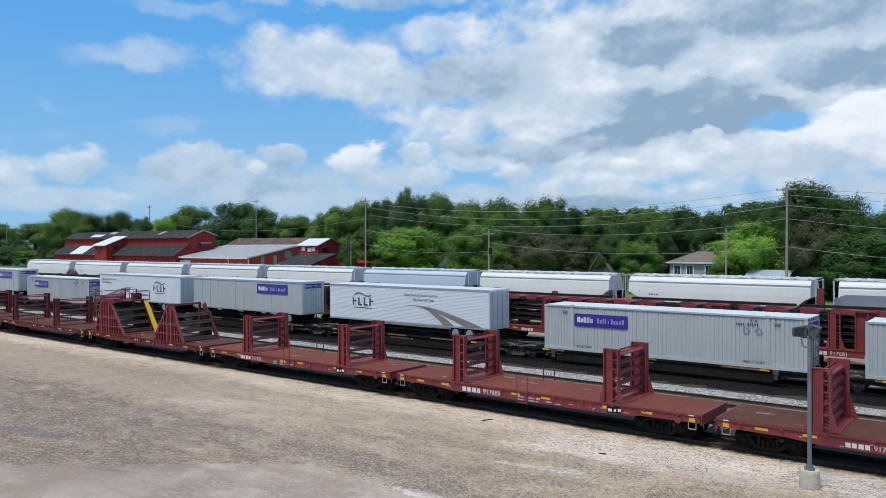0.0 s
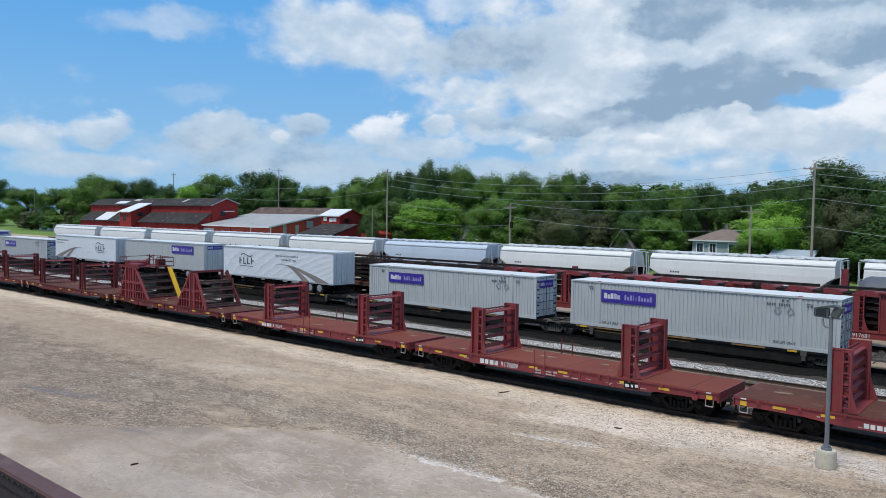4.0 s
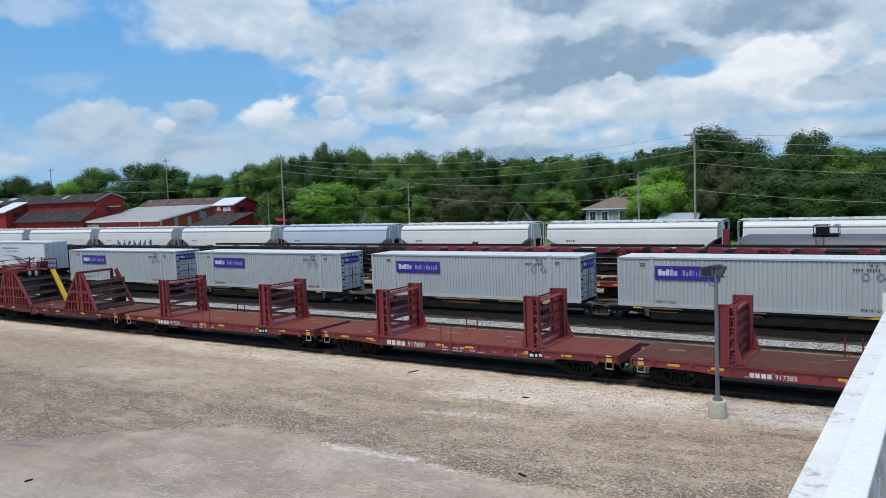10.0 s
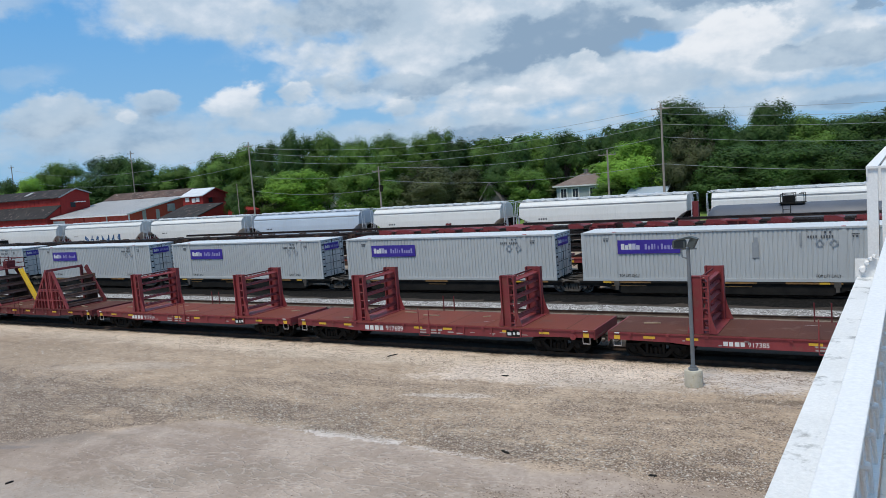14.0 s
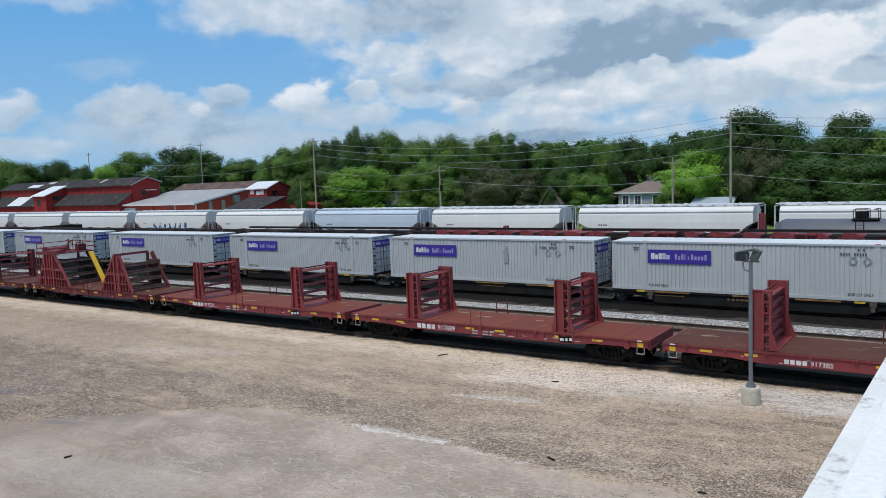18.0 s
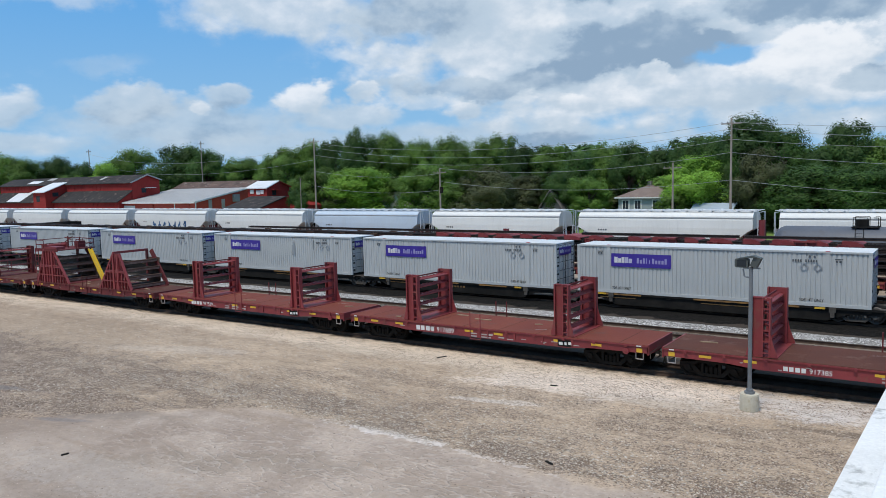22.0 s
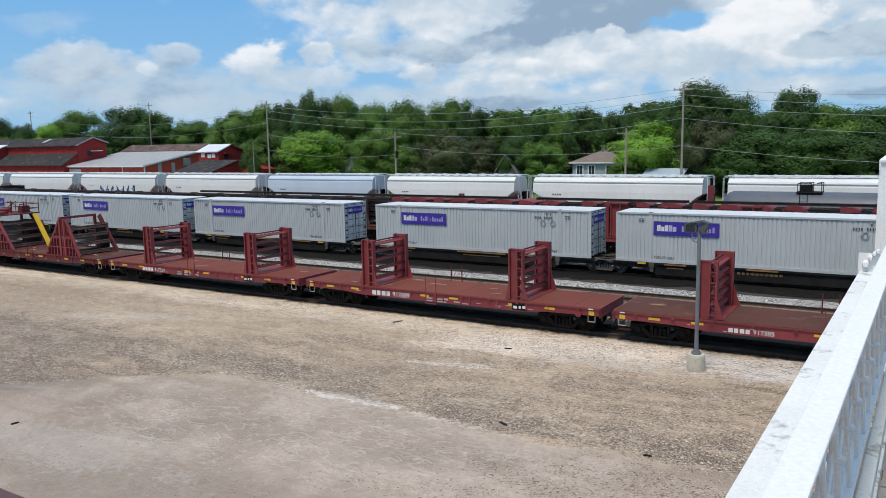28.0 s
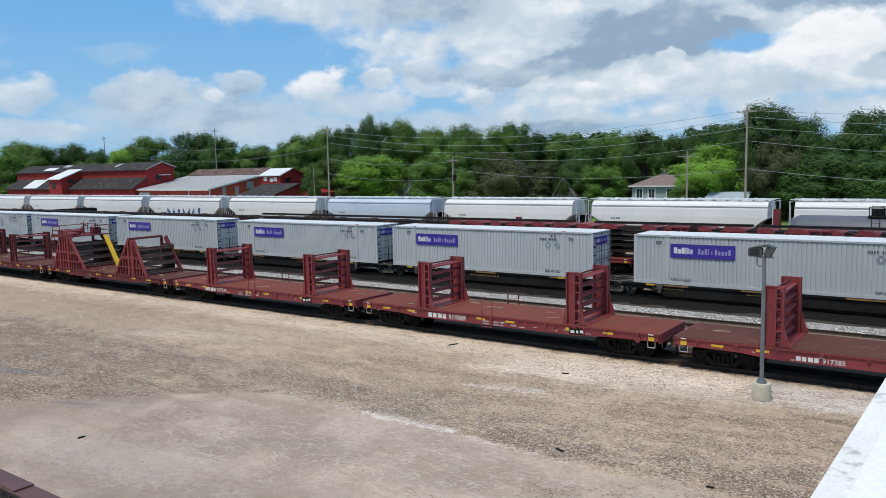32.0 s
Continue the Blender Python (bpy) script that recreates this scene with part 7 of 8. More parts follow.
# ---- trees ----
def tree_proto(seed, leaf, slim, leaves=290):
    """A tree ten metres high and six across: tapered trunk, limbs, crown of leaf sprays set in uneven clumps."""
    rnd = random.Random(seed)
    t = thing("tree", "broad leafy green tree", "tree")
    tr = Shape()
    for a, b, r0, r1 in (((0, 0, 0), (0.1, 0.05, 2.4), 0.26, 0.2), ((0.1, 0.05, 2.4), (0.0, 0.1, 5.5), 0.2, 0.11), ((0, 0.1, 5.5), (0.15, 0, 7.2), 0.11, 0.05)):
        tr.tube(a, b, r0, 8, r1)
    clumps = []
    lobes = [(0, 0, 5.2, 2.4, 3.3)]
    for k in range(7):
        a, z = k * 2.4 + rnd.uniform(-0.4, 0.4), rnd.uniform(1.9, 6.3)
        q = (1.75 if not slim else 1.35) * (1.0 - 0.35 * max(0, (z - 5.0) / 2.5))
        lobes.append((q * math.cos(a), q * math.sin(a), z, rnd.uniform(1.0, 1.45), rnd.uniform(1.5, 2.0)))
    lobes += [(1.2, 0.5, 1.7, 1.2, 1.3), (-1.1, -0.6, 1.6, 1.2, 1.3), (0.75, 0.35, 6.9, 1.35, 1.3), (-0.75, 0.2, 6.8, 1.35, 1.35), (0.1, -0.8, 6.9, 1.35, 1.25)]
    for k in range(116):
        x, y, z, r, v = lobes[0] if k % 4 == 0 else lobes[rnd.randrange(1, 13)]
        d = Vector((rnd.gauss(0, 1), rnd.gauss(0, 1), rnd.gauss(0.15, 1))).normalized() * rnd.uniform(0.45, 0.95)
        clumps.append((x + d.x * r, y + d.y * r, min(8.2, max(0.7, z + d.z * v)), rnd.uniform(0.52, 0.84)))
    for x, y, z, _ in clumps[::5]:
        tr.tube((0, 0, max(1.5, z - 2.4)), (x * 0.8, y * 0.8, z - 0.2), 0.07, 5, 0.02)
    part("trunk", tr, M_TRUNK, t)
    rs = np.random.RandomState(seed)
    c = np.repeat(np.array(clumps), leaves, axis=0)
    n = len(c)
    d = rs.normal(0, 1, (n, 3)) * (1, 1, 0.8)
    d /= np.linalg.norm(d, axis=1)[:, None]
    p = c[:, :3] + d * (1, 1, 1.25) * (c[:, 3] * rs.uniform(0.45, 1.06, n))[:, None]
    nrm = d + np.stack((c[:, 0] * 0.35, c[:, 1] * 0.35, (c[:, 2] - 4.0) * 0.16 + 0.15), 1) + rs.normal(0, 0.17, (n, 3))
    nrm /= np.linalg.norm(nrm, axis=1)[:, None]
    u = np.cross(nrm, rs.normal(0, 1, (n, 3)))
    u /= np.linalg.norm(u, axis=1)[:, None]
    w = np.cross(nrm, u)
    q = (rs.uniform(0.055, 0.125, n) * math.sqrt(225 / leaves))[:, None]
    verts = np.stack((p + u * q, p - u * q * 0.55 + w * q * 0.8, p - u * q * 0.45 - w * q * 0.9), 1).reshape(-1, 3)
    me = bpy.data.meshes.new("crown")
    me.from_pydata(verts.tolist(), [], np.arange(3 * n).reshape(-1, 3).tolist())
    me.materials.append(leaf)
    part("crown", me, None, t)
    return t


def plant_trees():
    kinds = {"g": (M_LEAF, "mid-green leafy tree in the wood behind the yard"), "d": (M_LEAF_DARK, "dark green dense tree in the wood behind the yard"),
             "b": (M_LEAF_BRIGHT, "bright yellow-green bushy tree before the wood"), "o": (M_LEAF_OLIVE, "dull olive-brown tree before the wood")}
    protos = {}
    for k, (key, (mat, lab)) in enumerate(kinds.items()):
        for v in range(3 if key in "gd" else 2):
            p = tree_proto(20 + 7 * k + v, mat, v == 1)
            tagged(p, lab, "tree", "trees behind the yard")
            protos.setdefault(key, []).append(p)
    # lighter trees for the rows that the others hide
    for key in "gdo":
        p = tree_proto(90 + ord(key), kinds[key][0], False, 62)
        tagged(p, kinds[key][1], "tree", "trees behind the yard")
        protos[key.upper()] = [p]
    used = set()
    rnd = random.Random(12)
    rows = TREES_BACK_WEST + TREES_BACK_EAST + TREES_FRONT_WEST + TREES_FRONT_EAST + TREES_FAR_WEST
    # a second, looser row closes the gaps behind
    x = -330.0
    while x < 60:
        rows.append((x, 148 + rnd.uniform(-6, 10), 12.0 + rnd.uniform(0, 4.0), 7.0, rnd.choice("GDD")))
        x += rnd.uniform(9, 12)
    x = -300.0
    while x < 30:
        rows.append((x, (128 if -165 < x < -130 else 119) + rnd.uniform(-3, 3), rnd.uniform(5.5, 8.5), 5.0, rnd.choice("GGDO")))
        x += rnd.uniform(8, 12)
    for x, y, h, r, key in rows:
        p = next((q for q in protos[key] if q.name not in used), None) or rnd.choice(protos[key])
        m = Matrix.LocRotScale((x, y, 0), Euler((0, 0, rnd.uniform(0, 6.28))), (r / 2.4, r / 2.4, h / 8.4))
        if p.name in used:
            copy_thing(p, m @ Matrix.Diagonal((1 / p.scale[0], 1 / p.scale[1], 1 / p.scale[2], 1)))
        else:
            used.add(p.name)
            p.matrix_basis = m


TREES_BACK_WEST = [(-262.9, 125.0, 20.1, 8.3, "g"), (-237.2, 118.4, 18.1, 6.5, "g"), (-231.9, 126.8, 17.9, 6.5, "d"), (-213.4, 125.0, 15.6, 5.0, "d"), (-204.0, 133.7, 19.5, 7.0, "g"), (-179.4, 132.3, 19.9, 9, "d"), (-165.8, 130.3, 17.3, 5.3, "d"), (-158.6, 136.9, 15.3, 6.9, "g"), (-144.0, 131.8, 14.0, 4.3, "g"), (-136.7, 131.3, 17.0, 5.6, "g"), (-133.6, 136.9, 18.7, 5.3, "g"), (-116.8, 126.5, 18.2, 4.0, "d"), (-104.3, 120.2, 18.9, 4.4, "d"), (-101.0, 126.2, 18.5, 5.0, "g"), (-89.0, 121.0, 16.5, 4.0, "g"), (-88.2, 130.6, 17.1, 4.9, "g")]
TREES_BACK_EAST = [(-78.6, 131.7, 17.2, 5.1, "g"), (-69.1, 125.9, 14.7, 3.6, "d"), (-66.1, 131.5, 14.3, 5.0, "g"), (-54.6, 119.3, 12.7, 3.5, "d"), (-52.4, 126.1, 13.9, 4.2, "g"), (-45.4, 119.0, 13.3, 3.4, "d"), (-41.9, 124.8, 12.6, 3.5, "d"), (-37.0, 119.5, 12.5, 2.8, "d"), (-32.4, 120.0, 13.6, 3.3, "d"), (-29.1, 127.5, 16.9, 5.6, "d"), (-22.8, 121.6, 15.0, 3.8, "d"), (-17.3, 119.7, 11.6, 3.9, "d"), (-14.0, 121.5, 15.3, 4.3, "d"), (-10.3, 123.6, 12.7, 4.7, "g"), (-3.9, 125.5, 12.4, 5.1, "d"), (1.2, 121.2, 12.3, 4.5, "d")]
TREES_FRONT_WEST = [(-183.3, 111.1, 14.6, 5.3, "b"), (-196.0, 109.9, 12.0, 4.6, "g"), (-104.7, 110.0, 11.3, 4.0, "g"), (-94.4, 109.1, 10.9, 6.6, "b"), (-86.9, 112.3, 9.0, 3.7, "g"), (-79.8, 110.6, 10.9, 4.8, "g"), (-65.3, 107.3, 10.0, 5.3, "o"), (-61.9, 111.6, 8.9, 4.9, "o"), (-54.6, 113.7, 9.4, 3.7, "d"), (-48.5, 110.0, 8.2, 3.5, "g")]
TREES_FRONT_EAST = [(-101.5, 99.5, 7.2, 1.9, "d"), (-33.2, 113.1, 10.7, 4.8, "b"), (-34.9, 108.7, 5.5, 2.5, "g"), (-23.7, 110.5, 11.2, 3.7, "o"), (-17.5, 109.4, 9.1, 5.4, "d"), (-12.5, 109.5, 8.4, 4.0, "d"), (-8.3, 112.2, 8.6, 4.9, "d"), (-2.8, 110.3, 8.0, 4.8, "d"), (-114.6, 113.6, 9.8, 3.3, "g"), (-73.0, 110.4, 7.5, 3.9, "g")]
TREES_FAR_WEST = [(-459.8, 125.0, 18.0, 9, "g"), (-419.8, 128.4, 19.7, 9, "g"), (-378.6, 134.2, 20.9, 9, "d"), (-330.2, 128.9, 16.1, 8.2, "g"), (-287.9, 124.3, 15.7, 7.7, "g"), (-314.5, 127.0, 1.6, 5.1, "g"), (-365.1, 124.8, 9.6, 7.9, "b")]
plant_trees()


# ---- buildings behind the yard ----
def wall_box(parent, name, x0, x1, y0, y1, z0, z1, mat, label=""):
    return part(name, B(x0, x1, y0, y1, z0, z1), mat, parent, label)


def pitched(parent, x0, x1, ya, za, yb, zb, mat, label, th=0.18, over=0.4, seams=0):
    """One roof slope between two level edges."""
    sh = Shape().prism([(ya, za), (yb, zb), (yb, zb + th), (ya, za + th)], 0, x0 - over, x1 + over)
    roof = part("roof", sh, mat, parent, label)
    if seams:
        n = int((x1 - x0) / seams)
        sm = Shape().prism([(ya, za + th), (yb, zb + th), (yb, zb + th + 0.03), (ya, za + th + 0.03)], 0, -0.03, 0.03).mesh("roof_seam", mat)
        for k in range(n + 1):
            part("roof_seam", sm, None, roof, "", Matrix.Translation((x0 + k * (x1 - x0) / n, 0, 0)))
    return roof


def boards(parent, x0, x1, y, z0, z1, mat, step=0.9):
    """Vertical battens on a wall that faces the yard."""
    bt = B(-0.04, 0.04, y - 0.05, y, z0, z1).mesh("batten", mat)
    x = x0
    while x < x1:
        part("batten", bt, None, parent, "", Matrix.Translation((x, 0, 0)))
        x += step


def red_mill():
    b = thing("red_mill_building", "long barn-red mill building with dark patched roofs", "building")
    x0, x1 = -217.3, -156.6
    part("wall", Shape().prism([(102, 0), (109.2, 0), (109.2, 9.75), (105.85, 10.85), (102, 9.25)], 0, x0, x1), M_BARN, b)
    boards(b, x0, x1, 102, 7.4, 9.2, M_BARN, 1.6)
    pitched(b, x0, x1, 101.5, 9.1, 105.85, 10.9, M_ROOF_DARK, "dark patched low roof")
    pitched(b, x0, x1, 109.6, 9.65, 105.85, 10.9, M_ROOF_DARK, "dark patched low roof")
    for a, w, ya, yb in ((-203.8, 5.5, 102.4, 104.0), (-197.0, 3.0, 104.2, 105.4), (-172.0, 1.2, 103.4, 105.2)):
        part("roof_patch", Shape().prism([(ya, 9.30 + (ya - 101.5) * 0.414), (yb, 9.30 + (yb - 101.5) * 0.414), (yb, 9.36 + (yb - 101.5) * 0.414), (ya, 9.36 + (ya - 101.5) * 0.414)], 0, a, a + w), M_ROOF_WHITE if w > 4 else M_ROOF_GREY, b, "pale metal roof sheet")
    part("barge_board", Shape().bar((x1 + 0.45, 101.5, 9.2), (x1 + 0.45, 105.85, 11.0), 0.10, 0.26).bar((x1 + 0.45, 109.6, 9.75), (x1 + 0.45, 105.85, 11.0), 0.10, 0.26), M_EAVE, b, "grey gable edge")
    part("gable_window", B(x1, x1 + 0.05, 104.4, 105.6, 6.9, 8.0), M_WINDOW, b, "dark gable opening")
    part("awning", Shape().prism([(105.2, 7.9), (107.2, 7.9), (107.2, 8.05), (105.2, 8.05)], 0, x1, x1 + 1.6), M_ROOF_WHITE, b, "small pale awning")
    for xa, xb, lab in ((-216.0, -190.0, "dark weathered lean-to roof"), (-184.5, x1 - 0.2, "dark weathered lean-to roof")):
        part("lean_to", Shape().prism([(98.6, 0), (102, 0), (102, 7.3), (98.6, 5.0)], 0, xa, xb), M_BARN, b)
        boards(b, xa, xb, 98.6, 0, 5.0, M_BARN, 1.6)
        pitched(b, xa, xb, 98.1, 4.85, 102, 7.35, M_ROOF_DARK, lab)
    part("roof_patch", Shape().prism([(98.3, 5.19), (101.6, 7.30), (101.6, 7.36), (98.3, 5.25)], 0, -207, -200), M_ROOF_WHITE, b, "pale metal roof sheet")
    hoist = part("hoist_house", Shape().prism([(96.75, 0), (102, 0), (102, 9.55), (96.75, 7.5)], 0, -190.1, -184.4), M_BARN, b)
    pitched(b, -190.1, -184.4, 96.2, 7.35, 102.2, 9.65, M_ROOF_WHITE, "white metal hoist-house roof")
    part("window", B(-188.6, -187.0, 96.70, 96.75, 5.2, 6.6), M_WINDOW, hoist)
    part("window", B(-184.4, -184.34, 98.5, 100.0, 6.4, 7.4), M_WINDOW, hoist)


def metal_barn():
    b = thing("metal_barn", "bright red barn with broad pale metal roof", "building")
    x0, x1 = -158.3, -131.5
    part("wall", Shape().prism([(100, 0), (118, 0), (118, 6.6), (114.2, 7.3), (100, 4.8)], 0, x0, x1), M_BARN_BRIGHT, b)
    pitched(b, x0, x1, 99.4, 4.70, 114.2, 7.35, M_ROOF_GREY, "pale ribbed metal roof", seams=1.2)
    boards(b, x0 + 6.5, x1, 100, 0, 4.7, M_BARN_BRIGHT, 1.4)
    part("fascia", B(x0 - 0.3, x1 + 0.3, 99.34, 99.4, 4.55, 4.85), M_ROOF_WHITE, b, "white eave fascia")
    part("barge_board", Shape().bar((x1 + 0.42, 99.4, 4.75), (x1 + 0.42, 114.2, 7.42), 0.06, 0.30), M_ROOF_WHITE, b, "white gable edge")
    part("corner_board", B(x1 - 0.15, x1 + 0.06, 99.9, 100.1, 0, 4.7), M_ROOF_WHITE, b)
    part("door", B(x0 + 0.1, x0 + 5.6, 99.9, 99.98, 0, 4.1), M_ROOF_WHITE, b, "white sliding door")
    for x in (-146.0, -138.5):
        part("trim", B(x - 0.15, x + 0.15, 99.9, 99.97, 0, 4.6), M_ROOF_WHITE if x > -140 else M_BARN, b)
    for ya in (103.2, 106.6):
        part("gable_door", B(x1, x1 + 0.05, ya, ya + 0.9, 2.5, 5.2), M_ROOF_GREY, b, "grey gable door")
    part("fan_housing", Shape().tube((x1, 110.5, 5.3), (x1 + 0.5, 110.5, 5.3), 0.8, 16).box(x1, x1 + 0.3, 109.6, 111.4, 4.5, 6.1), M_EAVE, b, "grey round gable fan")
    part("rear_wing", Shape().prism([(118.1, 0), (124.5, 0), (124.5, 7.9), (121, 8.9), (118.1, 7.6)], 0, -163, -135.5), M_BARN, b)
    pitched(b, -163, -135.5, 117.6, 7.45, 121, 8.95, M_ROOF_RUST, "rusty patched rear roof")
    pitched(b, -163, -135.5, 125, 7.7, 121, 8.95, M_ROOF_DARK, "rusty patched rear roof")


def red_tower():
    b = thing("red_store_building", "barn-red store with white raised roof and dark lean-to", "building")
    x0, x1 = -120.0, -114.4
    part("wall", Shape().prism([(104, 0), (110, 0), (110, 7.5), (107, 8.6), (104, 7.4)], 0, x0, x1), M_BARN, b)
    pitched(b, x0, x1, 103.6, 7.25, 107, 8.62, M_ROOF_WHITE, "white metal roof", seams=1.2)
    pitched(b, x0, x1, 110.4, 7.35, 107, 8.62, M_BARN, "red back roof slope")
    for a, w, z in ((-119.2, 1.0, 6.3), (-117.4, 1.0, 6.1), (-116.2, 0.9, 6.2)):
        part("sign_block", B(a, a + w, 103.9, 103.98, z, z + 0.8), M_WHITE, b, "white painted sign block")
    part("window", B(x1, x1 + 0.05, 105.4, 106.4, 5.9, 6.9), M_WINDOW, b, "dark gable opening")
    part("awning", Shape().prism([(105.0, 6.9), (106.9, 6.9), (106.9, 7.05), (105.0, 7.05)], 0, x1, x1 + 1.0), M_BARN, b)
    part("lean_to", Shape().prism([(96, 0), (103.9, 0), (103.9, 5.7), (102.8, 5.6), (96, 3.6)], 0, -117.6, -108.2), M_BARN, b)
    pitched(b, -117.6, -108.2, 95.6, 3.48, 102.9, 5.62, M_ROOF_DARK, "dark lean-to roof")
    part("loading_canopy", Shape().prism([(92.5, 3.2), (95.4, 3.6), (95.4, 3.7), (92.5, 3.3)], 0, -104, -98), M_ROOF_WHITE, b, "white loading canopy")
    part("canopy_post", B(-98.2, -98.08, 92.6, 92.7, 0, 3.2), M_EAVE, b)
    part("canopy_post", B(-103.9, -103.78, 92.6, 92.7, 0, 3.2), M_EAVE, b)
    part("shed", Shape().prism([(-106.0, 0), (-102.6, 0), (-102.6, 4.0), (-106.0, 5.2)], 1, 102, 107), M_BARN, b)


def house(x, y, w, d, eave, ridge, wall, label, hip=True, windows=(), chimney=True, roof=None):
    roof = roof or M_SHINGLE
    c = thing("house", label, "house", Matrix.Translation((x, y, 0)), "houses behind the yard")
    part("wall", Shape().box(0, w, 0, d, 0, eave), wall, c)
    o = 0.45
    if hip:
        i = min(w, d) * 0.42
        p = [(-o, -o, eave), (w + o, -o, eave), (w + o, d + o, eave), (-o, d + o, eave), (i, d / 2, ridge), (w - i, d / 2, ridge)]
        part("roof", Shape().add(p, [(0, 1, 5, 4), (1, 2, 5), (2, 3, 4, 5), (3, 0, 4), (3, 2, 1, 0)]), roof, c)
    else:
        part("roof", Shape().prism([(-o, eave - 0.1), (w / 2, ridge), (w + o, eave - 0.1), (w + o, eave + 0.1), (w / 2, ridge + 0.22), (-o, eave + 0.1)], 1, -o, d + o), roof, c)
        part("gable", Shape().prism([(0, eave), (w, eave), (w / 2, ridge)], 1, 0.02, 0.14), wall, c)
    part("fascia", Shape().box(-o, w + o, -o - 0.04, -o + 0.04, eave - 0.16, eave + 0.04), M_HOUSE_WHITE, c)
    for wx in windows:
        f = part("window", B(wx - 0.62, wx + 0.62, -0.10, -0.02, eave - 2.1, eave - 0.35), M_HOUSE_WHITE, c, "white window frame")
        part("pane", Shape().box(wx - 0.42, wx - 0.03, -0.13, -0.10, eave - 1.95, eave - 0.5).box(wx + 0.03, wx + 0.42, -0.13, -0.10, eave - 1.95, eave - 0.5), M_WINDOW, f)
    if chimney:
        part("chimney", B(w * 0.42, w * 0.42 + 0.6, d / 2 - 0.3, d / 2 + 0.3, ridge - 0.5, ridge + 0.6), M_SHINGLE, c)
    return c


red_mill()
metal_barn()
red_tower()
blue = house(-44.2, 111, 7.8, 8.0, 4.75, 6.5, M_HOUSE, "pale blue house with hipped brown roof and white trim", True, (1.2, 3.1, 5.9), roof=M_BROWN_ROOF)
part("wing", Shape().box(7.8, 10.6, 3.0, 9.0, 0, 4.9).prism([(7.6, 4.9), (10.8, 4.9), (9.2, 6.7)], 1, 2.96, 9.0), M_HOUSE_WHITE, blue, "white gabled side wing")
part("roof", Shape().prism([(7.3, 4.75), (9.2, 6.85), (11.1, 4.75), (11.1, 4.9), (9.2, 7.02), (7.3, 4.9)], 1, 2.6, 9.3), M_BROWN_ROOF, blue, "brown gable roof")
house(-57.6, 111, 3.9, 7.0, 2.6, 5.9, M_SHINGLE, "small brown steep-roofed house", False, (), False)
house(-90.0, 111, 5.5, 7.0, 3.6, 5.6, M_HOUSE_WHITE, "small white gabled house among trees", False, (2.7,), False)
shed = thing("shed", "low white shed with pale blue metal roof", "shed", Matrix.Translation((-32.2, 107, 0)))
part("wall", Shape().prism([(0.2, 0), (5.0, 0), (5.0, 2.9), (2.6, 3.75), (0.2, 2.9)], 0, 0.2, 5.6), M_HOUSE_WHITE, shed)
part("roof", Shape().prism([(-0.1, 2.80), (2.6, 3.78), (5.3, 2.80), (5.3, 2.92), (2.6, 3.92), (-0.1, 2.92)], 0, 0.0, 5.8), M_BLUE_ROOF, shed, "pale blue metal roof")
house(-14.6, 107, 3.6, 5.0, 2.6, 4.0, M_HOUSE_WHITE, "grey gabled house under dark trees", False, (1.8,), False)
house(-292.0, 118, 14.0, 8.0, 3.2, 5.4, M_HOUSE_WHITE, "long white house by the meadow", True, (3, 7, 11), False)


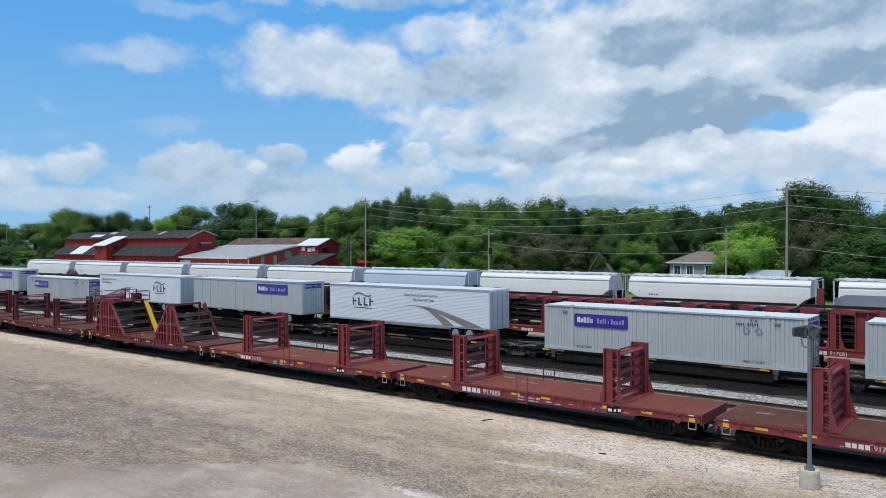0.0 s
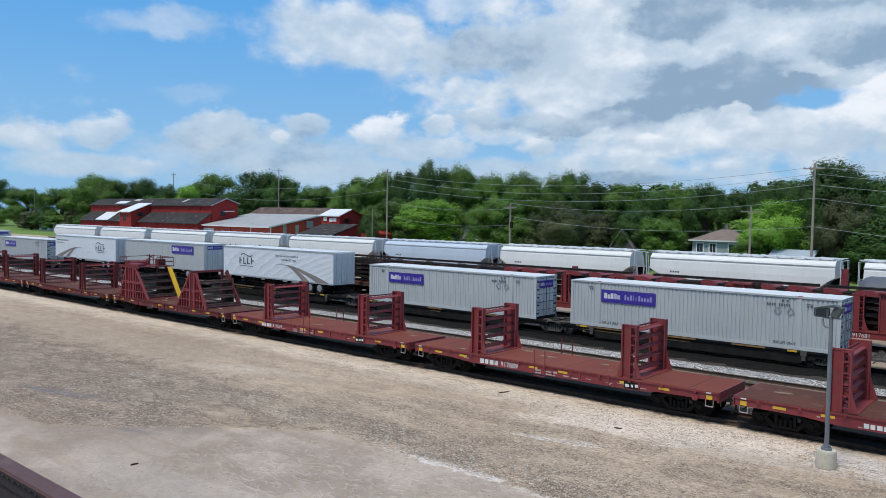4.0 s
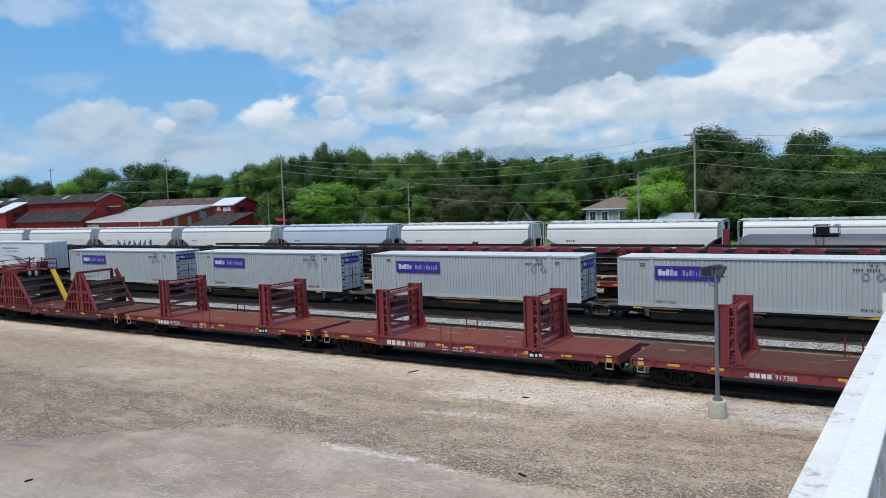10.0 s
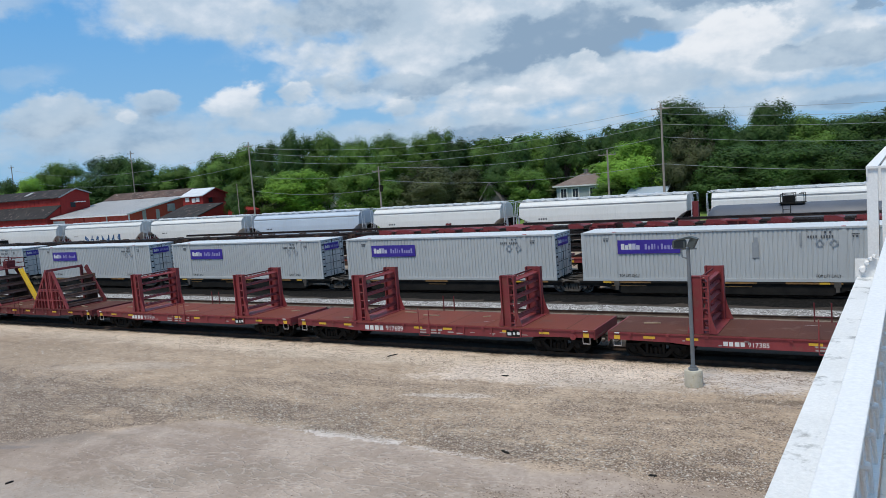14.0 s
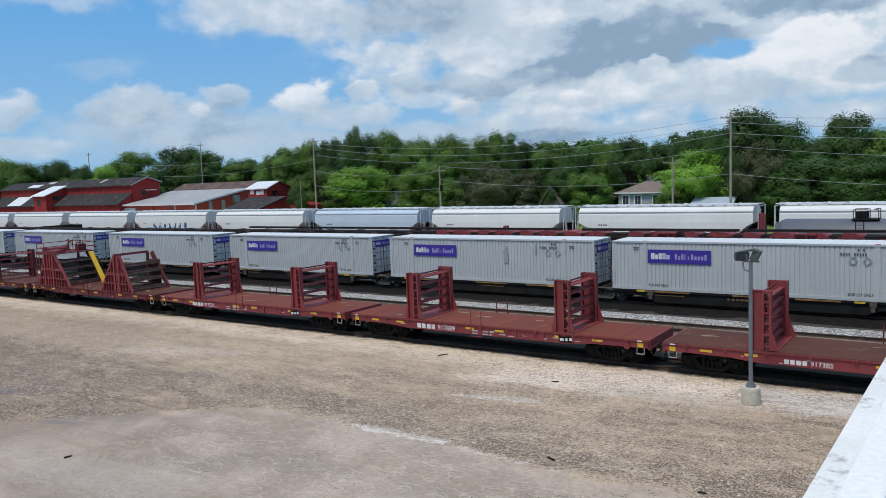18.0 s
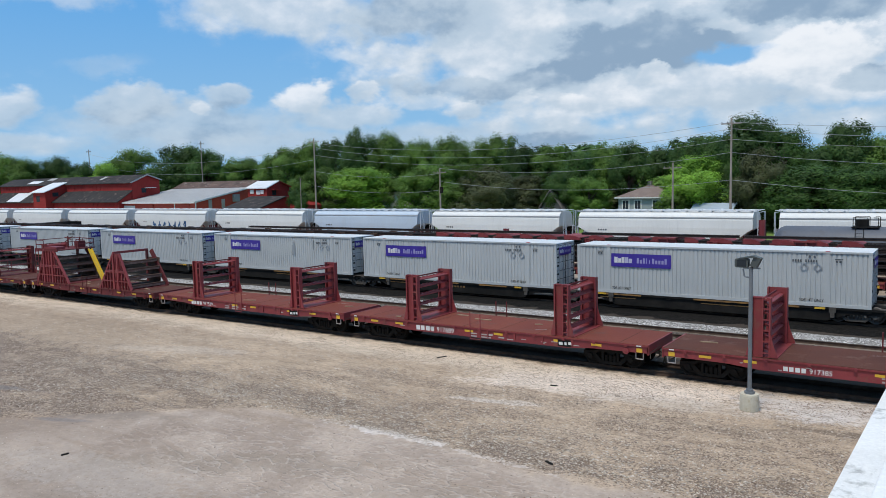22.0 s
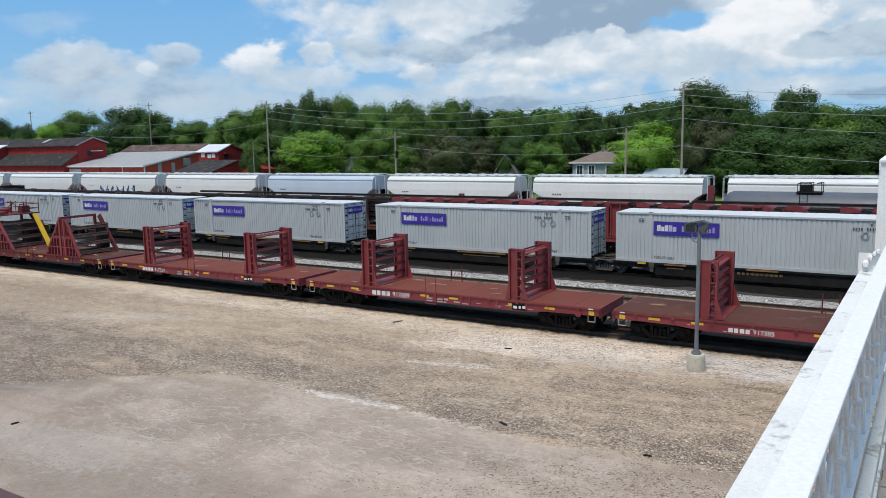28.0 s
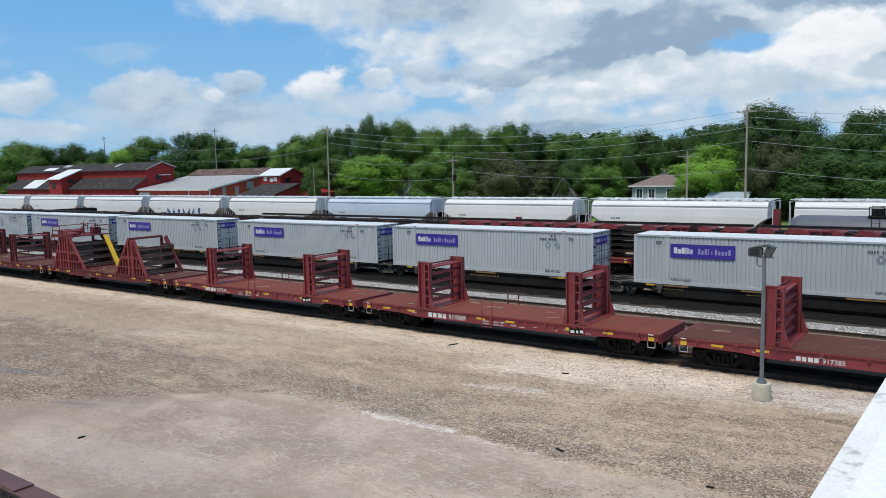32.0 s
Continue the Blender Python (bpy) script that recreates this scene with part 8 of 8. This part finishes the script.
# ---- power line ----
def utility_pole(x, y, h, arm=True, label="weathered wooden utility pole with crossarm", r=0.17):
    c = thing("utility_pole", label, "utility pole", Matrix.Translation((x, y, 0)), "utility poles")
    part("pole", Shape().tube((0, 0, 0), (0.05, 0, h), r, 10, r * 0.62), M_POLE, c)
    if arm:
        part("crossarm", Shape().box(-1.2, 1.2, -0.06, 0.06, h - 0.75, h - 0.63), M_POLE, c)
        for q in (-1.1, -0.45, 0.45, 1.1):
            part("insulator", Shape().tube((q, 0, h - 0.63), (q, 0, h - 0.45), 0.05, 8), M_GALV, c)
    return c


def wire(a, b, sag, r=0.022):
    sh = Shape()
    n = 18
    pts = [Vector(a).lerp(Vector(b), i / n) - Vector((0, 0, sag * 4 * (i / n) * (1 - i / n))) for i in range(n + 1)]
    sh.loft([[tuple(p + Vector((0, r * math.cos(k * math.tau / 5), r * math.sin(k * math.tau / 5)))) for k in range(5)] for p in pts])
    return solid("overhead_wire", sh, M_WIRE, "thin sagging overhead wire", "wire", group="overhead wires")


PY = 98.0
utility_pole(-24.4, PY, 14.8)
utility_pole(-95.3, PY, 16.0, label="tall slim wooden utility pole")
utility_pole(-68.4, PY, 9.9, label="short utility pole with transformer")
utility_pole(-162.4, 126.0, 19.5, label="distant wooden utility pole")
utility_pole(-214.0, 126.0, 19.6, label="distant wooden utility pole")
utility_pole(-32.3, 100, 9.6, label="short wooden utility pole by a house")
utility_pole(-97.0, 96, 9.0, False, "slim metal street-lamp pole", 0.09)
utility_pole(-301.0, 120.0, 16.0, label="distant wooden utility pole")
utility_pole(52.0, PY, 14.5)
for dz_, s_ in ((-0.5, 2.2), (-1.3, 2.6), (-4.2, 2.8), (-7.6, 2.6), (-2.6, 2.4)):
    wire((-24.4, PY, 14.8 + dz_), (-68.4 if dz_ < -4 else -95.3, PY, (9.9 + (dz_ + 4.2) * 0.6) if dz_ < -4 else 15.6 + dz_), s_ * (0.5 if dz_ < -4 else 1.0))
    wire((-24.4, PY, 14.8 + dz_), (52, PY, 14.5 + dz_), s_)
for dz_ in (-0.8, -3.4):
    wire((-68.4, PY, 9.9 + dz_), (-95.3, PY, 11.0 + dz_), 0.8)
    wire((-95.3, PY, 15.6 + dz_), (-214.0, 126.0, 19.0 + dz_), 3.0)
part("transformer", Shape().tube((0.35, -0.1, 6.0), (0.35, -0.1, 7.0), 0.25, 12), M_BLACK, bpy.data.objects["utility_pole.002"], "dark transformer can")

motions()
